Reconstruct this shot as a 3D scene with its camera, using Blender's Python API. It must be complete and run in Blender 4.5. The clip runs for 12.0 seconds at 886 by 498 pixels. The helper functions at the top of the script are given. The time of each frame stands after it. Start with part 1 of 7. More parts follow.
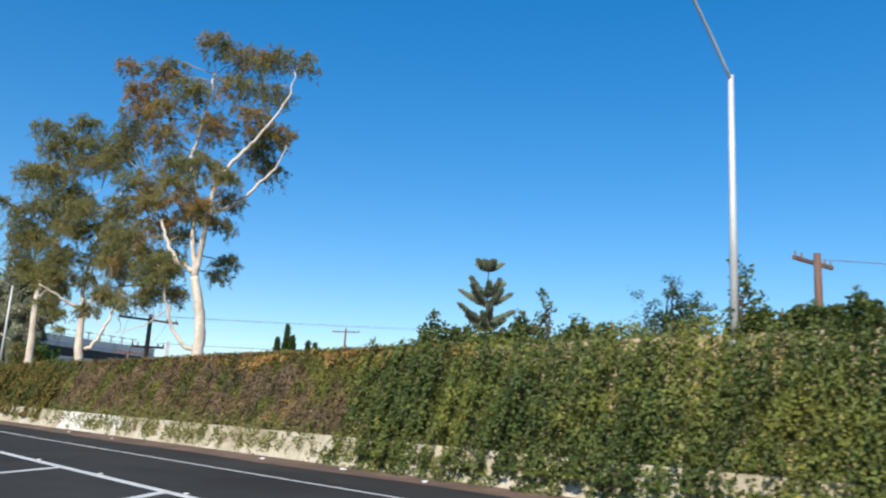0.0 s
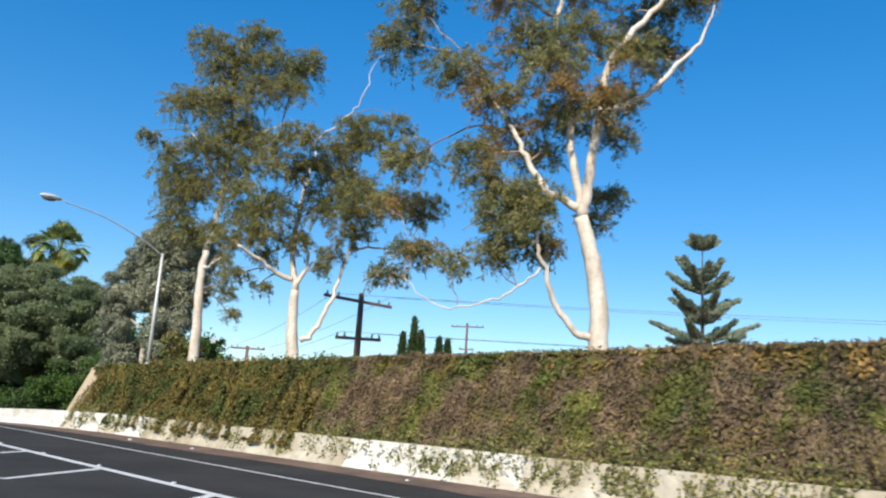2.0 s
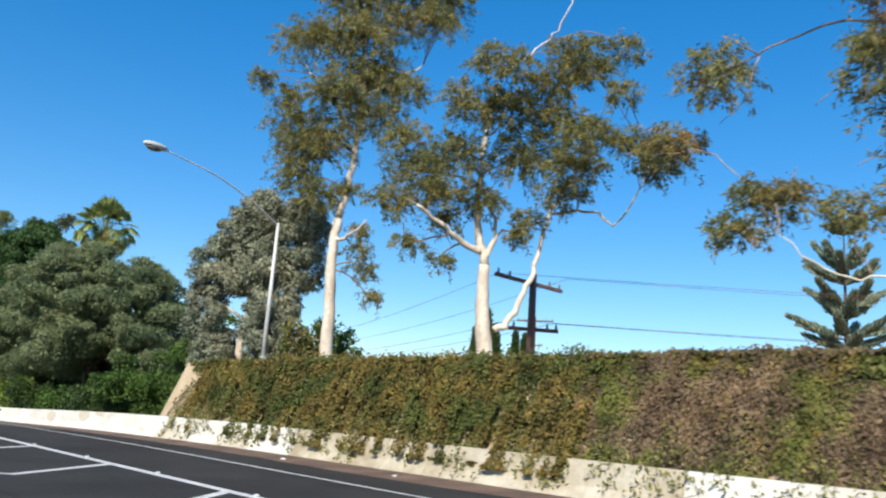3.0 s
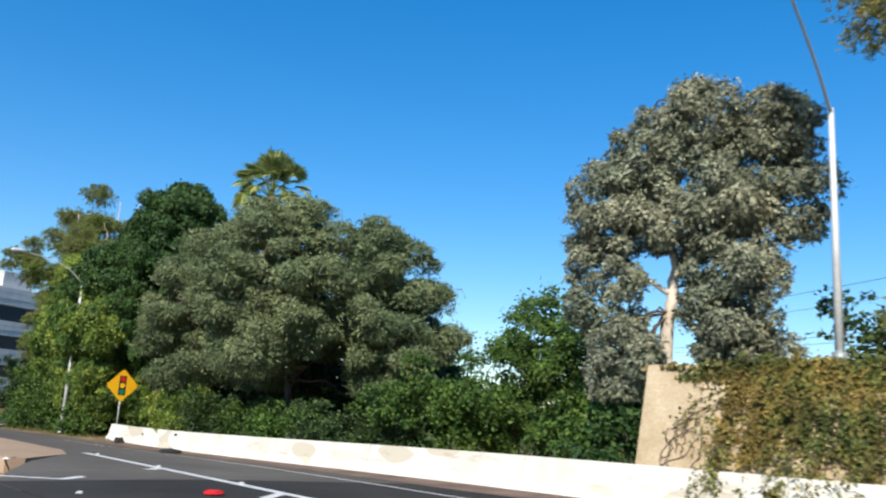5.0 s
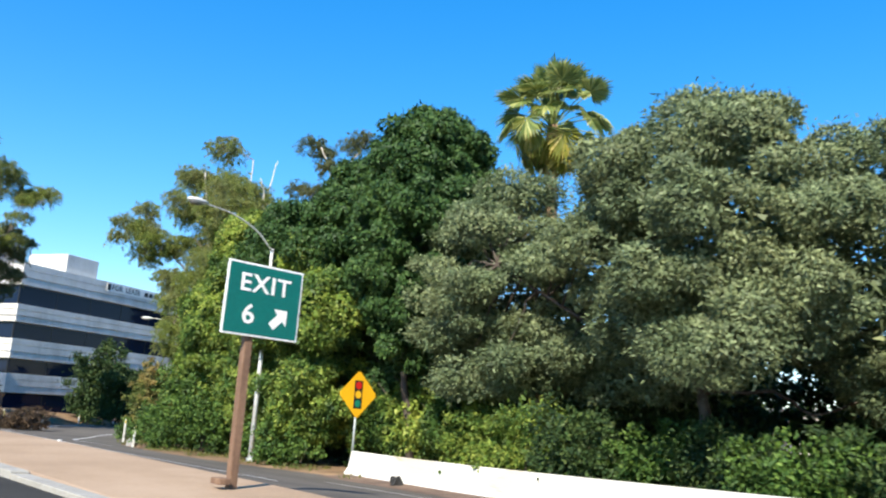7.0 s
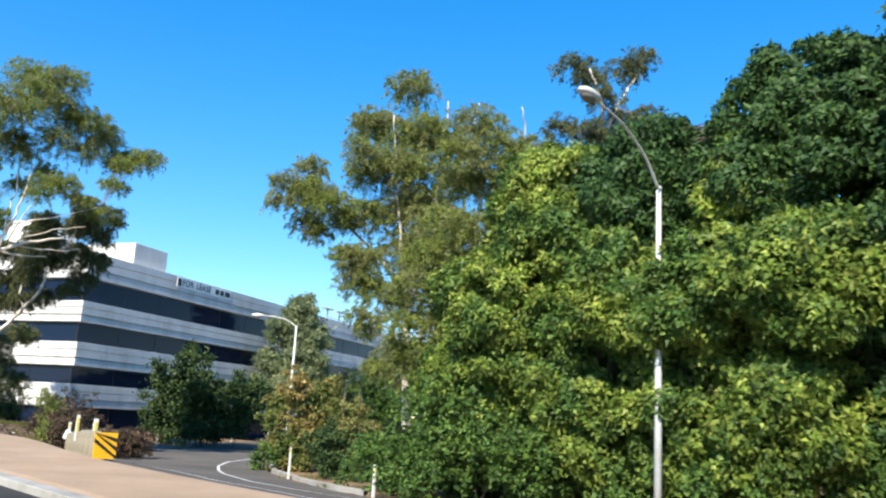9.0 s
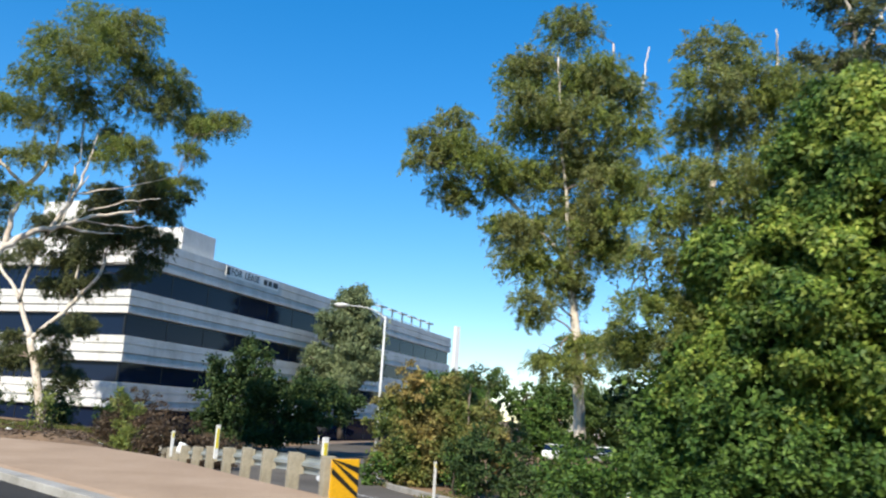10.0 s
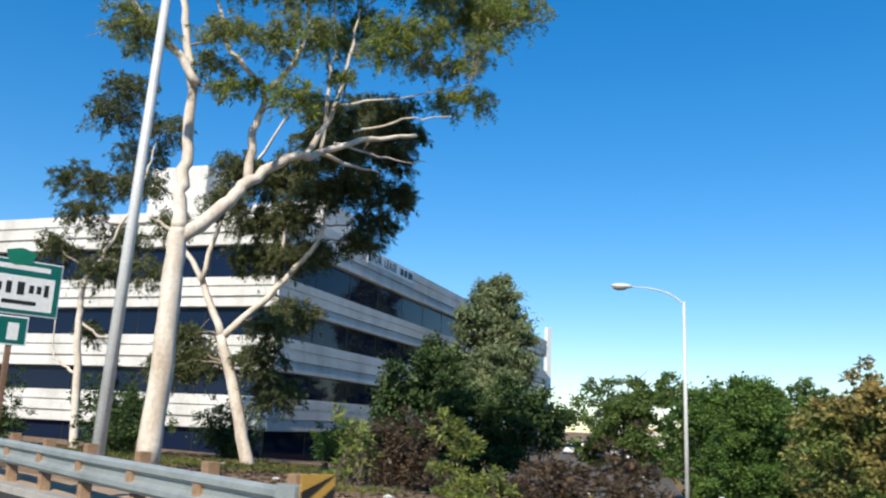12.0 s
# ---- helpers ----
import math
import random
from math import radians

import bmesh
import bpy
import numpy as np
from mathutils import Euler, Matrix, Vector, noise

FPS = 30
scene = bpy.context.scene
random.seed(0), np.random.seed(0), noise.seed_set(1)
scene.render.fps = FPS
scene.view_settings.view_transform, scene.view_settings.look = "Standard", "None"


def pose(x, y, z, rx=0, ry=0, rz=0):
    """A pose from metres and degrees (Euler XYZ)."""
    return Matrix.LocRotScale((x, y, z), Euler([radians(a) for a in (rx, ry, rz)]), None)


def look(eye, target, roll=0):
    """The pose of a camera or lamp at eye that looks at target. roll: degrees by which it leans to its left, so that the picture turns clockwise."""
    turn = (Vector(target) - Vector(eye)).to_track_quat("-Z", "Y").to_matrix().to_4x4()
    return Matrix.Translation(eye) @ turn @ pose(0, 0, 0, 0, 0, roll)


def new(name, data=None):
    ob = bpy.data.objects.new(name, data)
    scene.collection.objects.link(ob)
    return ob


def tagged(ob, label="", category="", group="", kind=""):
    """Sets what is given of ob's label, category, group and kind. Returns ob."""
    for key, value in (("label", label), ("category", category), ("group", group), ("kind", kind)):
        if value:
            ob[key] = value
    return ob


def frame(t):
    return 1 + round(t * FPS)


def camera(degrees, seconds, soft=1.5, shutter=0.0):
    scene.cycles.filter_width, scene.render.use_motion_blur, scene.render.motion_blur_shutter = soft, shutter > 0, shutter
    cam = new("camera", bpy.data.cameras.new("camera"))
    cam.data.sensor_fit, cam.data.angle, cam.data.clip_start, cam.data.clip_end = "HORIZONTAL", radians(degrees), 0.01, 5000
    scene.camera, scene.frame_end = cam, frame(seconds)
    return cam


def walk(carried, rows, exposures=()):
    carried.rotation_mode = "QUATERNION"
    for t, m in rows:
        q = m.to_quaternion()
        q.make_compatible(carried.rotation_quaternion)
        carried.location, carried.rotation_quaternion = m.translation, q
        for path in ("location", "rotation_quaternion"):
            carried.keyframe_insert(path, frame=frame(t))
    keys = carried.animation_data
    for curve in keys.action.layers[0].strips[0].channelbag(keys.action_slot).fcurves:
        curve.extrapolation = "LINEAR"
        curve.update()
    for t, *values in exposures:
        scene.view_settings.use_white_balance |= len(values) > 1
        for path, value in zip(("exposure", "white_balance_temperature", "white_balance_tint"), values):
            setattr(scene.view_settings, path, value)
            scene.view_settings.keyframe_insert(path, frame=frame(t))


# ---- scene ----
cam = camera(57.0, 12.0, soft=2.2, shutter=0.14)

PATH = [
    (0, (0.018, -0.495, 1.469), (1.38, 0.913, 1.872), 3.3),
    (0.5, (0.001, 4.495, 1.476), (1.362, 5.904, 1.879), 3.4),
    (1, (-0.028, 9.501, 1.472), (1.329, 10.914, 1.875), 3.4),
    (1.5, (-0.053, 14.53, 1.478), (1.3, 15.947, 1.882), 3.5),
    (2, (-0.077, 19.605, 1.492), (1.277, 21.02, 1.896), 3.7),
    (2.5, (-0.095, 24.655, 1.495), (1.272, 26.058, 1.898), 3.7),
    (3, (-0.099, 29.665, 1.493), (1.267, 31.071, 1.89), 4.1),
    (3.2, (-0.103, 31.655, 1.492), (1.26, 33.064, 1.889), 4.1),
    (4.8, (-0.182, 47.526, 1.461), (1.163, 48.952, 1.858), 3.4),
    (5, (-0.21, 49.483, 1.464), (1.133, 50.911, 1.86), 3.5),
    (5.5, (-0.326, 54.304, 1.481), (1.011, 55.738, 1.877), 3.5),
    (6, (-0.462, 59.075, 1.482), (0.876, 60.508, 1.88), 3.5),
    (6.5, (-0.615, 63.783, 1.485), (0.724, 65.215, 1.881), 3.5),
    (7, (-0.736, 68.395, 1.481), (0.604, 69.826, 1.873), 3.6),
    (7.2, (-0.773, 70.211, 1.484), (0.569, 71.641, 1.879), 3.6),
    (8.8, (-0.992, 84.594, 1.519), (0.354, 86.016, 1.928), 3.5),
    (9, (-1.014, 86.424, 1.518), (0.338, 87.841, 1.926), 3.3),
    (9.5, (-1.06, 91.106, 1.496), (0.302, 92.51, 1.912), 3.3),
    (10, (-1.109, 95.843, 1.484), (0.249, 97.254, 1.888), 3.4),
    (10.5, (-1.195, 100.661, 1.488), (0.164, 102.07, 1.899), 2.9),
    (11, (-1.304, 105.542, 1.5), (0.061, 106.943, 1.92), 3.0),
    (11.5, (-1.428, 110.455, 1.51), (-0.058, 111.849, 1.933), 2.9),
    (12, (-1.561, 115.397, 1.519), (-0.189, 116.79, 1.941), 2.6),
]
walk(cam, [(t, look(eye, target, roll)) for t, eye, target, roll in PATH], [(0, 0.3), (1, 0.38), (2, 0.4), (3, 0.42), (4, 0.46), (5, 0.48), (5.5, 0.5), (6, 0.55), (6.5, 0.85), (7, 1.0), (8, 1.0), (9, 1.0), (9.5, 0.9), (10, 0.62), (10.5, 0.45), (11, 0.4), (12, 0.4)])

# ---- world, sun, exposure ----
SUN_FROM = Vector((-0.868, -0.497, 0.0)).normalized()
SUN_UP = radians(38)
world = bpy.data.worlds.new("sky")
scene.world = world
world.use_nodes = True
wn = world.node_tree
sky = wn.nodes.new("ShaderNodeTexSky")
sky.sky_type, sky.sun_disc = "NISHITA", False
sky.sun_elevation = SUN_UP
sky.sun_rotation = math.atan2(SUN_FROM.x, SUN_FROM.y)
sky.altitude, sky.air_density, sky.dust_density, sky.ozone_density = 450, 1.0, 0.0, 2.1
rich = wn.nodes.new("ShaderNodeHueSaturation")
rich.inputs["Saturation"].default_value, rich.inputs["Value"].default_value = 1.72, 1.0
even = wn.nodes.new("ShaderNodeGamma")
even.inputs["Gamma"].default_value = 0.72
wn.links.new(sky.outputs[0], even.inputs["Color"])
wn.links.new(even.outputs[0], rich.inputs["Color"])
tint = wn.nodes.new("ShaderNodeMix")
tint.data_type, tint.blend_type = "RGBA", "MULTIPLY"
tint.inputs[0].default_value = 1.0
tint.inputs[7].default_value = (0.93, 0.99, 1.08, 1)
wn.links.new(rich.outputs[0], tint.inputs[6])
wn.links.new(tint.outputs[2], wn.nodes["Background"].inputs[0])
wn.nodes["Background"].inputs[1].default_value = 0.185
sun_data = bpy.data.lights.new("sun", "SUN")
sun_data.energy, sun_data.angle, sun_data.color = 5.0, radians(0.55), (1.0, 0.92, 0.78)
sun_at = SUN_FROM * math.cos(SUN_UP) + Vector((0, 0, math.sin(SUN_UP)))
sun = new("sun", sun_data)
sun.matrix_world = look(sun_at * 200, (0, 0, 0))


# ---- materials ----
def shader(name, rough=0.8, metal=0.0):
    m = bpy.data.materials.new(name)
    m.use_nodes = True
    nt = m.node_tree
    p = nt.nodes["Principled BSDF"]
    p.inputs["Roughness"].default_value, p.inputs["Metallic"].default_value = rough, metal
    return m, nt, p


def ramp_node(nt, fac, stops):
    r = nt.nodes.new("ShaderNodeValToRGB")
    e = r.color_ramp.elements
    while len(e) < len(stops):
        e.new(0.5)
    for el, (pos, c) in zip(e, stops):
        el.position, el.color = pos, (*c, 1)
    nt.links.new(fac, r.inputs[0])
    return r.outputs[0]


def noise_node(nt, scale, detail=5, rough=0.6, stretch=None):
    co = nt.nodes.new("ShaderNodeTexCoord").outputs["Object"]
    if stretch:
        mp = nt.nodes.new("ShaderNodeMapping")
        mp.inputs["Scale"].default_value = stretch
        nt.links.new(co, mp.inputs[0])
        co = mp.outputs[0]
    n = nt.nodes.new("ShaderNodeTexNoise")
    n.inputs["Scale"].default_value, n.inputs["Detail"].default_value, n.inputs["Roughness"].default_value = scale, detail, rough
    nt.links.new(co, n.inputs["Vector"])
    return n.outputs[0]


def mix_node(nt, fac, a, b, kind="MIX"):
    mx = nt.nodes.new("ShaderNodeMix")
    mx.data_type, mx.blend_type = "RGBA", kind
    for sock, v in ((mx.inputs[0], fac), (mx.inputs[6], a), (mx.inputs[7], b)):
        if isinstance(v, (int, float)):
            sock.default_value = v
        elif isinstance(v, tuple):
            sock.default_value = (*v, 1)
        else:
            nt.links.new(v, sock)
    return mx.outputs[2]


def bump(nt, p, height, strength, distance=0.02):
    b = nt.nodes.new("ShaderNodeBump")
    b.inputs["Strength"].default_value, b.inputs["Distance"].default_value = strength, distance
    nt.links.new(height, b.inputs["Height"])
    nt.links.new(b.outputs[0], p.inputs["Normal"])


def surface(name, base, dark, light, big=0.6, fine=14.0, rough=0.85, metal=0.0, relief=0.3, stretch=None, gloss=0.5):
    """A weathered surface: large stains from dark to light round a base colour, with fine grain and relief."""
    m, nt, p = shader(name, rough, metal)
    p.inputs["Specular IOR Level"].default_value = gloss
    large = ramp_node(nt, noise_node(nt, big, 6, 0.65, stretch), [(0.3, dark), (0.5, base), (0.72, light)])
    grain = noise_node(nt, fine, 4, 0.7)
    g = ramp_node(nt, grain, [(0.3, (0.72, 0.72, 0.72)), (0.7, (1.0, 1.0, 1.0))])
    nt.links.new(mix_node(nt, 1.0, large, g, "MULTIPLY"), p.inputs["Base Color"])
    bump(nt, p, grain, relief)
    return m


def leafy(name, stops, through_light=0.3, rough=0.55, second=None, scale=0.4, edge=(0.45, 0.58), shade_patches=0.0):
    """Leaves: every leaf takes its own tone, with some light let through and patches of shade painted in."""
    m, nt, p = shader(name, rough)
    geo = nt.nodes.new("ShaderNodeNewGeometry")
    col = ramp_node(nt, geo.outputs["Random Per Island"], stops)
    if second:
        other = ramp_node(nt, geo.outputs["Random Per Island"], second)
        where = ramp_node(nt, noise_node(nt, scale, 4, 0.65), [(edge[0], (0, 0, 0)), (edge[1], (1, 1, 1))])
        col = mix_node(nt, where, col, other)
    patch = ramp_node(nt, noise_node(nt, 0.45, 3), [(0.35, (0.72, 0.78, 0.7)), (0.65, (1.15, 1.08, 0.95))])
    col = mix_node(nt, 1.0, col, patch, "MULTIPLY")
    # metre-wide patches paint the shading between leaf lumps into the colour
    if shade_patches:
        mid = ramp_node(nt, noise_node(nt, 1.7, 3, 0.6), [(0.36, (1 - shade_patches,) * 3), (0.64, (1 + shade_patches * 0.6,) * 3)])
        col = mix_node(nt, 1.0, col, mid, "MULTIPLY")
    nt.links.new(col, p.inputs["Base Color"])
    p.inputs["Specular IOR Level"].default_value = 0.3
    tr = nt.nodes.new("ShaderNodeBsdfTranslucent")
    nt.links.new(col, tr.inputs[0])
    mx = nt.nodes.new("ShaderNodeMixShader")
    mx.inputs[0].default_value = through_light
    out = nt.nodes["Material Output"]
    nt.links.new(p.outputs[0], mx.inputs[1])
    nt.links.new(tr.outputs[0], mx.inputs[2])
    nt.links.new(mx.outputs[0], out.inputs[0])
    return m


def plain(name, c, rough=0.5, metal=0.0, vary=0.15):
    return surface(name, c, tuple(v * (1 - vary) for v in c), tuple(min(1, v * (1 + vary)) for v in c), 1.3, 25, rough, metal, 0.08)


M_ASPHALT = surface("asphalt", (0.046, 0.045, 0.043), (0.032, 0.031, 0.03), (0.062, 0.06, 0.056), 0.25, 60, 0.95, relief=0.4, gloss=0.12)
M_RAMP = surface("worn_asphalt", (0.135, 0.122, 0.108), (0.1, 0.092, 0.082), (0.18, 0.162, 0.142), 0.2, 50, 0.95, relief=0.4, gloss=0.12)
M_GORE = surface("tan_paving", (0.42, 0.3, 0.205), (0.34, 0.24, 0.16), (0.49, 0.36, 0.255), 0.35, 30, 0.95, gloss=0.15)
M_DIRT = surface("dirt", (0.22, 0.135, 0.07), (0.13, 0.08, 0.042), (0.34, 0.22, 0.12), 0.5, 12, 0.95, relief=0.8)
M_GRIT = surface("gutter_grit", (0.16, 0.1, 0.07), (0.09, 0.06, 0.045), (0.25, 0.17, 0.12), 0.8, 25, 0.95, relief=0.6)
M_PAINT = surface("road_paint", (0.74, 0.74, 0.71), (0.55, 0.55, 0.53), (0.82, 0.82, 0.8), 3.0, 40, 0.7)
def painted_barrier():
    """White barrier paint, with sharp-edged patches of another beige coat and grime along the foot."""
    m, nt, p = shader("white_concrete", 0.85)
    large = ramp_node(nt, noise_node(nt, 0.35, 6, 0.65), [(0.3, (0.52, 0.48, 0.41)), (0.5, (0.62, 0.595, 0.54)), (0.72, (0.68, 0.66, 0.61))])
    where = ramp_node(nt, noise_node(nt, 0.55, 1, 0.3, (1, 0.55, 1.6)), [(0.605, (0, 0, 0)), (0.612, (1, 1, 1))])
    col = mix_node(nt, where, large, (0.5, 0.45, 0.36))
    stain = ramp_node(nt, noise_node(nt, 2.2, 6, 0.7, (1, 0.5, 2.5)), [(0.55, (1, 1, 1)), (0.7, (0.74, 0.7, 0.62))])
    grain = noise_node(nt, 9, 4, 0.7)
    nt.links.new(mix_node(nt, 1.0, col, stain, "MULTIPLY"), p.inputs["Base Color"])
    bump(nt, p, grain, 0.25)
    return m


M_BARRIER = painted_barrier()
M_PATCHED = surface("patched_concrete", (0.5, 0.44, 0.33), (0.33, 0.27, 0.18), (0.62, 0.57, 0.47), 0.7, 5, 0.9, gloss=0.3)
M_WALL = surface("tan_concrete", (0.45, 0.35, 0.22), (0.33, 0.24, 0.14), (0.56, 0.45, 0.31), 0.7, 16, 0.95, relief=0.6)
M_KERB = surface("kerb_concrete", (0.36, 0.34, 0.3), (0.25, 0.235, 0.2), (0.45, 0.43, 0.39), 0.8, 18, 0.9)
M_STEEL = surface("galvanized_steel", (0.36, 0.395, 0.385), (0.27, 0.3, 0.29), (0.45, 0.48, 0.47), 1.5, 30, 0.5, 0.35, 0.1)
M_POLE = surface("pale_pole_metal", (0.66, 0.67, 0.66), (0.52, 0.53, 0.52), (0.74, 0.75, 0.74), 0.8, 20, 0.55, 0.15, 0.1)
M_HEAD = plain("lamp_housing", (0.62, 0.62, 0.6), 0.5)
M_LENS = plain("lamp_lens", (0.2, 0.19, 0.17), 0.25)
M_WOOD = surface("weathered_wood", (0.2, 0.115, 0.07), (0.12, 0.07, 0.045), (0.3, 0.19, 0.12), 2.0, 18, 0.9, relief=0.5, stretch=(4, 4, 0.4))
M_RAILWOOD = surface("grey_wood", (0.33, 0.29, 0.21), (0.22, 0.19, 0.13), (0.43, 0.39, 0.3), 1.4, 20, 0.9, relief=0.5)
M_BLOCKWOOD = surface("brown_wood_block", (0.34, 0.21, 0.12), (0.22, 0.13, 0.075), (0.45, 0.3, 0.18), 2.0, 18, 0.9, relief=0.5)
M_CREOSOTE = surface("dark_pole_wood", (0.16, 0.095, 0.075), (0.1, 0.06, 0.048), (0.22, 0.14, 0.11), 2.0, 20, 0.9, stretch=(4, 4, 0.4))
M_GREENSIGN = plain("green_sheeting", (0.0, 0.125, 0.105), 0.4, vary=0.06)
M_WHITESIGN = plain("white_sheeting", (0.82, 0.82, 0.8), 0.4, vary=0.04)
M_YELLOWSIGN = plain("yellow_sheeting", (0.9, 0.47, 0.015), 0.4, vary=0.06)
M_FADED = plain("faded_yellow_sheeting", (0.46, 0.27, 0.05), 0.6, vary=0.2)
M_BLACKSIGN = plain("black_sheeting", (0.015, 0.015, 0.016), 0.5)
M_RED = plain("red_sheeting", (0.6, 0.02, 0.015), 0.4)
M_AMBER = plain("amber_sheeting", (0.9, 0.5, 0.02), 0.4)
M_SIGNGREEN = plain("deep_green_sheeting", (0.01, 0.2, 0.12), 0.4)
M_MARKER = plain("white_plastic", (0.8, 0.8, 0.77), 0.5, vary=0.05)
M_MARKYEL = plain("yellow_plastic", (0.75, 0.62, 0.05), 0.5, vary=0.05)
M_RUBBER = plain("black_rubber", (0.02, 0.02, 0.02), 0.8)
M_SPANDREL = surface("white_panel_concrete", (0.66, 0.65, 0.62), (0.5, 0.49, 0.46), (0.76, 0.75, 0.73), 0.5, 12, 0.85, relief=0.1, stretch=(1, 1, 0.35), gloss=0.2)
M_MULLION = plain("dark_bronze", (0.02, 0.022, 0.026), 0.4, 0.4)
M_BARK = surface("pale_bark", (0.68, 0.6, 0.5), (0.46, 0.36, 0.27), (0.8, 0.75, 0.67), 1.1, 8, 0.8, relief=0.35, stretch=(1.6, 1.6, 0.5))
M_TWIG = surface("grey_twig_bark", (0.3, 0.23, 0.18), (0.2, 0.15, 0.11), (0.44, 0.37, 0.31), 1.5, 12, 0.9)
M_DARKBARK = surface("brown_bark", (0.085, 0.065, 0.05), (0.05, 0.038, 0.03), (0.14, 0.11, 0.085), 1.5, 12, 0.9, relief=0.6)
M_PALMTRUNK = surface("palm_trunk_fibre", (0.3, 0.19, 0.1), (0.18, 0.11, 0.06), (0.42, 0.29, 0.17), 2.0, 12, 0.95, relief=0.8)
M_VINE = surface("dry_vine_stem", (0.14, 0.1, 0.065), (0.08, 0.06, 0.04), (0.2, 0.15, 0.1), 3, 20, 0.95)
M_STREETBLDG = surface("pale_stucco", (0.6, 0.57, 0.5), (0.5, 0.47, 0.42), (0.68, 0.65, 0.6), 0.2, 5, 0.9)
M_ROOFTILE = surface("red_roof_tile", (0.32, 0.12, 0.07), (0.24, 0.09, 0.05), (0.4, 0.17, 0.1), 0.6, 8, 0.9)

L_EUC = leafy("eucalyptus_leaf", [(0.0, (0.13, 0.155, 0.07)), (0.45, (0.24, 0.25, 0.095)), (0.8, (0.35, 0.31, 0.11)), (1.0, (0.46, 0.28, 0.12))], 0.42, second=[(0.0, (0.11, 0.14, 0.075)), (0.5, (0.2, 0.225, 0.115)), (1.0, (0.31, 0.31, 0.16))], scale=0.5, edge=(0.54, 0.66), shade_patches=0.25)
L_EUCRED = leafy("russet_eucalyptus_leaf", [(0.0, (0.125, 0.15, 0.075)), (0.45, (0.225, 0.24, 0.105)), (0.85, (0.32, 0.3, 0.12)), (1.0, (0.44, 0.28, 0.12))], 0.42,
                 second=[(0.0, (0.2, 0.15, 0.065)), (0.5, (0.36, 0.23, 0.085)), (1.0, (0.48, 0.26, 0.1))], scale=0.33, edge=(0.49, 0.6))
L_EUCDARK = leafy("dark_eucalyptus_leaf", [(0.0, (0.055, 0.075, 0.038)), (0.6, (0.1, 0.12, 0.055)), (1.0, (0.18, 0.185, 0.07))], 0.35)
L_OLIVE = leafy("olive_green_leaf", [(0.0, (0.12, 0.165, 0.05)), (0.5, (0.225, 0.28, 0.066)), (1.0, (0.38, 0.4, 0.09))], 0.42, second=[(0.0, (0.1, 0.135, 0.06)), (0.5, (0.175, 0.21, 0.085)), (1.0, (0.3, 0.3, 0.11))], scale=0.45, shade_patches=0.25)
L_SILVER = leafy("silver_grey_leaf", [(0.0, (0.12, 0.135, 0.1)), (0.5, (0.23, 0.25, 0.185)), (1.0, (0.43, 0.44, 0.35))], 0.2, shade_patches=0.3)
L_ACACIA = leafy("grey_green_leaf", [(0.0, (0.085, 0.115, 0.063)), (0.5, (0.155, 0.2, 0.103)), (1.0, (0.26, 0.31, 0.17))], 0.2, shade_patches=0.3)
L_FICUS = leafy("deep_green_leaf", [(0.0, (0.022, 0.055, 0.017)), (0.6, (0.038, 0.09, 0.023)), (1.0, (0.075, 0.14, 0.034))], 0.2, 0.6)
L_VINE = leafy("yellow_green_leaf", [(0.0, (0.1, 0.175, 0.035)), (0.5, (0.21, 0.3, 0.05)), (1.0, (0.42, 0.48, 0.11))], 0.4,
                second=[(0.0, (0.035, 0.085, 0.024)), (0.5, (0.075, 0.155, 0.036)), (1.0, (0.17, 0.26, 0.06))], scale=0.4, edge=(0.46, 0.56), shade_patches=0.45)
L_SHRUB = leafy("mid_green_leaf", [(0.0, (0.036, 0.08, 0.019)), (0.5, (0.07, 0.14, 0.028)), (1.0, (0.14, 0.225, 0.045))], 0.25, 0.6, shade_patches=0.35)
L_HEDGE = leafy("oleander_leaf", [(0.0, (0.022, 0.05, 0.017)), (0.6, (0.043, 0.083, 0.025)), (1.0, (0.09, 0.13, 0.04))], 0.2, 0.6, shade_patches=0.3)
L_IVY = leafy("ivy_leaf", [(0.0, (0.06, 0.09, 0.034)), (0.6, (0.105, 0.145, 0.046)), (0.95, (0.16, 0.2, 0.06)), (1.0, (0.27, 0.25, 0.08))], 0.35, 0.5,
              second=[(0.0, (0.13, 0.16, 0.045)), (0.6, (0.21, 0.24, 0.06)), (0.95, (0.29, 0.3, 0.08)), (1.0, (0.4, 0.33, 0.1))], scale=0.5, edge=(0.45, 0.62), shade_patches=0.4)
L_IVYDRY = leafy("drying_ivy_leaf", [(0.0, (0.15, 0.105, 0.075)), (0.6, (0.19, 0.138, 0.096)), (0.95, (0.235, 0.175, 0.115)), (1.0, (0.33, 0.23, 0.12))], 0.2, 0.8,
                 second=[(0.0, (0.1, 0.115, 0.033)), (0.6, (0.14, 0.155, 0.042)), (1.0, (0.22, 0.21, 0.06))], scale=0.55, edge=(0.5, 0.57), shade_patches=0.45)
L_IVYGOLD = leafy("golden_ivy_leaf", [(0.0, (0.06, 0.08, 0.024)), (0.6, (0.095, 0.12, 0.032)), (0.95, (0.14, 0.16, 0.044)), (1.0, (0.26, 0.21, 0.075))], 0.25, 0.65,
                 second=[(0.0, (0.15, 0.12, 0.038)), (0.6, (0.2, 0.155, 0.046)), (0.95, (0.27, 0.2, 0.06)), (1.0, (0.42, 0.28, 0.1))], scale=0.8, edge=(0.42, 0.56), shade_patches=0.4)
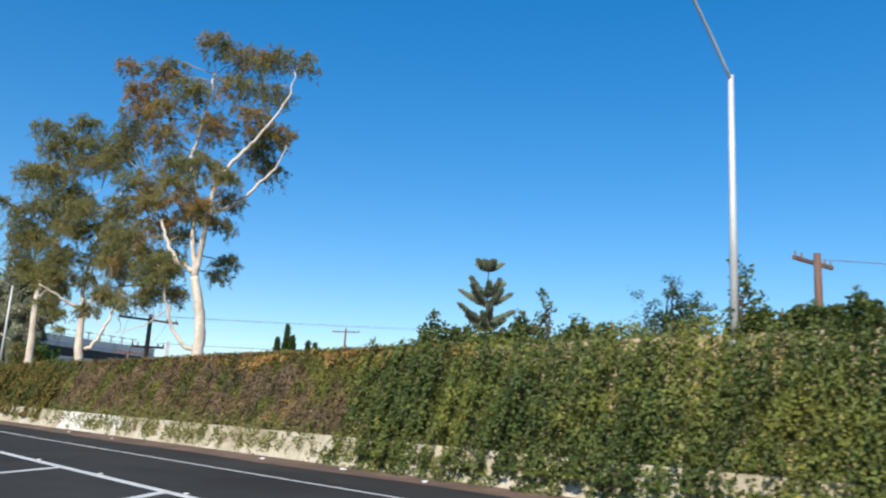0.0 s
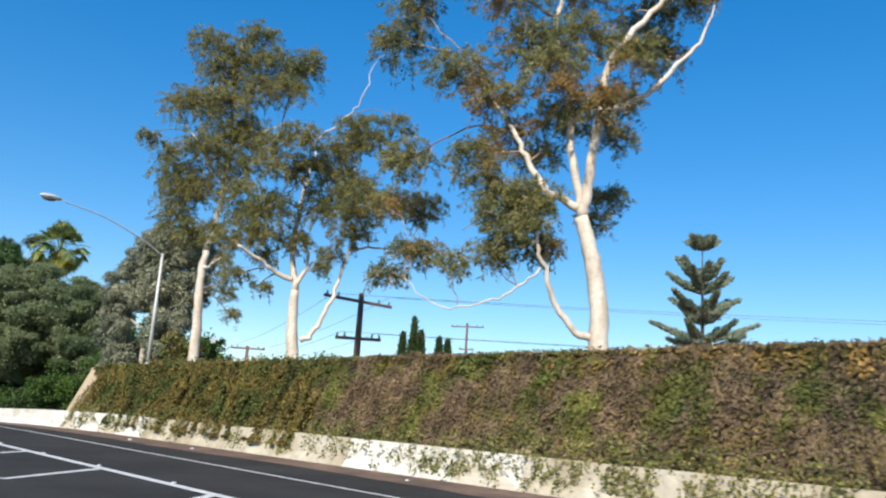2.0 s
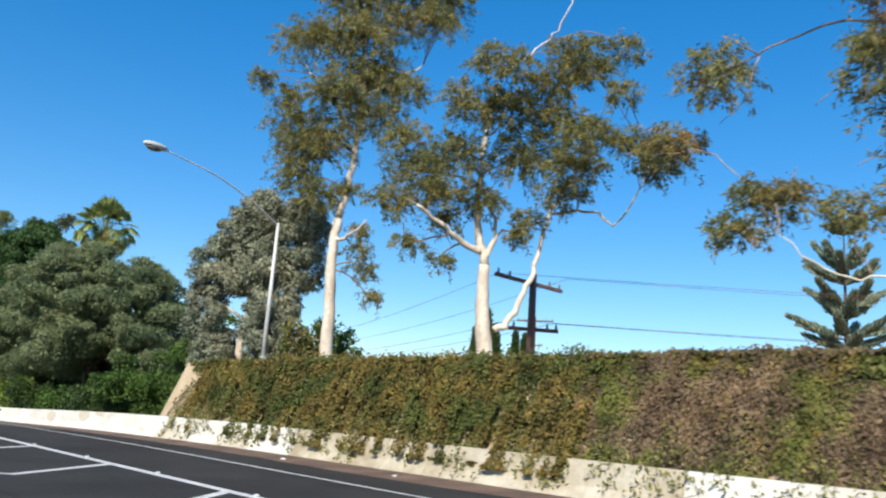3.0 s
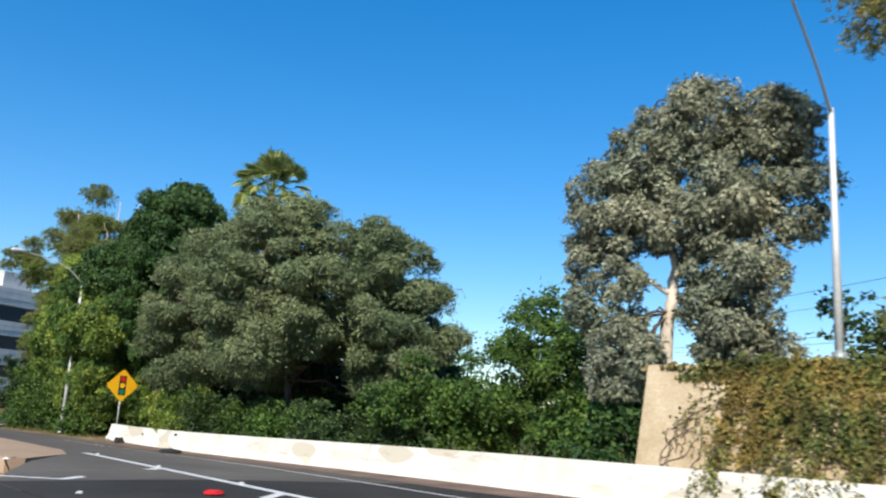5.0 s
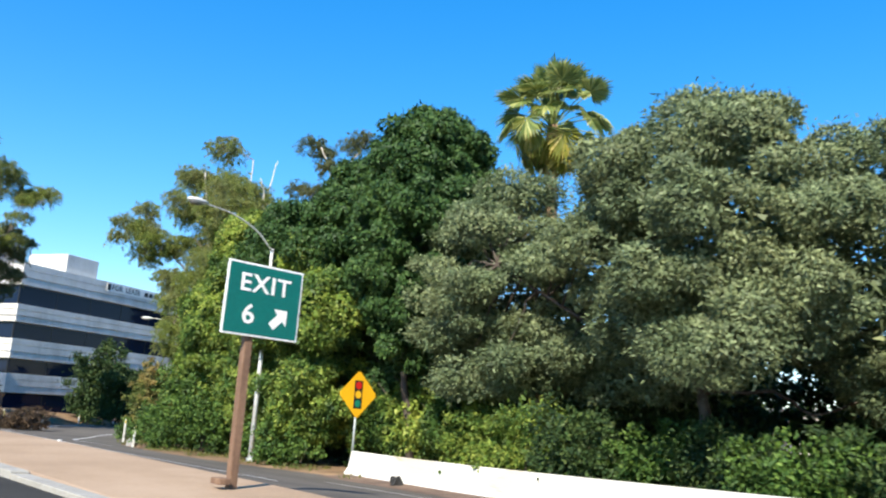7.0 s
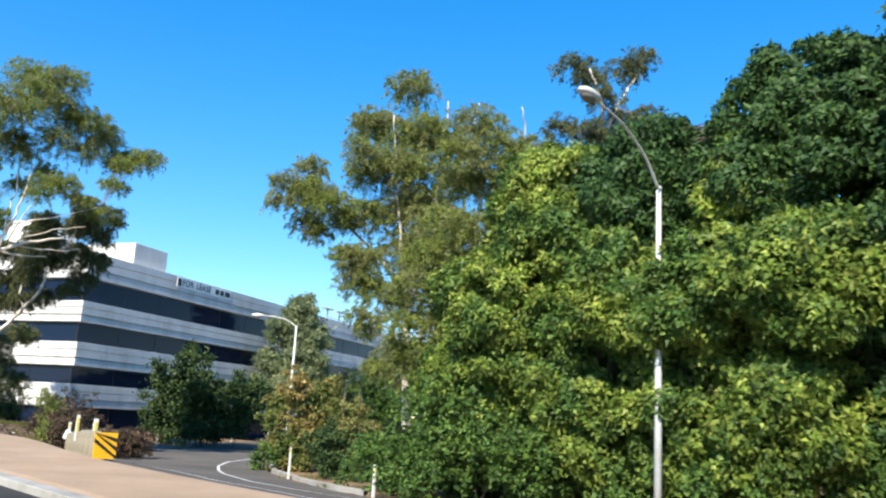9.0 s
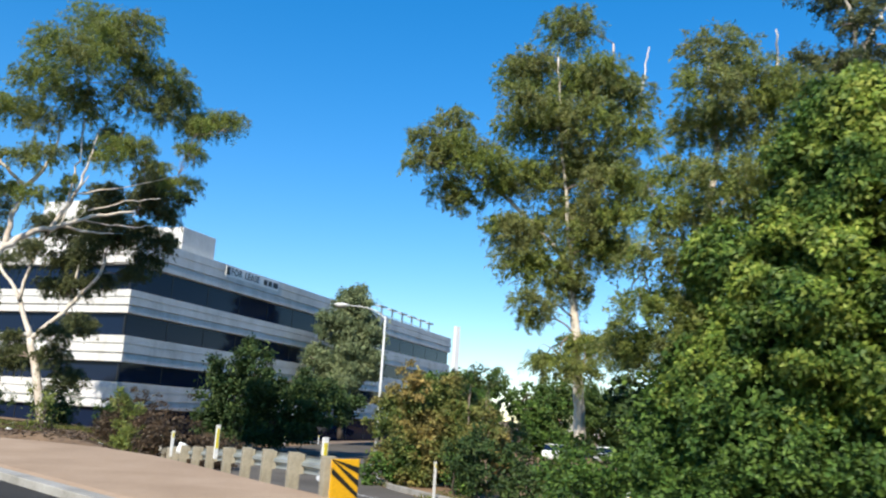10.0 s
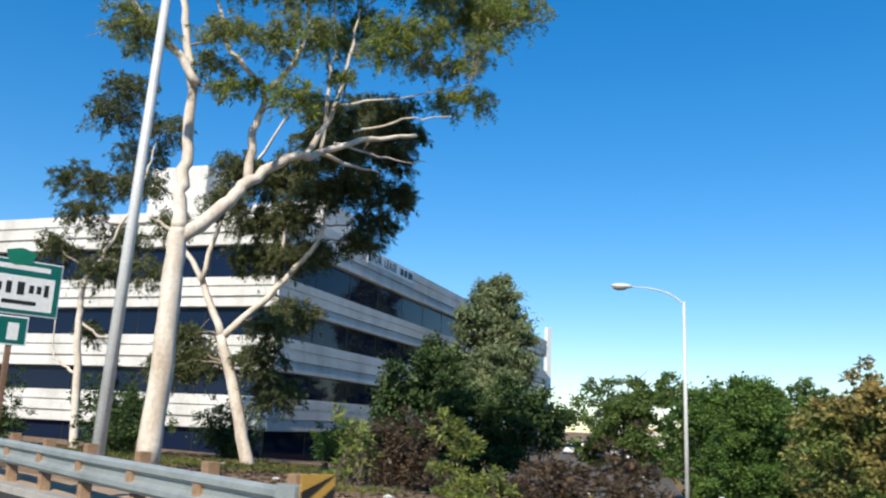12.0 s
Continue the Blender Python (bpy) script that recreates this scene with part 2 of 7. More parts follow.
L_IVYTAN = leafy("tan_dry_ivy_leaf", [(0.0, (0.28, 0.16, 0.06)), (0.6, (0.42, 0.26, 0.1)), (1.0, (0.55, 0.38, 0.17))], 0.25, 0.7)
L_RUNNER = leafy("runner_leaf", [(0.0, (0.13, 0.15, 0.045)), (0.6, (0.22, 0.24, 0.07)), (1.0, (0.36, 0.3, 0.12))], 0.3)
L_BROWN = leafy("browning_leaf", [(0.0, (0.07, 0.11, 0.033)), (0.5, (0.13, 0.18, 0.05)), (1.0, (0.25, 0.27, 0.075))], 0.3,
                second=[(0.0, (0.17, 0.13, 0.05)), (0.5, (0.31, 0.235, 0.085)), (1.0, (0.46, 0.36, 0.14))], scale=0.35, edge=(0.4, 0.54), shade_patches=0.35)
L_DEADSHRUB = leafy("dry_brown_leaf", [(0.0, (0.04, 0.028, 0.02)), (0.6, (0.075, 0.05, 0.034)), (1.0, (0.13, 0.085, 0.052))], 0.15)
L_PALM = leafy("palm_leaf", [(0.0, (0.17, 0.23, 0.08)), (0.6, (0.31, 0.37, 0.12)), (1.0, (0.5, 0.5, 0.2))], 0.35, 0.4)
L_PALMYELLOW = leafy("yellowing_palm_leaf", [(0.0, (0.2, 0.22, 0.04)), (0.6, (0.36, 0.36, 0.07)), (1.0, (0.5, 0.42, 0.12))], 0.35, 0.4)
L_PALMDRY = leafy("dry_palm_leaf", [(0.0, (0.3, 0.22, 0.08)), (0.6, (0.45, 0.34, 0.13)), (1.0, (0.55, 0.44, 0.2))], 0.35)
L_PINE = leafy("blue_green_needle", [(0.0, (0.17, 0.225, 0.19)), (0.6, (0.28, 0.34, 0.27)), (1.0, (0.42, 0.46, 0.35))], 0.25)
L_FAR = leafy("far_foliage", [(0.0, (0.039, 0.072, 0.021)), (0.5, (0.072, 0.124, 0.029)), (1.0, (0.117, 0.163, 0.039))], 0.2)
L_GRASS = leafy("grass_blade", [(0.0, (0.07, 0.1, 0.02)), (0.6, (0.13, 0.15, 0.035)), (1.0, (0.25, 0.21, 0.08))], 0.3)


def glass_material():
    m, nt, p = shader("tinted_window_glass", 0.04)
    p.inputs["Base Color"].default_value = (0.006, 0.013, 0.034, 1)
    p.inputs["Specular IOR Level"].default_value = 0.14
    n = noise_node(nt, 0.35, 2)
    bump(nt, p, n, 0.05, 0.05)
    return m


M_GLASS = glass_material()


# ---- mesh helpers ----
def smooth01(t):
    t = min(1.0, max(0.0, t))
    return t * t * (3 - 2 * t)


def put_mesh(name, verts, faces, material, parent=None, label="", smooth=False):
    me = bpy.data.meshes.new(name)
    me.from_pydata(verts, [], faces)
    if smooth:
        me.shade_smooth()
    me.materials.append(material)
    ob = new(name, me)
    if parent:
        ob.parent = parent
    return tagged(ob, label)


def part(name, bm, material, parent=None, label="", smooth=False):
    """Links a bmesh as one mesh object under a thing or under a part."""
    me = bpy.data.meshes.new(name)
    bmesh.ops.recalc_face_normals(bm, faces=bm.faces)
    bm.to_mesh(me)
    bm.free()
    if smooth:
        me.shade_smooth()
    me.materials.append(material)
    ob = new(name, me)
    if parent:
        ob.parent = parent
    return tagged(ob, label)


def thing(name, place, label, category, group="", turn=0.0, kind=""):
    ob = new(name)
    ob.matrix_world = pose(*place, 0, 0, turn)
    ob.empty_display_size = 0.2
    return tagged(ob, label, category, group, kind)


def box(bm, cx, cy, cz, sx, sy, sz, bevel=0.0, turn=None):
    m = Matrix.Translation((cx, cy, cz)) @ (turn or Matrix()) @ Matrix.Diagonal((sx, sy, sz, 1))
    made = bmesh.ops.create_cube(bm, size=1, matrix=m)["verts"]
    if bevel:
        edges = {e for v in made for e in v.link_edges}
        bmesh.ops.bevel(bm, geom=list(edges), offset=bevel, segments=2, affect="EDGES", profile=0.6)
    return bm


def prism(bm, outline, y0, y1):
    """An outline in x and z, pushed along y from y0 to y1."""
    a = [bm.verts.new((x, y0, z)) for x, z in outline]
    b = [bm.verts.new((x, y1, z)) for x, z in outline]
    bm.faces.new(a)
    bm.faces.new(b[::-1])
    for i in range(len(a)):
        j = (i + 1) % len(a)
        bm.faces.new((a[j], a[i], b[i], b[j]))
    return bm


def tube_arrays(points, r0, r1, sides=7, start=0, wobble=0.0):
    """Vertices and faces of a tapered tube along points."""
    pts = [Vector(p) for p in points]
    verts, faces = [], []
    n = len(pts)
    side = None
    for i, p in enumerate(pts):
        d = (pts[min(i + 1, n - 1)] - pts[max(i - 1, 0)]).normalized()
        if side is None:
            side = d.orthogonal().normalized()
        side = (side - d * side.dot(d)).normalized()
        other = d.cross(side)
        r = r0 + (r1 - r0) * i / (n - 1)
        for k in range(sides):
            a = 2 * math.pi * k / sides
            rr = r * (1 + wobble * math.sin(3 * a + i * 1.7))
            verts.append(p + (side * math.cos(a) + other * math.sin(a)) * rr)
    for i in range(n - 1):
        for k in range(sides):
            a, b = i * sides + k, i * sides + (k + 1) % sides
            faces.append((start + a, start + b, start + b + sides, start + a + sides))
    faces.append(tuple(start + k for k in range(sides))[::-1])
    faces.append(tuple(start + (n - 1) * sides + k for k in range(sides)))
    return verts, faces


def tube(name, points, r0, r1, material, parent=None, sides=10, label="", smooth=True):
    v, f = tube_arrays(points, r0, r1, sides)
    return put_mesh(name, v, f, material, parent, label, smooth)


def curve_points(points, steps=5, shake=0.0, rng=None):
    """A smooth line through points (Catmull-Rom), with some shake."""
    p = [Vector(q) for q in points]
    p = [p[0] * 2 - p[1], *p, p[-1] * 2 - p[-2]]
    out = []
    for i in range(1, len(p) - 2):
        for s in range(steps):
            t = s / steps
            out.append(0.5 * (2 * p[i] + (p[i + 1] - p[i - 1]) * t + (2 * p[i - 1] - 5 * p[i] + 4 * p[i + 1] - p[i + 2]) * t * t
                              + (3 * p[i] - p[i - 1] - 3 * p[i + 1] + p[i + 2]) * t ** 3))
    out.append(p[-2])
    if shake and rng is not None:
        for q in out[1:-1]:
            q += Vector(rng.normal(0, shake, 3))
    return out


def leaf_arrays(at, way, length, width, rng, bend=0.25, face=None, slim=False):
    """Leaves at points, each along its way, as vertices and faces; face turns their blades outward. Slim ones are slivers, the others bent diamonds."""
    n = len(at)
    way = way / np.maximum(np.linalg.norm(way, axis=1, keepdims=True), 1e-6)
    lean = rng.normal(size=(n, 3))
    side = np.cross(way, lean if face is None else lean * 0.6 + face)
    side /= np.maximum(np.linalg.norm(side, axis=1, keepdims=True), 1e-6)
    up = np.cross(side, way)
    ln = (length * rng.uniform(0.6, 1.3, n))[:, None]
    wd = (width * rng.uniform(0.7, 1.3, n))[:, None]
    if slim:
        v = np.stack([at - side * wd * 0.5, at + side * wd * 0.5, at + way * ln], 1).reshape(-1, 3)
        return v, np.arange(3 * n).reshape(-1, 3)
    mid = at + way * ln * 0.45 + up * ln * bend * 0.5
    v = np.stack([at, mid + side * wd * 0.5, at + way * ln, mid - side * wd * 0.5], 1).reshape(-1, 3)
    f = np.arange(4 * n).reshape(-1, 4)
    return v, f


def leaves(name, at, way, length, width, material, rng, parent=None, label="", face=None, slim=False):
    v, f = leaf_arrays(at, way, length, width, rng, face=face, slim=slim)
    return put_mesh(name, v.tolist(), f.tolist(), material, parent, label)


# ---- the lie of the land ----
RAMP_LEFT = [(4.0, -60), (4.0, 64), (5.5, 67.5), (7.8, 71), (7.8, 82), (7.6, 92), (7.3, 100), (7.4, 106), (9.5, 113), (11.8, 120), (14.8, 128), (18.5, 136), (24, 145), (31, 151), (58, 168), (120, 205), (260, 290)]
RAMP_RIGHT = [(14.3, -60), (14.3, 59), (14.6, 64), (14.9, 68), (15.2, 72), (16.0, 81), (16.2, 90), (14.9, 97), (15.4, 104), (16.9, 110), (19.5, 116), (22.9, 123.5), (25.5, 128), (29, 131.5), (62, 152), (126, 190), (266, 274)]


def along(line, y):
    for (x0, y0), (x1, y1) in zip(line, line[1:]):
        if y <= y1:
            return x0 + (x1 - x0) * max(0.0, (y - y0)) / (y1 - y0)
    return line[-1][0]


def road_z(x, y):
    z = -0.8 * smooth01((y - 50) / 42) * smooth01((x - 6) / 10) - 0.9 * smooth01((y - 90) / 40) * smooth01((x - 8) / 14)
    return z


GORE_EDGE = [(7.3, 104), (7.9, 109), (8.6, 113), (9.0, 116), (8.9, 119), (8.1, 121.5), (6.6, 124.5), (5.6, 129), (5.2, 140), (5.2, 300)]


def land_z(x, y):
    z = road_z(x, y)
    left = along(RAMP_LEFT, y)
    if y > 104 and x > 4:
        knoll = 0.3 - 0.055 * max(0, x - 7)
        z += (knoll - z) * smooth01((left - x - 0.3) / 4) * smooth01((y - 106) / 10) * smooth01((x - along(GORE_EDGE, y) + 0.25) / 0.9)
    if x > 14.6:
        back = 1 - smooth01((y - 54.5) / 4.5)
        shelf = (2.75 + 0.012 * (59 - max(y, -40))) * (1 - 0.6 * smooth01((x - 40) / 80))
        z += (shelf - min(z, 0)) * smooth01((x - 15.2) / 0.5) * back
    return z


def on_road(x, y):
    return x < 4.4 or (y < 71.5 and x < along(RAMP_RIGHT, y)) or along(RAMP_LEFT, y) - 0.2 < x < along(RAMP_RIGHT, y)


def grid_sheet(name, xs, ys, zf, material, label):
    verts = [(x, y, zf(x, y)) for y in ys for x in xs]
    w = len(xs)
    faces = [(j * w + i, j * w + i + 1, (j + 1) * w + i + 1, (j + 1) * w + i) for j in range(len(ys) - 1) for i in range(w - 1)]
    return tagged(put_mesh(name, verts, faces, material, None, label, True), kind="structure")


gx = sorted([-2600, -900, -300, -100, -40, -24] + [round(-16 + 0.8 * i, 2) for i in range(84)] + [15.1, 15.8, 56, 63, 72, 84, 100, 130, 180, 300, 600, 1200, 2600])
gy = sorted([-2600, -900, -300, -120, -60] + [-40 + 1.6 * i for i in range(136)] + [190, 210, 240, 290, 380, 600, 1200, 2600])
grid_sheet("ground", gx, gy, lambda x, y: land_z(x, y) - (0.3 if on_road(x, y) else 0.0), M_DIRT, "bare brown dirt with litter between the plants")
grid_sheet("road", [-18 + 22 * i / 8 for i in range(9)], [-60 + 20 * i for i in range(19)], lambda x, y: 0.0, M_ASPHALT, "dark grey asphalt freeway lanes")


def ramp_sheet(rows, material, label):
    verts, faces, w = [], [], 15
    for y in rows:
        a, b = along(RAMP_LEFT, y), along(RAMP_RIGHT, y)
        for i in range(w):
            x = a + (b - a) * i / (w - 1)
            verts.append((x, y, road_z(x, y) + 0.004))
    for j in range(len(rows) - 1):
        for i in range(w - 1):
            faces.append((j * w + i, j * w + i + 1, (j + 1) * w + i + 1, (j + 1) * w + i))
    return tagged(put_mesh("exit_ramp", verts, faces, material, None, label, True), kind="structure")


ramp_sheet([-60, -40, -20, 0, 10, 20, 30, 40, 50] + [52 + 2 * i for i in range(7)], M_ASPHALT, "dark asphalt exit ramp lane beside the gore")
ramp_sheet([64 + 2 * i for i in range(49)] + [165, 172, 180, 190, 202], M_RAMP, "worn grey asphalt of the curving exit ramp")


def stripe(points, width, lift=0.012, name="road_marking", label="worn white painted road line", material=None):
    """A painted band on the road along points."""
    pts = [Vector((x, y, 0)) for x, y in points]
    fine = []
    for a, b in zip(pts, pts[1:]):
        n = max(1, int((b - a).length / 2))
        fine += [a.lerp(b, i / n) for i in range(n)]
    fine.append(pts[-1])
    verts, faces = [], []
    for i, p in enumerate(fine):
        d = (fine[min(i + 1, len(fine) - 1)] - fine[max(i - 1, 0)]).normalized()
        s = Vector((-d.y, d.x, 0)) * width / 2
        for q in (p + s, p - s):
            verts.append((q.x, q.y, road_z(q.x, q.y) + lift))
    for i in range(len(fine) - 1):
        faces.append((2 * i, 2 * i + 1, 2 * i + 3, 2 * i + 2))
    return tagged(put_mesh(name, verts, faces, material or M_PAINT, None, label), kind="structure")


def gore_x(y):
    return 6.35 + 0.024 * y


stripe([(gore_x(y), y) for y in (-50, 0, 30, 71)], 0.22)
stripe([(10.2, -50), (10.2, 30), (10.65, 45), (11.2, 61), (12.6, 75), (13.6, 88)], 0.12)
stripe([(2.0, -50), (2.0, 200)], 0.12)
for y in [66.5 - 4.9 * i for i in range(20)]:
    xr = gore_x(y)
    xm = (xr + 2.0) / 2 + 0.15
    stripe([(xr, y), (xm, y - (xr - xm) * 0.82), (2.0, y + 0.2)], 0.2, 0.009)
stripe([(14.0, 104), (14.7, 109), (16, 114), (18.7, 120.5), (20.6, 124.4), (22.6, 128), (25, 131.2), (28, 133.6), (33, 136.6), (60, 153)], 0.14)
stripe([(9.4, 84), (9.0, 96), (9.0, 104), (10.6, 111), (13, 119), (16, 127), (19.6, 134), (25, 143), (32, 149)], 0.12)


def grit_strip():
    """The band of reddish dirt and litter that lies along the foot of the barrier."""
    rng = np.random.default_rng(3)
    verts, faces = [], []
    n = 130
    for i in range(n + 1):
        y = -45 + 136 * i / n
        x1 = (13.72 if y <= 57 else 13.72 + 2.95 * ((y - 57) / 34.2) ** 1.15) + 0.02
        w = 1.3 + 0.5 * noise.noise(Vector((y * 0.12, 0, 0))) + 0.25 * noise.noise(Vector((y * 0.6, 4, 0)))
        for k in range(4):
            x = x1 - w * (1 - k / 3)
            verts.append((x, y, road_z(x, y) + (0.012, 0.018, 0.03, 0.06)[k]))
    for i in range(n):
        for k in range(3):
            a = 4 * i + k
            faces.append((a, a + 1, a + 5, a + 4))
    tagged(put_mesh("gutter_dirt", verts, faces, M_GRIT, None, "reddish dirt gathered along the barrier foot", True), kind="structure")


grit_strip()


# ---- structures beside the road ----
def barrier_x(y):
    """Where the foot of the barrier's face runs."""
    if y <= 57:
        return 13.72
    return 13.72 + 2.95 * ((y - 57) / 34.2) ** 1.15


JERSEY = [(0.0, 0.0), (0.0, 0.075), (0.16, 0.30), (0.26, 0.80), (0.42, 0.80), (0.60, 0.0)]


def barrier_piece(y0, y1, parent, material, label=""):
    bm = bmesh.new()
    n = max(1, int((y1 - y0) / 1.5))
    rows = []
    for i in range(n + 1):
        y = y0 + (y1 - y0) * i / n
        x = barrier_x(y)
        z = road_z(x, y)
        rows.append([bm.verts.new((x + u, y, z + v - (0.3 if v == 0 else 0))) for u, v in JERSEY])
    for a, b in zip(rows, rows[1:]):
        for k in range(len(JERSEY) - 1):
            bm.faces.new((a[k], a[k + 1], b[k + 1], b[k]))
    bm.faces.new(rows[0])
    bm.faces.new(rows[-1][::-1])
    return part("barrier_section", bm, material, parent, label)


barrier = tagged(new("concrete_barrier"), "long white-painted concrete safety barrier along the ramp", "barrier")
y = -48.0
k = 0
while y < 91.2:
    y2 = min(y + 6.1, 91.2)
    patched = y < 30 or 36 < y < 48 or 72 < y < 74
    barrier_piece(y, y2 - 0.02, barrier, M_PATCHED if patched else M_BARRIER, "unpainted stained section" if patched else "")
    y, k = y2, k + 1


def wall_top(y):
    return 2.78 + 0.012 * (59.35 - y)


def retaining_wall():
    bm = bmesh.new()
    rows = []
    for i in range(23):
        y = -50 + 109.35 * i / 22
        t = wall_top(y)
        near, far = (-0.45, 0.85) if i == 22 else (0.0, 0.0)
        rows.append([bm.verts.new(p) for p in ((14.22, y + near, -0.4), (14.22, y + near, 0.5), (15.42, y, t), (15.9, y, t), (15.9, y + far, -0.4))])
    for a, b in zip(rows, rows[1:]):
        for j in range(5):
            bm.faces.new((a[j], a[(j + 1) % 5], b[(j + 1) % 5], b[j]))
    bm.faces.new(rows[0])
    bm.faces.new(rows[-1][::-1])
    return tagged(part("retaining_wall", bm, M_WALL, None, "leaning tan concrete retaining wall hidden under ivy"), kind="structure")


retaining_wall()


def gore_island():
    """The raised tan paving between the freeway and the ramp, with its kerb."""
    bm = bmesh.new()
    rows = []
    ys = [68.6, 69.2, 70.2, 72] + [75 + 3 * i for i in range(10)] + [106, 109, 111, 113, 116, 119, 121.5, 124.5, 129, 140, 165]
    for y in ys:
        a = 4.0 + 1.5 * (1 - smooth01((y - 68.6) / 2))
        b = min(along(RAMP_LEFT, y) + 0.05, 7.85) if y > 70 else a + 0.4 + (y - 68.6) * 1.5
        if y > 104:
            b = along(GORE_EDGE, y)
        lift = 0.02 + 0.12 * smooth01((y - 74) / 18)
        lo = -0.3
        rows.append([bm.verts.new(p) for p in ((a, y, lo), (a, y, lift - 0.02), (a + 0.15, y, lift + 0.01), ((a + b) / 2, y, lift + 0.02), (b - 0.45, y, lift), (b, y, road_z(b, y) + 0.008), (b + 0.02, y, lo - 0.5))])
    for p, q in zip(rows, rows[1:]):
        for j in range(6):
            bm.faces.new((p[j], p[j + 1], q[j + 1], q[j]))
    bm.faces.new(rows[0])
    bm.faces.new(rows[-1][::-1])
    return tagged(part("gore_pavement", bm, M_GORE, None, "raised tan stamped paving filling the gore"), kind="structure")


gore_island()
bm = bmesh.new()
for i in range(16):
    box(bm, 3.86, 71 + 6 * i + 3, -0.05 + 0.09 * smooth01((6 * i + 1) / 14), 0.3, 5.98, 0.18, 0.02)
tagged(part("kerb", bm, M_KERB, None, "grey concrete kerb along the gore"), kind="structure")

ISLAND = [(16.6, 108.0), (17.3, 110.4), (19.9, 116.4), (23.2, 123.6), (25.6, 127.6), (28.2, 130.4), (31.0, 132.0), (40, 137.5), (60, 150)]
verts, faces = [], []
for i, (x, y) in enumerate(ISLAND):
    a, b = ISLAND[max(i - 1, 0)], ISLAND[min(i + 1, len(ISLAND) - 1)]
    d = Vector((b[0] - a[0], b[1] - a[1])).normalized()
    nx, ny = d.y, -d.x
    z = road_z(x, y)
    for w, h in ((0, -0.2), (0.02, 0.14), (0.2, 0.16), (0.22, -0.2)):
        verts.append((x + nx * w, y + ny * w, z + h))
for i in range(len(ISLAND) - 1):
    for j in range(3):
        a = 4 * i + j
        faces.append((a, a + 1, a + 5, a + 4))
tagged(put_mesh("kerb", verts, faces, M_KERB, None, "worn concrete kerb round the planted corner"), kind="structure")


# ---- plants ----
def clump_points(crown, depth, rng, turn=-44.0, fill=0):
    """Clump centres in space from crown entries; each gets a depth that rounds the crown."""
    us = np.array([c[0] for c in crown])
    across, away = Vector((math.cos(radians(turn)), math.sin(radians(turn)), 0)), Vector((-math.sin(radians(turn)), math.cos(radians(turn)), 0))
    mid, half = (us.min() + us.max()) / 2, max(1.0, (us.max() - us.min()) / 2)
    out = []
    for u, v, r, *given in crown:
        k = math.sqrt(max(0.1, 1 - ((u - mid) / half * 0.9) ** 2))
        w = rng.uniform(-1, 1) * depth * k
        w = given[0] if given else w
        out.append((across * u + away * w + Vector((0, 0, v)), r, 0.3 if given and given[0] > 0.5 else 1.0))
    flat = list(crown)
    for i, (u, v, r, *given) in enumerate(flat if fill else ()):
        near = sorted(flat, key=lambda c: (c[0] - u) ** 2 + (c[1] - v) ** 2)[1:1 + fill]
        for c in near:
            k = math.sqrt(max(0.1, 1 - ((u - mid) / half * 0.9) ** 2))
            t = rng.uniform(0.3, 0.7)
            w = given[0] if given else rng.uniform(-1, 1) * depth * k
            if abs(c[0] - u) + abs(c[1] - v) < 2.2 * (r + c[2]):
                out.append((across * (u + (c[0] - u) * t) + away * w + Vector((0, 0, v + (c[1] - v) * t + rng.normal(0, 0.15))), min(r, c[2]) * rng.uniform(0.65, 0.95), 0.3 if given and given[0] > 0.5 else 1.0))
    return out


def crown_leaves(clumps, density, rng, hang, flat=0.8, sub=0.42, spread=1.15, core=0.0):
    """Leaf places, ways, outward faces and sizes: each clump holds tufts, each tuft many leaves, and dense crowns have larger leaves inside."""
    at, way, face, big = [], [], [], []
    for c, r, close in clumps:
        c = np.array(c)
        shape = np.array([rng.uniform(0.75, 1.3), rng.uniform(0.75, 1.3), flat * rng.uniform(0.7, 1.3)])
        tufts = max(5, int(9 * r * r / (sub * sub) * 0.35))
        per = max(6, int(density * close * rng.uniform(0.6, 1.25) * r * r / tufts))
        d = rng.normal(size=(tufts, 3))
        d /= np.linalg.norm(d, axis=1, keepdims=True)
        rad = rng.uniform(0.35, 1.0, tufts) ** 0.6 * np.where(rng.uniform(0, 1, tufts) < 0.2, rng.uniform(1.1, 1.5, tufts), 1.0)
        tc = c + d * (r * spread * rad)[:, None] * shape
        p = np.repeat(tc, per, 0) + rng.normal(size=(tufts * per, 3)) * sub * 0.36 * [1, 1, 0.75]
        out = p - c
        out /= np.maximum(np.linalg.norm(out, axis=1, keepdims=True), 1e-6)
        at.append(p)
        way.append(rng.normal(size=p.shape) * 0.75 + out * (1 - hang) + np.array([0, 0, -hang * 1.3]))
        face.append(out)
        big.append(np.full(len(p), 1.0 if close == 1.0 else 1.9))
        inner = int(core * close * density * r * r * 0.4)
        if inner:
            q = rng.normal(size=(inner, 3)) * r * 0.38 * [1, 1, flat]
            at.append(c + q)
            way.append(rng.normal(size=q.shape))
            face.append(rng.normal(size=q.shape))
            big.append(np.full(inner, 1.45))
    return np.concatenate(at), np.concatenate(way), np.concatenate(face), np.concatenate(big)


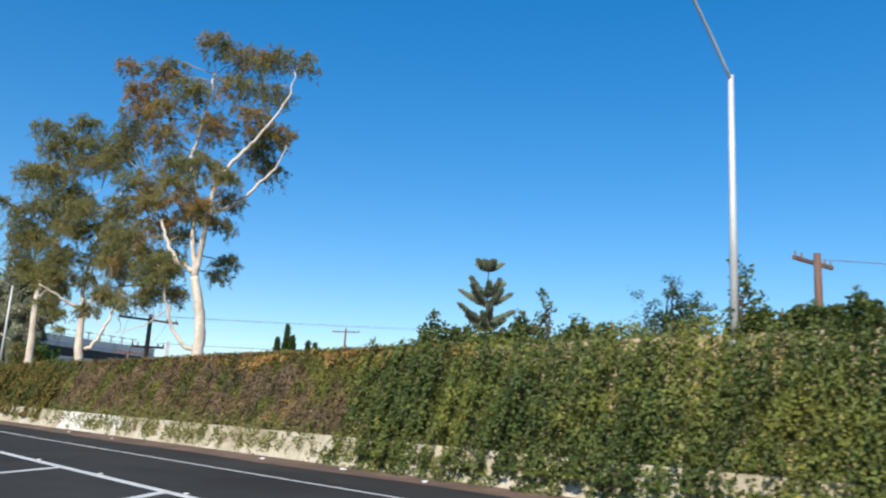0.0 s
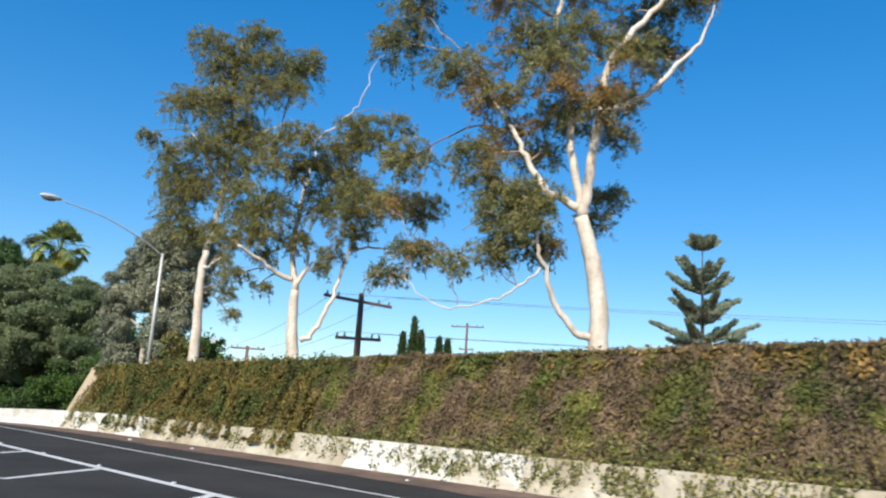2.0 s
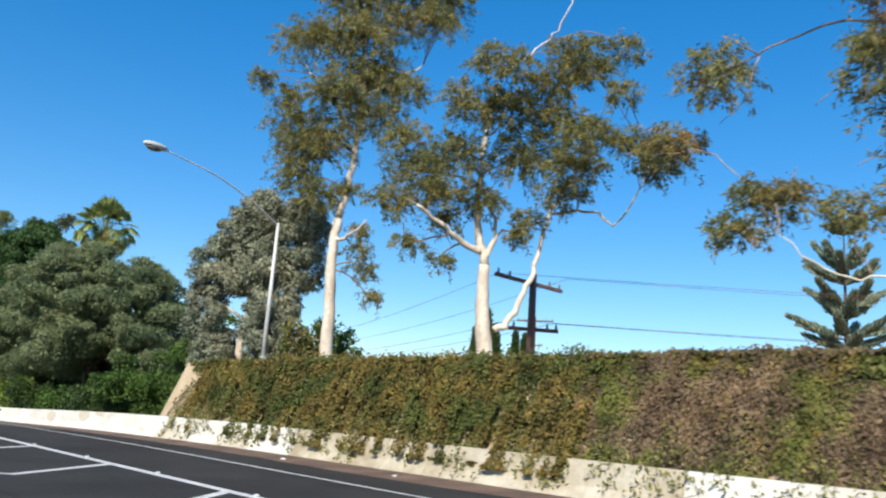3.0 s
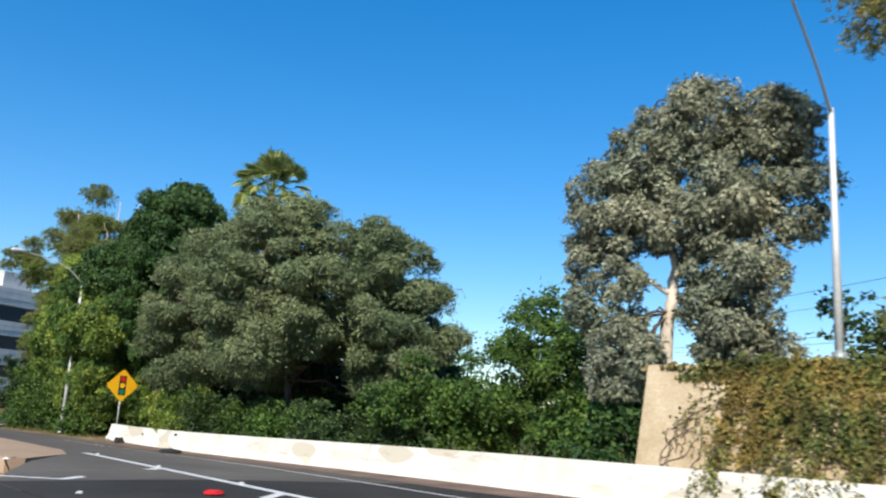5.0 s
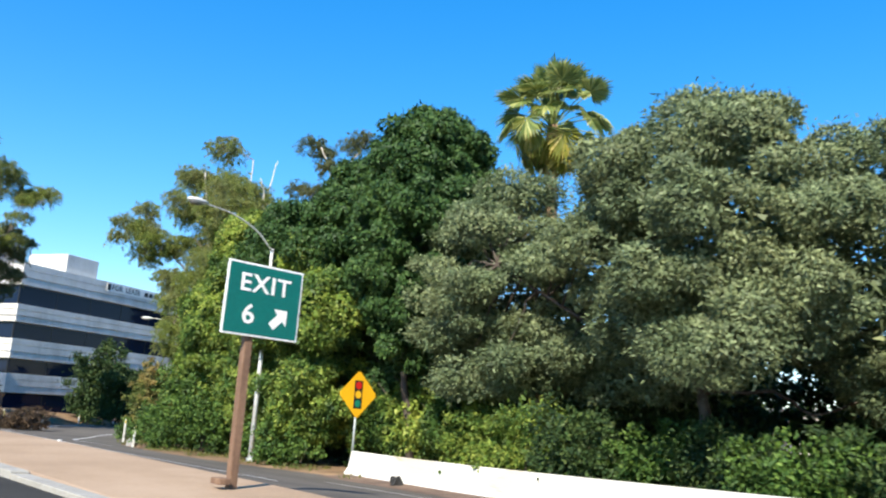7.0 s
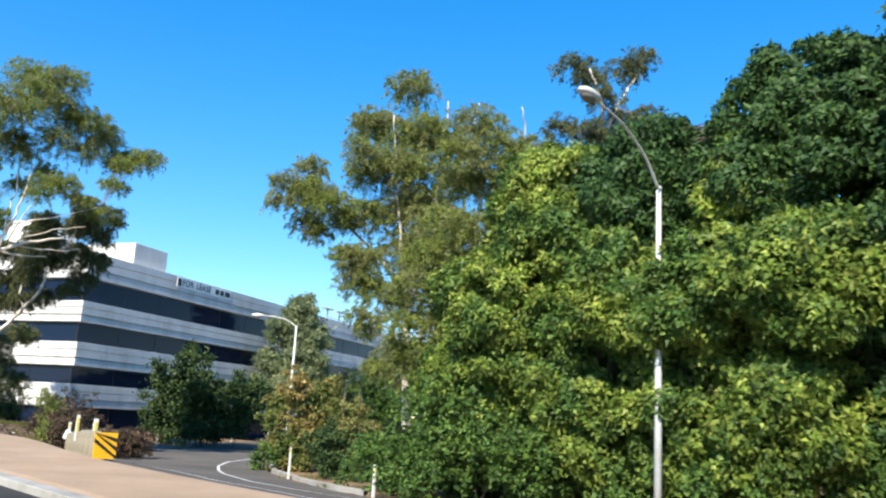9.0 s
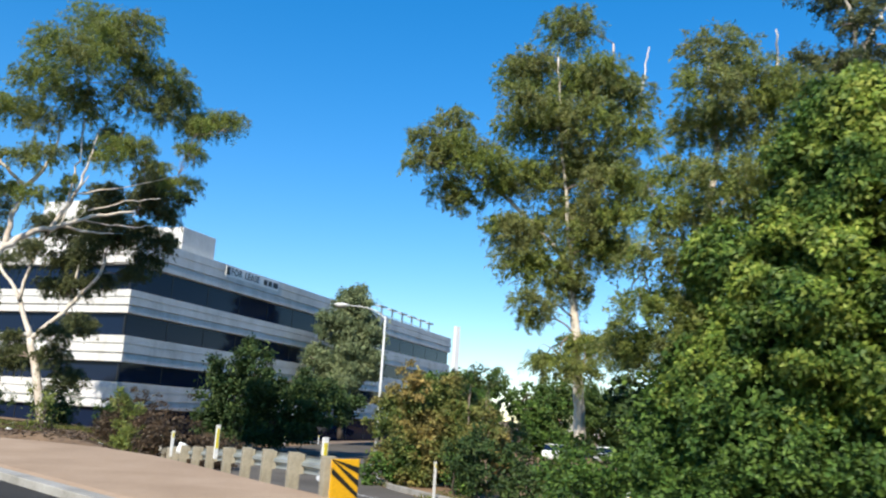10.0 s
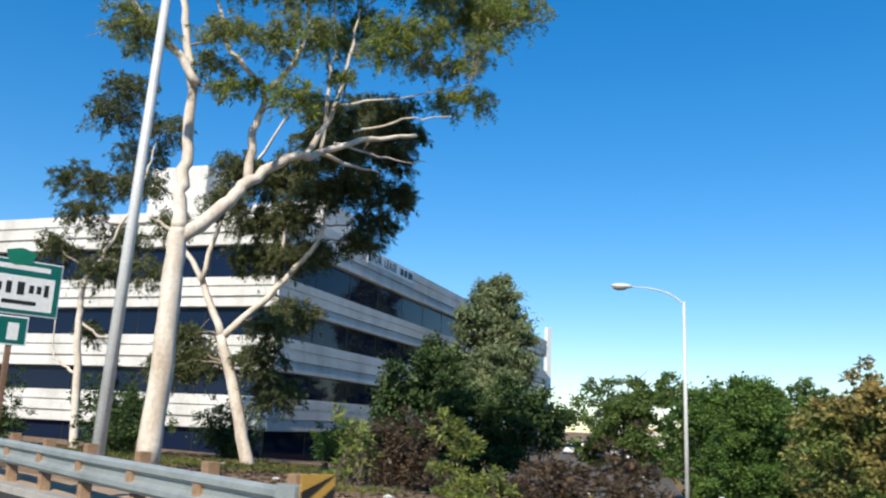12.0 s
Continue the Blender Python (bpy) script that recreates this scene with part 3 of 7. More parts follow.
def gum_sprays(clumps, rng, density):
    """Eucalyptus leaves: each clump is a dome of sprays that reach out and then hang, with slim leaves along them."""
    at, way = [], []
    for c, r, _ in clumps:
        c = np.array(c)
        n = int(30 * r * r * density) + 6
        d = rng.normal(size=(n, 3)) + [0, 0, 0.35]
        d /= np.linalg.norm(d, axis=1, keepdims=True)
        start = c + d * (r * rng.uniform(0.1, 1.0, n) ** 0.7)[:, None] * [1.1, 1.1, 0.78]
        reach = rng.uniform(0.1, 0.5, n) * (0.5 + 0.5 * r)
        fall = rng.uniform(0.05, 0.38, n) * (0.5 + 0.5 * r) * np.where((d[:, 2] < 0) & (rng.uniform(0, 1, n) < 0.5), 2.0, 0.8)
        per = 30
        q = rng.uniform(0, 1, (n, per, 1))
        out = d * [1, 1, 0.3]
        p = start[:, None] + out[:, None] * reach[:, None, None] * q - np.array([0, 0, 1.0]) * (fall[:, None, None] * q ** 1.7)
        p = p + rng.normal(0, 0.055, p.shape) * (1.5 - q)
        lean = out[:, None] * 0.5 + np.array([0, 0, -0.5]) + rng.normal(0, 0.55, p.shape)
        at.append(p.reshape(-1, 3))
        way.append(lean.reshape(-1, 3))
    return np.concatenate(at), np.concatenate(way)


def billows(blobs, lump, rng, cover, size, hang, pack=0.5, core=1.0, flat=0.82, floor=0.2):
    """Leaf places, ways, faces and sizes of a dense crown: rounded lumps over the skin of a few large forms, and a dark filling."""
    at, way, face, big = [], [], [], []
    mids, rads = np.array([b[:3] for b in blobs]), np.array([b[3:6] for b in blobs])
    lumps = []
    for i, (m, r) in enumerate(zip(mids, rads)):
        mean = float(np.prod(r) ** (1 / 3))
        n = max(6, int(4 * math.pi * mean * mean / (math.pi * lump * lump * pack)))
        k = np.arange(n) + 0.5
        polar, turn = np.arccos(1 - 2 * k / n), math.pi * (1 + 5 ** 0.5) * k + rng.uniform(0, 6)
        d = np.stack([np.cos(turn) * np.sin(polar), np.sin(turn) * np.sin(polar), np.cos(polar)], 1) + rng.normal(0, 0.16, (n, 3))
        d /= np.linalg.norm(d, axis=1, keepdims=True)
        p = m + d * r * rng.uniform(0.72, 1.08, (n, 1))
        for q, o in zip(p, d):
            if q[2] > floor and all(j == i or (((q - a) / b) ** 2).sum() > 0.8 for j, (a, b) in enumerate(zip(mids, rads))):
                lumps.append((q, o, lump * float(np.exp(rng.normal(-0.05, 0.33)))))
        inner = int(mean ** 2 * 200 * core)
        q = rng.normal(size=(inner, 3))
        q *= (rng.uniform(0.35, 0.8, inner) / np.linalg.norm(q, axis=1))[:, None]
        at.append(m + q * r), way.append(rng.normal(size=q.shape)), face.append(q * 0.3), big.append(np.full(inner, 2.4))
    for c, o, r in lumps:
        n = int(cover * 3.4 * math.pi * r * r / (size[0] * size[1] * 0.5))
        d = rng.normal(size=(n, 3)) + o * 0.55 + [0, 0, 0.15]
        d /= np.linalg.norm(d, axis=1, keepdims=True)
        knob = rng.normal(size=(9, 3)) + o * 0.6
        knob /= np.linalg.norm(knob, axis=1, keepdims=True)
        near = d @ knob.T
        swell = 0.66 + 0.48 * np.clip((near.max(1) - 0.7) / 0.3, 0, 1)
        p = c + d * (r * swell * (1.0 + 0.2 * rng.normal(size=n) * rng.uniform(0, 1, n)))[:, None] * [1, 1, flat]
        at.append(p)
        way.append(rng.normal(size=p.shape) * 0.7 + d * 0.35 * (1 - hang) + np.array([0, 0, -hang]))
        face.append(d * 0.8 + knob[near.argmax(1)] * 0.7)
        big.append(np.ones(n))
    at = np.concatenate(at)
    keep = at[:, 2] > 0.05
    return at[keep], np.concatenate(way)[keep], np.concatenate(face)[keep], np.concatenate(big)[keep], [Vector(c) for c, _, _ in lumps]


def dense_tree(name, label, place, limbs, blobs, leaf, bark, seed, lump=0.7, cover=1.6, size=(0.13, 0.06), hang=0.2, turn=-64.0, pack=0.5, core=1.0, flat=0.82, twigs=None):
    """A tree whose leaves hide most of its limbs; blobs are large crown forms as centre and radii."""
    rng = np.random.default_rng(seed)
    root = thing(name, place, label, "tree")
    across = Vector((math.cos(radians(turn)), math.sin(radians(turn)), 0))
    local = [(x - place[0], y - place[1], z - place[2], a, b, c) for x, y, z, a, b, c in blobs]
    at, way, face, big, lumps = billows(local, lump, rng, cover, size, hang, pack, core, flat)
    verts, faces, nodes = [], [], []
    for i, (r0, r1, pts) in enumerate(limbs):
        fine = curve_points([across * u + Vector((0, 0, v)) for u, v in pts], 5, 0.03, rng)
        v, f = tube_arrays(fine, r0, r1, 9, len(verts), 0.06)
        verts += v
        faces += f
        nodes += fine[len(fine) // 2:]
    put_mesh("trunk", verts, faces, bark, root, "", True)
    verts, faces = [], []
    for c in lumps[::3]:
        low = min(nodes, key=lambda nd: (nd - c).length)
        v, f = tube_arrays(curve_points([low, low.lerp(c, 0.5) + Vector((0, 0, 0.2)), c], 4, 0.05, rng), 0.035, 0.01, 5, len(verts))
        verts += v
        faces += f
    tagged(put_mesh("twig_mass", verts, faces, twigs or bark, root, "", True), kind="stuff")
    leaves("crown", at, way, size[0] * big, size[1] * big, leaf, rng, root, face=face, slim=True)
    return root


def tree(name, label, place, limbs, crown, leaf, bark, seed, depth=2.5, density=520, size=(0.26, 0.07), hang=0.6, sub=0.42, flat=0.8, twig=0.018, category="tree", group="", turn=-44.0, fill=0, core=0.0, lump=0.0, slim=False, spread=1.15, gum=0.0):
    """A tree with tapered limbs, thin branches out to its clumps, and a crown of single leaves."""
    rng = np.random.default_rng(seed)
    root = thing(name, place, label, category, group)
    clumps = clump_points(crown, depth, rng, turn, fill)
    across, away = Vector((math.cos(radians(turn)), math.sin(radians(turn)), 0)), Vector((-math.sin(radians(turn)), math.cos(radians(turn)), 0))
    verts, faces, nodes = [], [], []
    for i, (r0, r1, pts) in enumerate(limbs):
        if i == 0:
            bend = 0.0
        else:
            bend = rng.uniform(-1, 1) * depth * 0.7
        line = [across * u + away * (bend * j / max(1, len(pts) - 1)) + Vector((0, 0, v)) for j, (u, v) in enumerate(pts)]
        fine = curve_points(line, 5, 0.035 if i else 0.015, rng)
        v, f = tube_arrays(fine, r0, r1, 9 if r0 > 0.1 else 6, len(verts), 0.06)
        verts += v
        faces += f
        for j, p in enumerate(fine):
            if i or j > len(fine) // 2:
                nodes.append((p, r0 + (r1 - r0) * j / len(fine)))
    if verts:
        put_mesh("trunk", verts, faces, bark, root, "", True)
    if nodes:
        verts, faces = [], []
        for c, r, close in clumps:
            ends = [c] + [c + Vector(rng.normal(0, 0.6 * r, 3)) for _ in range(2)]
            low = min(nodes, key=lambda nd: (nd[0] - c).length + 0.6 * max(0, nd[0].z - c.z))
            mid = low[0].lerp(c, 0.5) + Vector(rng.normal(0, 0.12, 3)) + Vector((0, 0, 0.08 * (c - low[0]).length))
            v, f = tube_arrays(curve_points([low[0], mid, c], 4, 0.03, rng), min(low[1] * 0.6, twig * 2.2), twig, 5, len(verts))
            verts += v
            faces += f
            for e in ends[1:]:
                v, f = tube_arrays(curve_points([mid.lerp(c, 0.6), mid.lerp(e, 0.8) + Vector((0, 0, 0.05)), e], 3, 0.02, rng), twig, twig * 0.35, 4, len(verts))
                verts += v
                faces += f
        tagged(put_mesh("twig_mass", verts, faces, M_TWIG if bark is not M_DARKBARK else M_DARKBARK, root, "", True), kind="stuff")
    if gum:
        at, way = gum_sprays(clumps, rng, gum)
        leaves("crown", at, way, size[0], size[1], leaf, rng, root, slim=True)
        return root
    at, way, face, big = crown_leaves(clumps, density, rng, hang, flat, sub, spread, core)
    leaves("crown", at, way, size[0] * big, size[1] * big, leaf, rng, root, face=face * lump, slim=slim)
    return root


def shrub(name, label, place, crown, leaf, seed, depth=1.2, density=600, size=(0.16, 0.09), hang=0.1, sub=0.3, stems=5, category="shrub", group="", bark=None, fill=0, lump=1.0, slim=False):
    """A bush: stems from the ground and clumps of leaves."""
    rng = np.random.default_rng(seed)
    root = thing(name, place, label, category, group)
    clumps = clump_points(crown, depth, rng, -44.0, fill)
    verts, faces = [], []
    for i in range(stems):
        c, r, close = clumps[int(rng.integers(len(clumps)))]
        foot = Vector((c.x * 0.6 + rng.normal(0, 0.15), c.y * 0.6 + rng.normal(0, 0.15), -0.15))
        v, f = tube_arrays(curve_points([foot, foot.lerp(c, 0.5) + Vector(rng.normal(0, 0.12, 3)), c], 4, 0.03, rng), 0.045, 0.012, 5, len(verts))
        verts += v
        faces += f
    if verts:
        tagged(put_mesh("stem_mass", verts, faces, bark or M_DARKBARK, root, "", True), kind="stuff")
    at, way, face, big = crown_leaves(clumps, density, rng, hang, 0.85, sub, core=0.5)
    keep = at[:, 2] > -0.1
    leaves("foliage", at[keep], way[keep], size[0] * big[keep], size[1] * big[keep], leaf, rng, root, face=face[keep] * lump, slim=slim)
    return root

# ---- trees: limbs as (thick, thin, [(across, up)...]), crowns as (across, up, size) ----
EUC_A_LIMBS = [(0.26, 0.18, [(0.05, -0.1), (-0.03, 1.6), (-0.25, 2.8), (-0.52, 3.7)]), (0.15, 0.025, [(-0.5, 3.7), (-0.4, 4.5), (-0.1, 6.5), (0.1, 7.9), (1.1, 9.3), (1.9, 10.2), (2.9, 11.8), (3.1, 13.0)]), (0.1, 0.02, [(-0.1, 6.5), (0.9, 7.0), (1.9, 8.0), (2.6, 8.9), (2.9, 9.8)]), (0.12, 0.04, [(-0.5, 3.7), (-0.8, 5.2), (-0.9, 7.1), (-1.3, 8.9), (-1.0, 11.3), (-0.8, 13.2)]), (0.12, 0.03, [(-0.6, 3.9), (-1.4, 4.4), (-2.0, 5.3), (-2.4, 6.2), (-3.2, 7.3)]), (0.11, 0.015, [(0.1, 0.6), (-0.6, 0.7), (-1.2, 1.5), (-1.5, 2.4), (-1.7, 3.3), (-2.1, 4.1)]), (0.035, 0.012, [(-1.5, 2.3), (-2.2, 1.7), (-3.1, 1.3), (-4.1, 1.2), (-5.0, 1.9)])]
EUC_A_TOP = [(-0.7, 14.4, 0.83, 0), (0.7, 13.9, 0.94, 0.5), (2.2, 13.6, 0.8, -0.5), (3.5, 13.8, 0.54, 0), (-3.1, 13.4, 0.85, 1), (-5.4, 14.0, 0.5, 2), (-4.5, 12.7, 0.8, 2), (-1.6, 12.0, 0.92, 0), (-5.3, 10.9, 0.84, 3.0), (-5.7, 9.8, 0.9, 3.4), (-4.6, 11.7, 0.82, 2), (-2.6, 9.8, 0.89, 0), (-0.7, 10.6, 0.99, 0.5), (1.2, 11.1, 0.83, 0), (1.9, 10.2, 0.87, 0.4), (1.2, 9.7, 0.81, 1.2), (2.7, 10.4, 0.49, 0), (1.9, 12.3, 0.8, 0.4), (-3.0, 11.6, 0.7, 0.8), (0.4, 12.3, 0.8, -0.4)]
EUC_A_MID = [(-3.3, 5.3, 0.74, 0.3), (-2.4, 6.0, 0.65, 0.9), (-3.1, 4.6, 0.46, 0.4), (-3.8, 7.9, 0.94, 1), (-2.9, 6.9, 0.72, 0.5), (-1.5, 7.3, 0.91, -0.6), (-0.7, 8.6, 0.94, -0.2), (-0.4, 6.5, 0.85, -0.8), (0.4, 7.2, 0.62, 0.5), (0.4, 6.0, 0.5, 0.3), (-1.5, 5.6, 0.58, 1.0), (-1.1, 6.5, 0.73, 0.8), (1.9, 9.0, 0.65, 1.5), (0.6, 7.8, 0.69, -1), (-2.2, 8.6, 0.8, 0.4), (-5.2, 6.0, 0.8, 3.2), (-5.9, 4.7, 0.61, 4.2), (-2.6, 4.2, 0.55, 0.0), (-3.0, 2.8, 0.35, 0.4), (-2.4, 3.3, 0.42, -0.3), (-1.7, 3.9, 0.5, 0.0), (-2.1, 4.0, 0.55, 0.6), (-1.4, 3.1, 0.3, 0.5), (-1.7, 3.3, 0.34, -0.2)]
EUC_A_LOW = [(-2.6, 3.6, 0.66, 0.3), (-1.8, 4.2, 0.77, 0.4), (-2.1, 2.9, 0.59, 0.6), (-2.7, 2.5, 0.38, 0.2), (-1.2, 2.9, 0.4, 0.5), (0.4, 4.6, 0.6, 1.6), (0.2, 4.0, 0.44, 1.6), (-4.6, 2.8, 0.58, 1.4), (-5.5, 2.1, 0.49, 1.4), (-3.7, 2.4, 0.43, 0.6), (-5.1, 2.9, 0.4, 1.6)]
EUC_B_LIMBS = [(0.26, 0.16, [(0.0, -0.0), (-0.2, 1.4), (-0.2, 2.8)]), (0.14, 0.04, [(-0.2, 2.8), (-0.5, 4.5), (-0.4, 6.6), (-0.1, 8.7)]), (0.10, 0.04, [(-0.2, 3.0), (0.1, 4.0), (-0.4, 5.6)]), (0.11, 0.04, [(-0.4, 3.2), (-1.0, 3.4), (-1.7, 3.9), (-2.3, 4.2)]), (0.11, 0.04, [(0.2, 0.9), (0.7, 1.3), (1.1, 2.3), (1.4, 3.3), (1.7, 4.5), (2.1, 5.3)]), (0.035, 0.01, [(-0.1, 8.7), (1.2, 9.8), (1.8, 10.7), (2.1, 11.9), (2.6, 12.3)]), (0.05, 0.02, [(1.7, 4.5), (2.9, 4.6), (3.7, 4.4), (4.6, 6.3)])]
EUC_B_CROWN = [(-2.4, 5.6, 0.96, 0.3), (-2.8, 6.6, 0.72, 0.2), (-3.0, 4.5, 0.71, 0), (-1.7, 4.7, 0.73, -0.6), (-1.2, 5.8, 0.92, -0.8), (-0.8, 7.2, 0.87, -1.5), (-0.1, 8.1, 0.82, -2.2), (0.3, 7.2, 0.96, -1), (0.7, 6.0, 0.93, -0.5), (1.8, 6.8, 0.87, -1.2), (2.1, 5.5, 0.82, -1.4), (1.8, 4.8, 0.6, -1), (2.0, 8.7, 0.79, -2), (1.3, 7.9, 0.83, -1.6), (2.4, 8.2, 0.6, -2), (2.2, 5.9, 0.7, -3), (-0.4, 4.7, 0.66, 0), (-1.5, 4.0, 0.47, 0), (-2.5, 3.3, 0.43, 0), (-1.5, 2.8, 0.35, 0), (1.0, 4.2, 0.46, 0), (0.7, 3.7, 0.35, 0), (3.4, 9.0, 0.49, -2), (3.3, 7.6, 0.44, -2.2)]
EUC_B_SIDE = [(3.5, 6.0, 0.61, -2.4), (4.6, 6.1, 0.67, -1.6), (4.4, 5.6, 0.48, -1.6)]
EUC_C_LIMBS = [(0.24, 0.15, [(0.0, -0.2), (-0.0, 1.8), (-0.1, 3.7), (-0.0, 5.1)]), (0.15, 0.03, [(-0.0, 5.1), (0.3, 6.7), (0.4, 9.2), (0.3, 11.7), (0.3, 14.0), (0.3, 15.8)]), (0.08, 0.03, [(-0.1, 4.3), (0.5, 4.4), (1.1, 4.9)]), (0.08, 0.03, [(0.4, 9.7), (1.3, 10.5), (2.6, 11.6)]), (0.08, 0.03, [(0.3, 8.4), (-0.8, 9.8), (-1.9, 11.3)])]
EUC_C_CROWN = [(-3.3, 10.3, 0.5, 0), (-2.4, 9.6, 0.59, 0), (-2.1, 12.3, 1.03, 0.8), (-0.9, 12.1, 1.05, 0), (0.4, 12.1, 1.08, -0.4), (-1.9, 8.7, 1.09, 0.5), (-1.7, 7.7, 0.98, 0.4), (-1.6, 6.6, 0.87, 0.2), (-0.7, 7.9, 1.1, 0), (-0.5, 9.6, 1.2, -0.6), (0.3, 10.6, 1.2, 0.4), (0.9, 9.1, 1.1, 0.2), (1.1, 11.0, 1.1, 0.6), (2.1, 10.2, 0.82, 0), (1.4, 13.1, 1.1, 0.6), (2.4, 14.2, 1.1, 0), (3.3, 14.1, 0.91, 0.4), (3.0, 12.8, 0.88, -0.4), (-0.5, 13.7, 1.01, 0), (0.6, 14.4, 1.1, 0.4), (-0.9, 15.1, 1.0, 0), (1.2, 15.7, 1.0, 0.5), (-0.8, 5.9, 0.76, 0)]
EUC_C_LOW = [(0.1, 6.1, 0.57, 0), (1.1, 3.3, 0.46, 0), (1.4, 2.3, 0.37, 0), (0.8, 4.0, 0.42, 0), (0.8, 4.7, 0.37, 0), (3.8, 14.6, 0.65, 0)]
SILVER_LIMBS = [(0.19, 0.13, [(0.2, 0.1), (0.3, 1.9), (0.4, 2.7), (0.5, 3.5)]), (0.1, 0.02, [(0.5, 3.5), (0.2, 4.7), (-0.2, 6.6), (-0.4, 7.7)]), (0.09, 0.02, [(0.5, 3.4), (1.3, 5.1), (1.8, 7.0), (1.9, 8.3)]), (0.08, 0.02, [(0.8, 4.1), (2.3, 4.8), (3.4, 6.5), (3.8, 7.8)]), (0.08, 0.03, [(0.4, 2.9), (-0.6, 3.4), (-1.6, 4.0)])]
ACACIA_LIMBS = [(0.180, 0.132, [(-2.0, 0.9), (-2.1, 2.3), (-2.2, 3.2)]), (0.096, 0.030, [(-2.2, 3.2), (-3.9, 3.7), (-6.0, 5.1), (-8.0, 6.3)]), (0.096, 0.030, [(-2.1, 2.8), (-0.3, 4.5), (1.5, 6.6), (3.3, 8.1)]), (0.108, 0.030, [(-2.2, 3.2), (-2.5, 4.4), (-2.8, 5.6)]), (0.060, 0.024, [(-2.1, 2.8), (-0.4, 2.9), (0.7, 2.4), (2.3, 3.2)]), (0.060, 0.024, [(-0.3, 4.5), (2.3, 4.6), (4.3, 5.3)])]
FICUS_LIMBS = [(0.154, 0.042, [(0.9, 0.4), (0.2, 4.8), (0.7, 9.5), (1.5, 11.8)]), (0.084, 0.028, [(0.2, 4.8), (-3.4, 7.9), (-5.3, 10.3)])]
VINE_LIMBS = [(0.096, 0.030, [(-1.3, 0.8), (-1.3, 3.5), (-0.8, 7.1), (-0.4, 10.1)]), (0.060, 0.024, [(-1.3, 3.5), (-3.8, 5.0), (-5.3, 4.4)]), (0.060, 0.024, [(-1.1, 5.0), (0.9, 6.2), (2.3, 7.5)])]
EUC_F_LIMBS = [(0.23, 0.13, [(0.5, 2.5), (0.4, 4.0), (0.2, 6.9), (-0.0, 8.8)]), (0.09, 0.03, [(-0.0, 8.8), (-0.3, 11.1), (-0.7, 14.0), (-0.9, 16.5)]), (0.10, 0.04, [(-0.0, 8.8), (-1.7, 10.6), (-3.7, 12.1), (-5.1, 12.5)]), (0.10, 0.03, [(0.0, 9.7), (0.8, 12.4), (1.4, 15.2), (1.5, 18.0)]), (0.06, 0.02, [(1.2, 12.7), (2.4, 14.2), (2.8, 17.0), (3.0, 18.1)])]
EUC_F_CROWN = [(-0.2, 18.5, 1.14, 0.2), (-1.7, 16.4, 0.94, -0.9), (-2.2, 16.4, 0.88, 0.3), (-1.9, 14.5, 0.97, -1.9), (-0.2, 15.7, 1.27, -0.6), (0.7, 16.0, 1.16, -1.2), (1.9, 15.5, 1.21, -0.1), (0.1, 14.0, 1.19, -1.7), (-0.8, 14.3, 1.28, 0.0), (2.1, 13.8, 0.95, -0.8), (-2.2, 14.1, 0.95, 0.1), (-5.6, 13.2, 0.69, -1.0), (-5.8, 12.3, 0.58, -1.1), (-4.7, 14.2, 0.72, -0.2), (-4.7, 13.0, 0.83, 0.3), (-4.3, 12.8, 0.87, -1.2), (-4.7, 11.7, 0.72, 0.3), (-4.1, 11.2, 0.61, 0.1), (-3.4, 12.2, 0.85, -1.7), (-2.9, 11.8, 0.79, -0.6), (-1.9, 11.9, 1.11, -0.4), (-0.3, 12.5, 1.27, 0.2), (0.6, 12.7, 1.24, -0.5), (1.1, 11.7, 1.07, -1.8)]
EUC_F_CROWN_MORE = [(2.1, 11.7, 0.82, -0.9), (-2.6, 9.9, 0.87, -0.9), (-1.7, 9.8, 1.07, -0.9), (0.1, 10.7, 1.26, 0.3), (0.6, 10.3, 1.08, -1.2), (1.4, 10.4, 0.78, -1.6), (-2.0, 8.8, 0.87, -0.8), (-0.8, 8.6, 0.98, -0.6), (0.9, 9.5, 1.15, 0.2), (1.4, 9.4, 0.81, -0.7), (-1.5, 7.2, 0.74, -1.5), (0.1, 8.0, 0.82, 0.1), (-1.5, 6.7, 0.48, -0.9), (0.3, 5.8, 0.79, -0.5), (1.2, 5.8, 0.78, -1.0), (-0.7, 5.1, 0.64, -1.6), (2.2, 5.5, 0.61, -0.4), (-1.1, 5.3, 0.43, -0.2), (0.3, 4.9, 0.56, -1.7)]
EUC_H_LIMBS = [(0.21, 0.08, [(-0.2, 2.3), (-0.2, 5.0), (0.1, 7.6), (0.5, 10.5)]), (0.08, 0.03, [(0.5, 10.5), (0.5, 12.0), (0.3, 13.4)]), (0.07, 0.02, [(0.6, 9.0), (1.7, 10.6), (2.0, 12.9), (1.8, 13.9)]), (0.07, 0.03, [(0.1, 7.6), (-1.2, 8.0), (-1.7, 7.2)])]
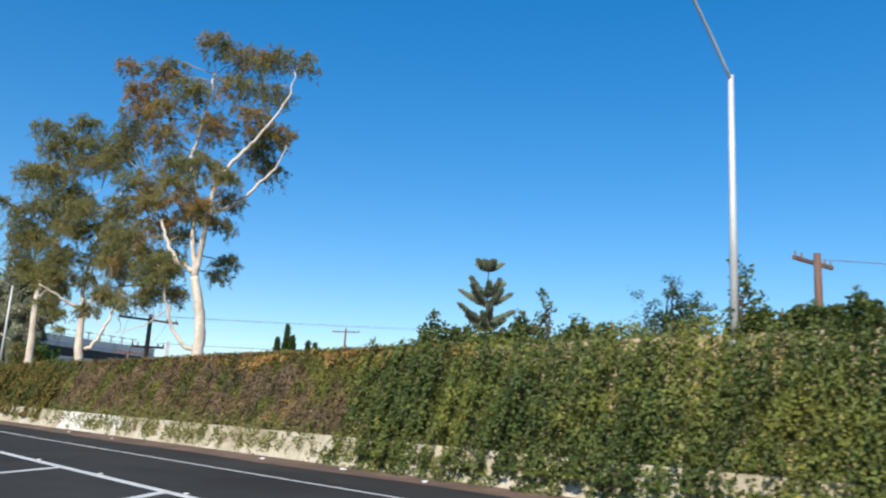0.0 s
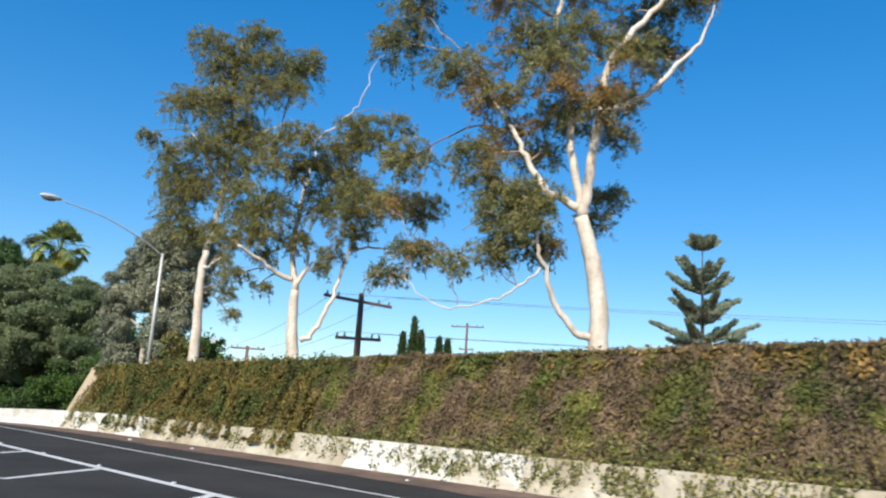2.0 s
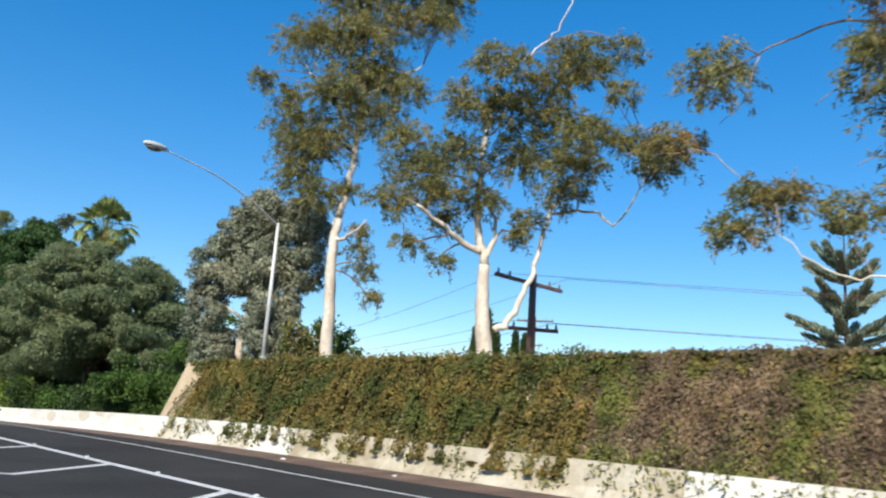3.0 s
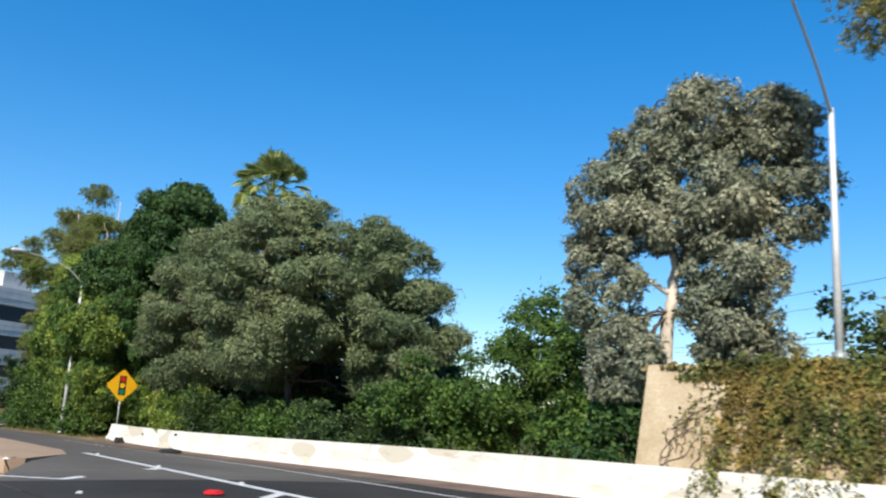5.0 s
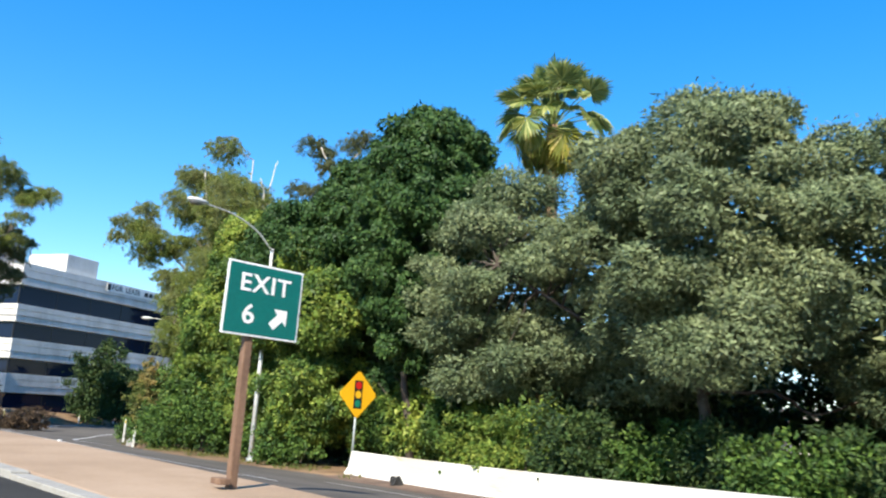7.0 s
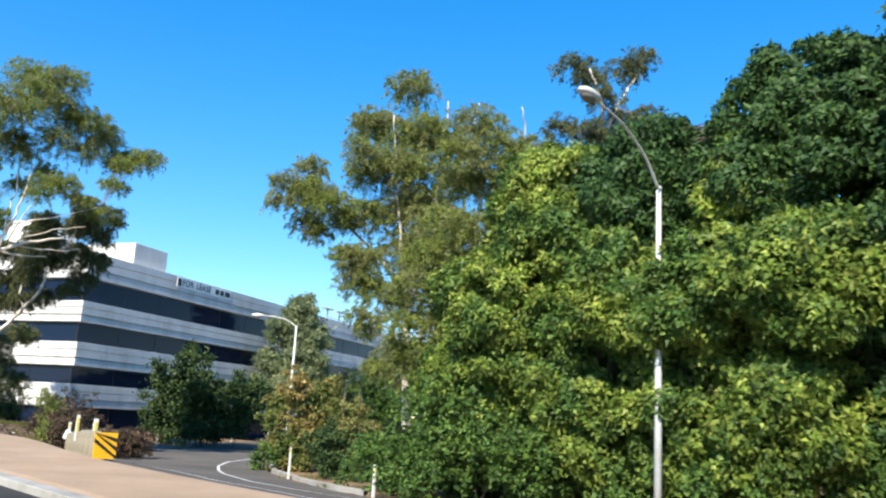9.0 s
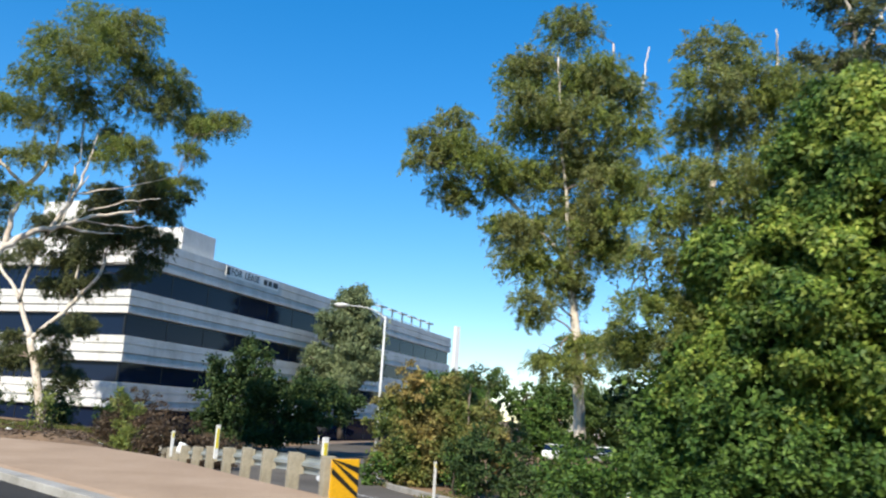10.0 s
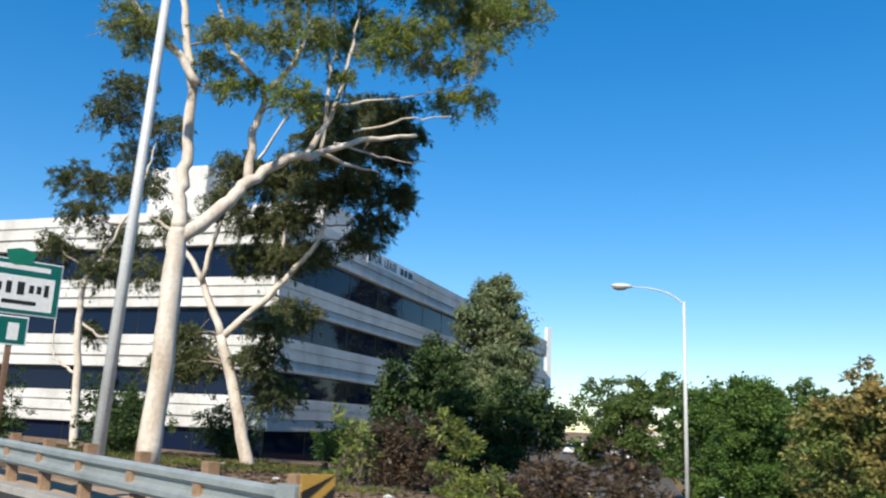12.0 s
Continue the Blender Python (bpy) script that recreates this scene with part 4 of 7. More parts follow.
EUC_H_CROWN = [(0.2, 13.2, 0.97, -1.0), (1.1, 12.3, 0.96, -1.2), (-0.3, 11.8, 0.83, -1.6), (1.7, 11.6, 0.75, -1.5), (1.1, 11.5, 1.11, 0.1), (-0.1, 11.2, 0.89, -0.1), (1.7, 10.4, 0.85, -1.2), (-0.7, 9.6, 0.86, -0.4), (0.1, 9.1, 0.98, -1.9), (1.6, 9.7, 0.79, -0.1), (-1.3, 8.3, 0.74, -0.8), (-0.1, 8.4, 0.96, -0.2), (0.7, 8.1, 0.72, -1.4), (-1.7, 7.1, 0.72, -1.2), (-0.6, 6.7, 0.72, -1.2), (-0.9, 6.2, 0.67, 0.1), (-2.0, 5.8, 0.63, -1.0), (2.5, 12.4, 0.69, -0.9), (-1.4, 4.7, 0.86, 0.1), (-2.2, 5.0, 0.66, -0.1), (-0.9, 5.0, 0.72, -1.1), (-0.6, 5.7, 0.71, -1.3), (0.5, 7.0, 0.76, -0.3)]
EUC_G_LIMBS = [(0.22, 0.10, [(2.3, 3.0), (2.4, 7.7), (2.2, 11.6), (2.2, 13.6)]), (0.09, 0.03, [(2.2, 13.6), (2.4, 15.3), (1.8, 16.8)]), (0.09, 0.03, [(2.2, 13.6), (3.2, 15.8), (4.0, 17.4)]), (0.06, 0.02, [(2.2, 13.2), (1.4, 14.2), (0.6, 14.4)])]
EUC_G_CROWN = [(1.2, 17.0, 0.7), (2.0, 16.5, 0.7), (2.4, 15.5, 0.7), (3.4, 17.2, 0.7), (4.0, 17.6, 0.6), (0.7, 14.4, 0.6), (1.7, 14.2, 0.7), (3.3, 15.3, 0.7), (4.3, 15.2, 0.7), (2.5, 14.2, 0.6)]
# the last limb is an unseen tall leader, added for the shade it casts
EUC_D_LIMBS = [(0.29, 0.22, [(0.0, -0.1), (0.1, 3.0), (0.1, 5.1), (0.1, 5.8)]), (0.19, 0.07, [(0.1, 5.8), (0.1, 6.8), (0.2, 8.3), (0.1, 10.1), (-0.2, 12.0), (-0.5, 13.8)]), (0.2, 0.05, [(0.2, 5.6), (1.2, 6.6), (1.8, 7.4), (2.8, 8.2), (3.9, 8.7), (5.3, 9.4), (6.9, 9.9)]), (0.13, 0.04, [(1.8, 7.4), (1.9, 8.9), (2.2, 10.2), (1.2, 11.2), (0.6, 13.0)]), (0.10, 0.03, [(3.4, 8.4), (4.1, 9.8), (4.6, 11.6), (4.9, 13.6)]), (0.12, 0.04, [(0.2, 9.7), (-0.8, 10.8), (-2.0, 11.9), (-2.7, 13.3)]), (0.07, 0.02, [(3.9, 8.7), (5.4, 8.7), (6.4, 8.9)]), (0.10, 0.03, [(2.2, 10.2), (3.1, 11.8), (3.2, 13.7)]), (0.06, 0.02, [(3.9, 8.8), (4.1, 11.0), (4.3, 12.6), (4.2, 14.8), (4.2, 16.7)]), (0.04, 0.015, [(4.9, 9.6), (6.3, 10.2), (7.8, 10.6)]), (0.04, 0.015, [(4.3, 9.1), (6.4, 9.2), (8.1, 9.6)]), (0.04, 0.015, [(4.4, 10.3), (6.2, 10.9), (8.5, 11.9)]), (0.07, 0.03, [(-0.5, 13.8), (-0.7, 16.0), (-0.6, 19.0), (-0.8, 22.0), (-1.4, 26.0), (-1.6, 28.5)])]
EUC_D_CROWN = [(2.5, 11.5, 0.8, -1.2), (1.9, 11.4, 0.66, -0.3), (4.6, 12.7, 0.73, 1.1), (5.7, 13.7, 0.86, 1.3), (5.7, 12.7, 0.79, -0.8), (6.5, 12.8, 0.71, -1.3), (9.5, 15.1, 0.93, 0.9), (10.6, 15.5, 0.94, 0.4), (10.9, 15.3, 0.71, -0.8), (7.1, 12.5, 0.55, 0.0), (7.5, 12.0, 0.53, -1.3), (9.8, 13.6, 0.5, 0.6), (9.3, 11.8, 0.67, 0.1), (8.7, 11.8, 0.48, 0.6), (2.3, 9.6, 0.62, -1.2), (3.8, 10.2, 0.51, 0.4), (0.8, 9.6, 0.39, -0.4), (1.6, 10.1, 0.4, -0.0), (0.6, 11.1, 0.64, -0.5), (0.7, 10.5, 0.49, 0.4), (-1.3, 10.7, 0.63, 0.2), (-1.6, 11.1, 0.64, 0.4), (3.8, 10.5, 0.4, -1.3), (5.3, 11.9, 0.6, -0.8)]
EUC_D_CROWN_MORE = [(8.8, 13.2, 0.56, -1.3), (5.7, 15.3, 1.05, -0.4), (7.5, 15.1, 0.97, -0.1), (9.3, 14.5, 0.64, -1.2), (4.2, 14.5, 1.05, 0.5), (2.4, 13.4, 0.9, -0.0), (8.4, 16.4, 0.9, 0.0), (3.7, 15.0, 0.94, 0.3), (1.6, 14.0, 0.94, 1.3), (0.4, 13.6, 0.89, 0.3), (3.6, 16.3, 1.29, -1.2), (4.6, 17.7, 1.19, -1.1), (6.5, 16.8, 1.1, 0.6), (7.4, 16.8, 1.08, -0.5), (8.6, 16.1, 0.84, 0.8), (9.5, 15.0, 0.77, 0.0), (5.9, 17.4, 1.08, -0.4), (4.3, 18.9, 1.39, 0.7), (5.7, 18.7, 1.08, -1.0), (2.5, 16.7, 1.31, -0.6), (2.1, 15.0, 1.29, -0.6)]
EUC_E_LIMBS = [(0.24, 0.17, [(0.1, -0.2), (-0.8, 2.8), (-1.4, 4.6)]), (0.15, 0.04, [(-1.4, 4.6), (-2.3, 6.5), (-3.5, 8.2), (-4.6, 8.9)]), (0.14, 0.04, [(-1.3, 4.6), (0.4, 6.4), (1.8, 8.2), (2.0, 9.2), (2.3, 11.1)]), (0.10, 0.03, [(-2.3, 6.5), (-1.7, 9.0), (-0.3, 11.4), (0.8, 13.3)]), (0.08, 0.03, [(0.4, 6.4), (0.8, 9.2), (3.2, 11.6)])]
EUC_E_CROWN = [(4.0, 12.5, 0.86, -0.3), (4.4, 12.0, 0.79, 1.5), (4.3, 10.3, 0.88, 1.1), (3.7, 9.2, 0.76, 1.2), (3.3, 8.3, 0.64, 0.5), (2.6, 10.9, 0.91, -1.8), (1.6, 11.6, 0.84, -0.8), (2.6, 10.1, 0.85, 0.0), (3.1, 11.0, 0.78, 1.4), (1.5, 9.9, 0.94, -0.5), (0.8, 9.0, 0.85, 0.2), (-0.4, 10.6, 1.01, 1.3), (-1.1, 10.6, 0.85, -0.6), (-0.6, 8.9, 0.88, 0.9), (0.5, 7.5, 0.85, 0.3), (-0.7, 7.4, 0.74, 0.1), (1.7, 7.8, 0.74, 0.5), (1.2, 5.4, 0.83, -0.1), (0.6, 4.8, 0.69, -1.4), (-2.5, 3.7, 0.88, 1.4), (-3.1, 4.6, 0.79, 1.7), (-3.5, 3.5, 0.78, 1.2), (0.2, 3.7, 0.82, -0.5), (0.7, 2.6, 0.84, 0.5)]
EUC_E_CROWN_MORE = [(3.0, 12.5, 0.89, 1.0), (2.2, 12.2, 0.83, -1.6), (0.5, 11.2, 0.89, 1.0), (-1.3, 9.1, 0.72, -1.5), (4.8, 13.0, 0.68, 1.6), (4.4, 13.0, 0.74, -0.9), (3.1, 14.0, 0.93, 1.7)]
EUC_J_LIMBS = [(0.16, 0.10, [(0.9, -0.2), (0.6, 2.8), (0.4, 4.9), (0.4, 6.4)]), (0.06, 0.02, [(0.6, 2.8), (0.0, 3.2), (-0.6, 3.6), (-0.8, 4.9)]), (0.09, 0.03, [(0.4, 6.4), (1.1, 7.6), (2.1, 10.1), (2.5, 12.0)]), (0.06, 0.02, [(0.4, 4.9), (1.3, 4.3), (1.7, 4.5)])]
EUC_J_CROWN = [(1.4, 13.9, 0.96, -0.6), (2.7, 12.6, 0.84, 0.1), (0.3, 13.4, 1.0, 0.8), (1.5, 11.7, 0.99, 1.2), (2.1, 10.3, 0.83, 0.5), (0.7, 10.4, 0.85, 0.8), (0.2, 8.9, 0.83, -0.3), (1.5, 8.0, 0.95, 0.6), (1.1, 6.7, 0.92, -0.3), (0.5, 4.5, 0.6, 1.0), (-0.7, 10.5, 0.99, 0.7), (3.5, 8.6, 0.8, -0.3), (-1.1, 7.7, 0.86, 0.7), (2.9, 6.7, 0.78, -1.0)]
PEPPER_LIMBS = [(0.30, 0.10, [(-0.5, 0.6), (-0.5, 5.9), (0.1, 11.5)]), (0.14, 0.05, [(-0.5, 5.9), (-3.0, 7.8), (-4.0, 8.2)])]
PEPPER_CROWN = [(-0.0, 14.0, 1.6), (-1.2, 11.9, 1.9), (1.4, 11.5, 1.8), (0.2, 9.4, 2.4), (1.4, 7.8, 1.8), (-1.5, 7.6, 1.9), (-3.5, 8.3, 1.6), (-0.4, 5.9, 1.7), (-3.8, 5.8, 1.4)]
SHADED_BUSH_CROWN = [(-1.7, 6.9, 1.2), (-3.9, 5.0, 1.5), (-0.9, 4.3, 1.8), (1.3, 3.8, 1.8), (3.4, 3.8, 1.8), (-1.9, 3.1, 1.8), (-4.4, 3.2, 1.5), (4.9, 3.7, 1.3), (2.1, 2.1, 1.5), (-0.7, 1.6, 1.5), (-3.6, 1.5, 1.5)]
SYCAMORE_CROWN = [(-1.9, 3.9, 0.8), (-2.3, 2.7, 0.9), (-1.2, 4.6, 0.7), (-0.8, 3.4, 1.0), (0.1, 4.3, 0.8), (0.4, 3.0, 1.0), (1.2, 3.9, 0.8), (1.8, 3.0, 0.9), (-1.6, 1.5, 1.0), (-0.2, 1.9, 1.1), (1.2, 1.8, 1.1), (-2.4, 1.2, 0.8), (0.4, 0.8, 1.0), (2.2, 1.4, 0.9), (-1.0, 0.6, 0.9), (2.4, 2.4, 0.6), (-2.6, 3.6, 0.5), (0.7, 4.9, 0.4)]
SHRUB_A_CROWN = [(2.9, 5.0, 0.9), (1.9, 3.8, 0.8), (3.2, 3.7, 1.2), (4.4, 2.8, 1.2), (2.6, 2.4, 1.2), (3.9, 1.4, 0.9), (1.1, 1.9, 1.0), (-0.0, 1.8, 0.9), (0.3, 0.8, 0.8), (1.9, 0.9, 0.9), (5.3, 1.5, 0.9), (-1.1, 2.2, 0.8), (-2.0, 1.7, 0.9), (5.8, 2.7, 0.9), (1.2, 3.5, 0.4), (0.5, 3.2, 0.3)]

# large crown forms as centre and radii
SILVER_FORMS = [(17.5, 62.0, 7.2, 0.8, 0.8, 1.3), (17.3, 61.9, 5.0, 0.7, 0.9, 1.3), (17.8, 61.0, 8.5, 0.8, 0.8, 1.0), (18.2, 59.7, 9.3, 0.8, 0.8, 0.9), (18.4, 59.2, 7.4, 0.8, 0.8, 1.0), (18.8, 58.8, 5.2, 0.7, 0.7, 1.6), (19.1, 58.0, 8.9, 0.7, 0.7, 0.9), (19.3, 57.7, 7.2, 0.6, 0.7, 1.0), (18.1, 60.6, 6.7, 0.7, 0.6, 0.8), (17.4, 61.4, 3.4, 0.6, 0.7, 0.6), (18.5, 59.6, 5.3, 0.5, 0.45, 1.1), (18.7, 59.3, 3.5, 0.5, 0.45, 0.9), (19.0, 58.7, 3.2, 0.5, 0.5, 0.7), (17.6, 61.6, 2.7, 0.5, 0.5, 0.5)]
ACACIA_FORMS = [(17.7, 78.1, 6.2, 2.9, 2.8, 3.3), (20.0, 75.2, 5.8, 2.5, 2.1, 2.9), (21.4, 74.6, 4.0, 1.9, 1.8, 2.1), (18.5, 86.2, 5.4, 2.4, 2.4, 3.0), (19.6, 82.3, 5.4, 2.6, 2.6, 2.9), (20.6, 78.8, 6.2, 2.8, 3.2, 2.7)]
FICUS_FORMS = [(18.6, 89.8, 7.8, 2.5, 2.4, 4.2), (19.3, 94.2, 7.1, 2.7, 2.9, 4.1), (18.5, 98.3, 7.9, 1.8, 1.7, 1.9), (21.2, 93.0, 3.0, 2.0, 3.8, 3.0), (19.3, 90.8, 11.7, 0.8, 0.8, 1.2)]
VINE_FORMS = [(19.0, 101.8, 7.3, 2.1, 2.5, 2.5), (17.4, 98.0, 5.0, 1.6, 1.8, 1.2), (19.0, 103.2, 4.5, 2.1, 2.8, 2.5), (18.9, 97.5, 2.0, 1.9, 4.4, 2.0), (19.4, 105.2, 2.4, 1.9, 2.2, 2.2), (17.6, 95.4, 7.3, 0.6, 0.6, 1.2), (17.2, 96.0, 4.9, 1.3, 1.2, 1.2), (17.2, 93.6, 4.9, 1.1, 1.2, 1.2), (17.8, 95.3, 2.3, 1.0, 1.6, 1.6), (19.6, 90.6, 1.0, 0.7, 1.4, 1.3)]

GUMS = "gum trees along the road"
GUM_LEAF = (0.13, 0.038)
tree("eucalyptus_tree", "tall eucalyptus with pale forked trunk and russet leaves", (16.95, 31.58, 3.1), EUC_A_LIMBS, EUC_A_TOP + EUC_A_MID + EUC_A_LOW, L_EUCRED, M_BARK, 11, 1.6, size=GUM_LEAF, gum=5.2, group=GUMS)
tree("eucalyptus_tree", "eucalyptus with white trunk and a low side limb", (17.44, 45.63, 3.1), EUC_B_LIMBS, EUC_B_CROWN + EUC_B_SIDE, L_EUC, M_BARK, 12, 1.6, size=GUM_LEAF, gum=5.2, group=GUMS)
tree("eucalyptus_tree", "slender eucalyptus with white trunk and olive crown", (17.18, 53.0, 3.05), EUC_C_LIMBS, EUC_C_CROWN + EUC_C_LOW, L_EUC, M_BARK, 13, 1.6, size=GUM_LEAF, gum=4.9, group=GUMS)
dense_tree("silver_tree", "silver-grey leaved tree with drooping clumps above shrubs", (18.2, 60.9, 2.0), SILVER_LIMBS, SILVER_FORMS, L_SILVER, M_BARK, 14, 0.36, 1.0, (0.14, 0.065), 0.6, -44, 0.75, 0.2, twigs=M_DARKBARK)
dense_tree("acacia_tree", "wide grey-green acacia with layered feathery crown", (20.4, 77.6, -0.4), ACACIA_LIMBS, ACACIA_FORMS, L_ACACIA, M_DARKBARK, 15, 0.72, 1.0, (0.15, 0.06), 0.1, -64, 0.8, flat=0.62)
dense_tree("ficus_tree", "dense dark green tree overgrown with creeper", (18.8, 91.2, -0.7), FICUS_LIMBS, FICUS_FORMS, L_FICUS, M_DARKBARK, 16, 0.42, 1.2, (0.17, 0.11), 0.7, -90, 0.55)
dense_tree("vine_covered_tree", "tree smothered by bright yellow-green vine leaves", (18.9, 101, -1.0), VINE_LIMBS, VINE_FORMS, L_VINE, M_DARKBARK, 17, 0.5, 1.3, (0.16, 0.11), 0.6, -90, 0.55)
tree("eucalyptus_tree", "tall green eucalyptus with bare dead top twigs", (23, 114, -1.6), EUC_F_LIMBS, EUC_F_CROWN + EUC_F_CROWN_MORE, L_OLIVE, M_BARK, 18, 2.2, size=(0.15, 0.042), gum=5.6, group=GUMS)
tree("eucalyptus_tree", "olive-brown eucalyptus with dead white twigs on top", (19.7, 107.0, -1.1), EUC_H_LIMBS, EUC_H_CROWN, L_OLIVE, M_BARK, 19, 1.8, size=(0.14, 0.04), gum=5.2, group=GUMS)
tree("eucalyptus_tree", "thin-topped eucalyptus rising behind the vines", (22.5, 106, -1.6), EUC_G_LIMBS, EUC_G_CROWN, L_EUCDARK, M_BARK, 20, 1.2, size=(0.14, 0.04), gum=5.2, group=GUMS)
tree("eucalyptus_tree", "large eucalyptus with thick smooth cream trunk behind guardrail", (7.6, 134.3, 0.25), EUC_D_LIMBS, EUC_D_CROWN + EUC_D_CROWN_MORE, L_OLIVE, M_BARK, 21, 1.4, size=GUM_LEAF, gum=5.4, turn=-8, group=GUMS)
tree("eucalyptus_tree", "forked eucalyptus with mottled trunk and dark hanging leaves", (14.4, 140.7, -0.3), EUC_E_LIMBS, EUC_E_CROWN + EUC_E_CROWN_MORE, L_EUCDARK, M_BARK, 22, 1.8, size=(0.16, 0.046), gum=7.0, group=GUMS)
tree("eucalyptus_tree", "young slim eucalyptus with pale trunk", (10, 147, -0.1), EUC_J_LIMBS, EUC_J_CROWN, L_EUCDARK, M_BARK, 23, 1.2, size=(0.15, 0.042), gum=4.5, group=GUMS)
tree("pepper_tree", "weeping grey-green tree in front of the office block", (49, 160, -1.7), PEPPER_LIMBS, PEPPER_CROWN, L_ACACIA, M_DARKBARK, 24, 2.2, 1700, (0.34, 0.11), 0.8, 0.8, core=0.8, lump=0.6, slim=True)
# the dark hedge leaf paints in the shadow that lies over these shrubs
shrub("shade_toned_shrubs", "green shrubs massed below the office block, with dark leaves painting their shade", (33, 148, -1.7), SHADED_BUSH_CROWN, L_HEDGE, 25, 2.0, 800, (0.26, 0.15), 0.1, 0.7)
shrub("sycamore_bush", "browning green bush on the planted corner", (26.0, 123.5, -1.7), SYCAMORE_CROWN, L_BROWN, 26, 1.0, 1500, (0.16, 0.1), 0.2, 0.34)
shrub("sycamore_bush", "thin pale-topped young sycamore on the planted corner", (26.5, 121.6, -1.7), [(0.0, 5.3, 0.45), (-0.4, 4.8, 0.4), (0.4, 4.9, 0.4), (0.1, 3.6, 0.5), (0.5, 2.8, 0.6), (-0.3, 2.2, 0.7)], L_RUNNER, 29, 0.4, 700, (0.13, 0.09), 0.2, 0.3, 7, bark=M_TWIG)
shrub("corner_tree", "dark green rounded small tree beside the lamp post", (31.7, 130.6, -1.7), [(0.0, 5.2, 0.6), (-0.5, 4.3, 0.9), (0.6, 4.2, 1.0), (-0.9, 3.2, 1.1), (0.4, 3.1, 1.2), (1.3, 3.3, 1.0), (-0.8, 1.8, 1.2), (0.7, 1.7, 1.3), (1.7, 1.9, 1.1), (-0.2, 0.8, 1.1), (1.4, 0.8, 1.0)], L_SHRUB, 30, 1.2, 2400, (0.12, 0.08), 0.2, 0.4, category="tree")
shrub("corner_tree", "broad mid-green small tree on the planted corner", (37.8, 134.4, -1.7), [(0.0, 5.6, 0.8), (-1.0, 5.0, 1.0), (1.1, 4.9, 1.0), (-1.9, 3.9, 1.2), (0.2, 4.0, 1.4), (1.9, 3.8, 1.2), (-2.2, 2.4, 1.3), (-0.4, 2.5, 1.4), (1.3, 2.4, 1.4), (2.4, 2.3, 1.1), (-1.4, 1.0, 1.2), (0.5, 1.0, 1.3), (2.0, 0.9, 1.1)], L_SHRUB, 32, 1.4, 1700, (0.15, 0.1), 0.2, 0.42, category="tree")
shrub("green_shrub", "tall leafy green shrub behind the barrier", (18, 68, 0.0), SHRUB_A_CROWN, L_SHRUB, 27, 0.9, 1900, (0.11, 0.08), 0.2, 0.4, fill=1)
# shoots and small bushes along the top of the ivy wall
WALL_TOP = [(16.0, 16.4, 0.75, 0.22, 1), (16.1, 14.9, 0.2, 0.35, 0), (16.1, 13.9, 0.15, 0.35, 0), (16.0, 12.8, 0.5, 0.26, 0), (16.0, 12.3, 1.05, 0.16, 1), (16.0, 11.2, 0.3, 0.3, 0), (15.9, 10.4, 0.3, 0.16, 1), (16.6, 9.8, 1.0, 0.26, 2), (16.6, 9.0, 1.25, 0.3, 2),
            (16.7, 8.4, 0.7, 0.4, 2), (15.6, 7.0, 1.25, 0.13, 1), (15.65, 6.75, 1.1, 0.14, 1), (15.8, 6.4, 0.3, 0.4, 0), (15.9, 5.6, 0.25, 0.4, 0), (15.8, 4.6, 0.3, 0.4, 0), (15.9, 3.4, 0.4, 0.4, 0)]
for i, (x, y, h, r, kind) in enumerate(WALL_TOP):
    rng = np.random.default_rng(300 + i)
    h, r = h * 1.15 + 0.1, r * 1.2
    crown = [(rng.normal(0, r * 0.5), h * q, r * (1.15 - 0.75 * q if kind else 1.0 - 0.3 * q) * rng.uniform(0.8, 1.2), rng.normal(0, r * 0.4)) for q in (0.0, 0.2, 0.4, 0.6, 0.8, 1.0)]
    shrub("wall_shrub", ("low leafy bush growing above the ivy wall", "upright leafy shoots growing above the ivy wall", "dark young conifer behind the ivy wall")[kind], (x, y, 3.3), crown, L_HEDGE if kind == 2 else L_IVY, 310 + i, 0.3, 3600 if kind == 2 else 2600,
          (0.07, 0.03) if kind == 2 else (0.1, 0.075), -0.3 if kind else 0.1, 0.16, 4, group="shoots on the wall")

for i, (x, y, r, h, leaf) in enumerate(((18.4, 56.2, 0.8, 2.6, L_HEDGE), (17.6, 54.9, 0.7, 1.5, L_BROWN), (18.8, 54.4, 0.8, 1.6, L_SHRUB))):
    rng = np.random.default_rng(350 + i)
    crown = [(rng.uniform(-0.6, 0.6) * r, h * q, r * rng.uniform(0.5, 0.75), rng.normal(0, 0.4)) for q in (0.1, 0.3, 0.5, 0.7, 0.9)]
    shrub("wall_shrub", "brownish green shrub behind the wall top" if leaf is L_BROWN else "dark green shrub behind the wall top", (x, y, land_z(x, y)), crown, leaf, 360 + i, 0.4, 1500, (0.13, 0.08), 0.2, 0.25, 4, group="shoots on the wall")

# hedge behind the barrier, bush by bush
rng = np.random.default_rng(31)
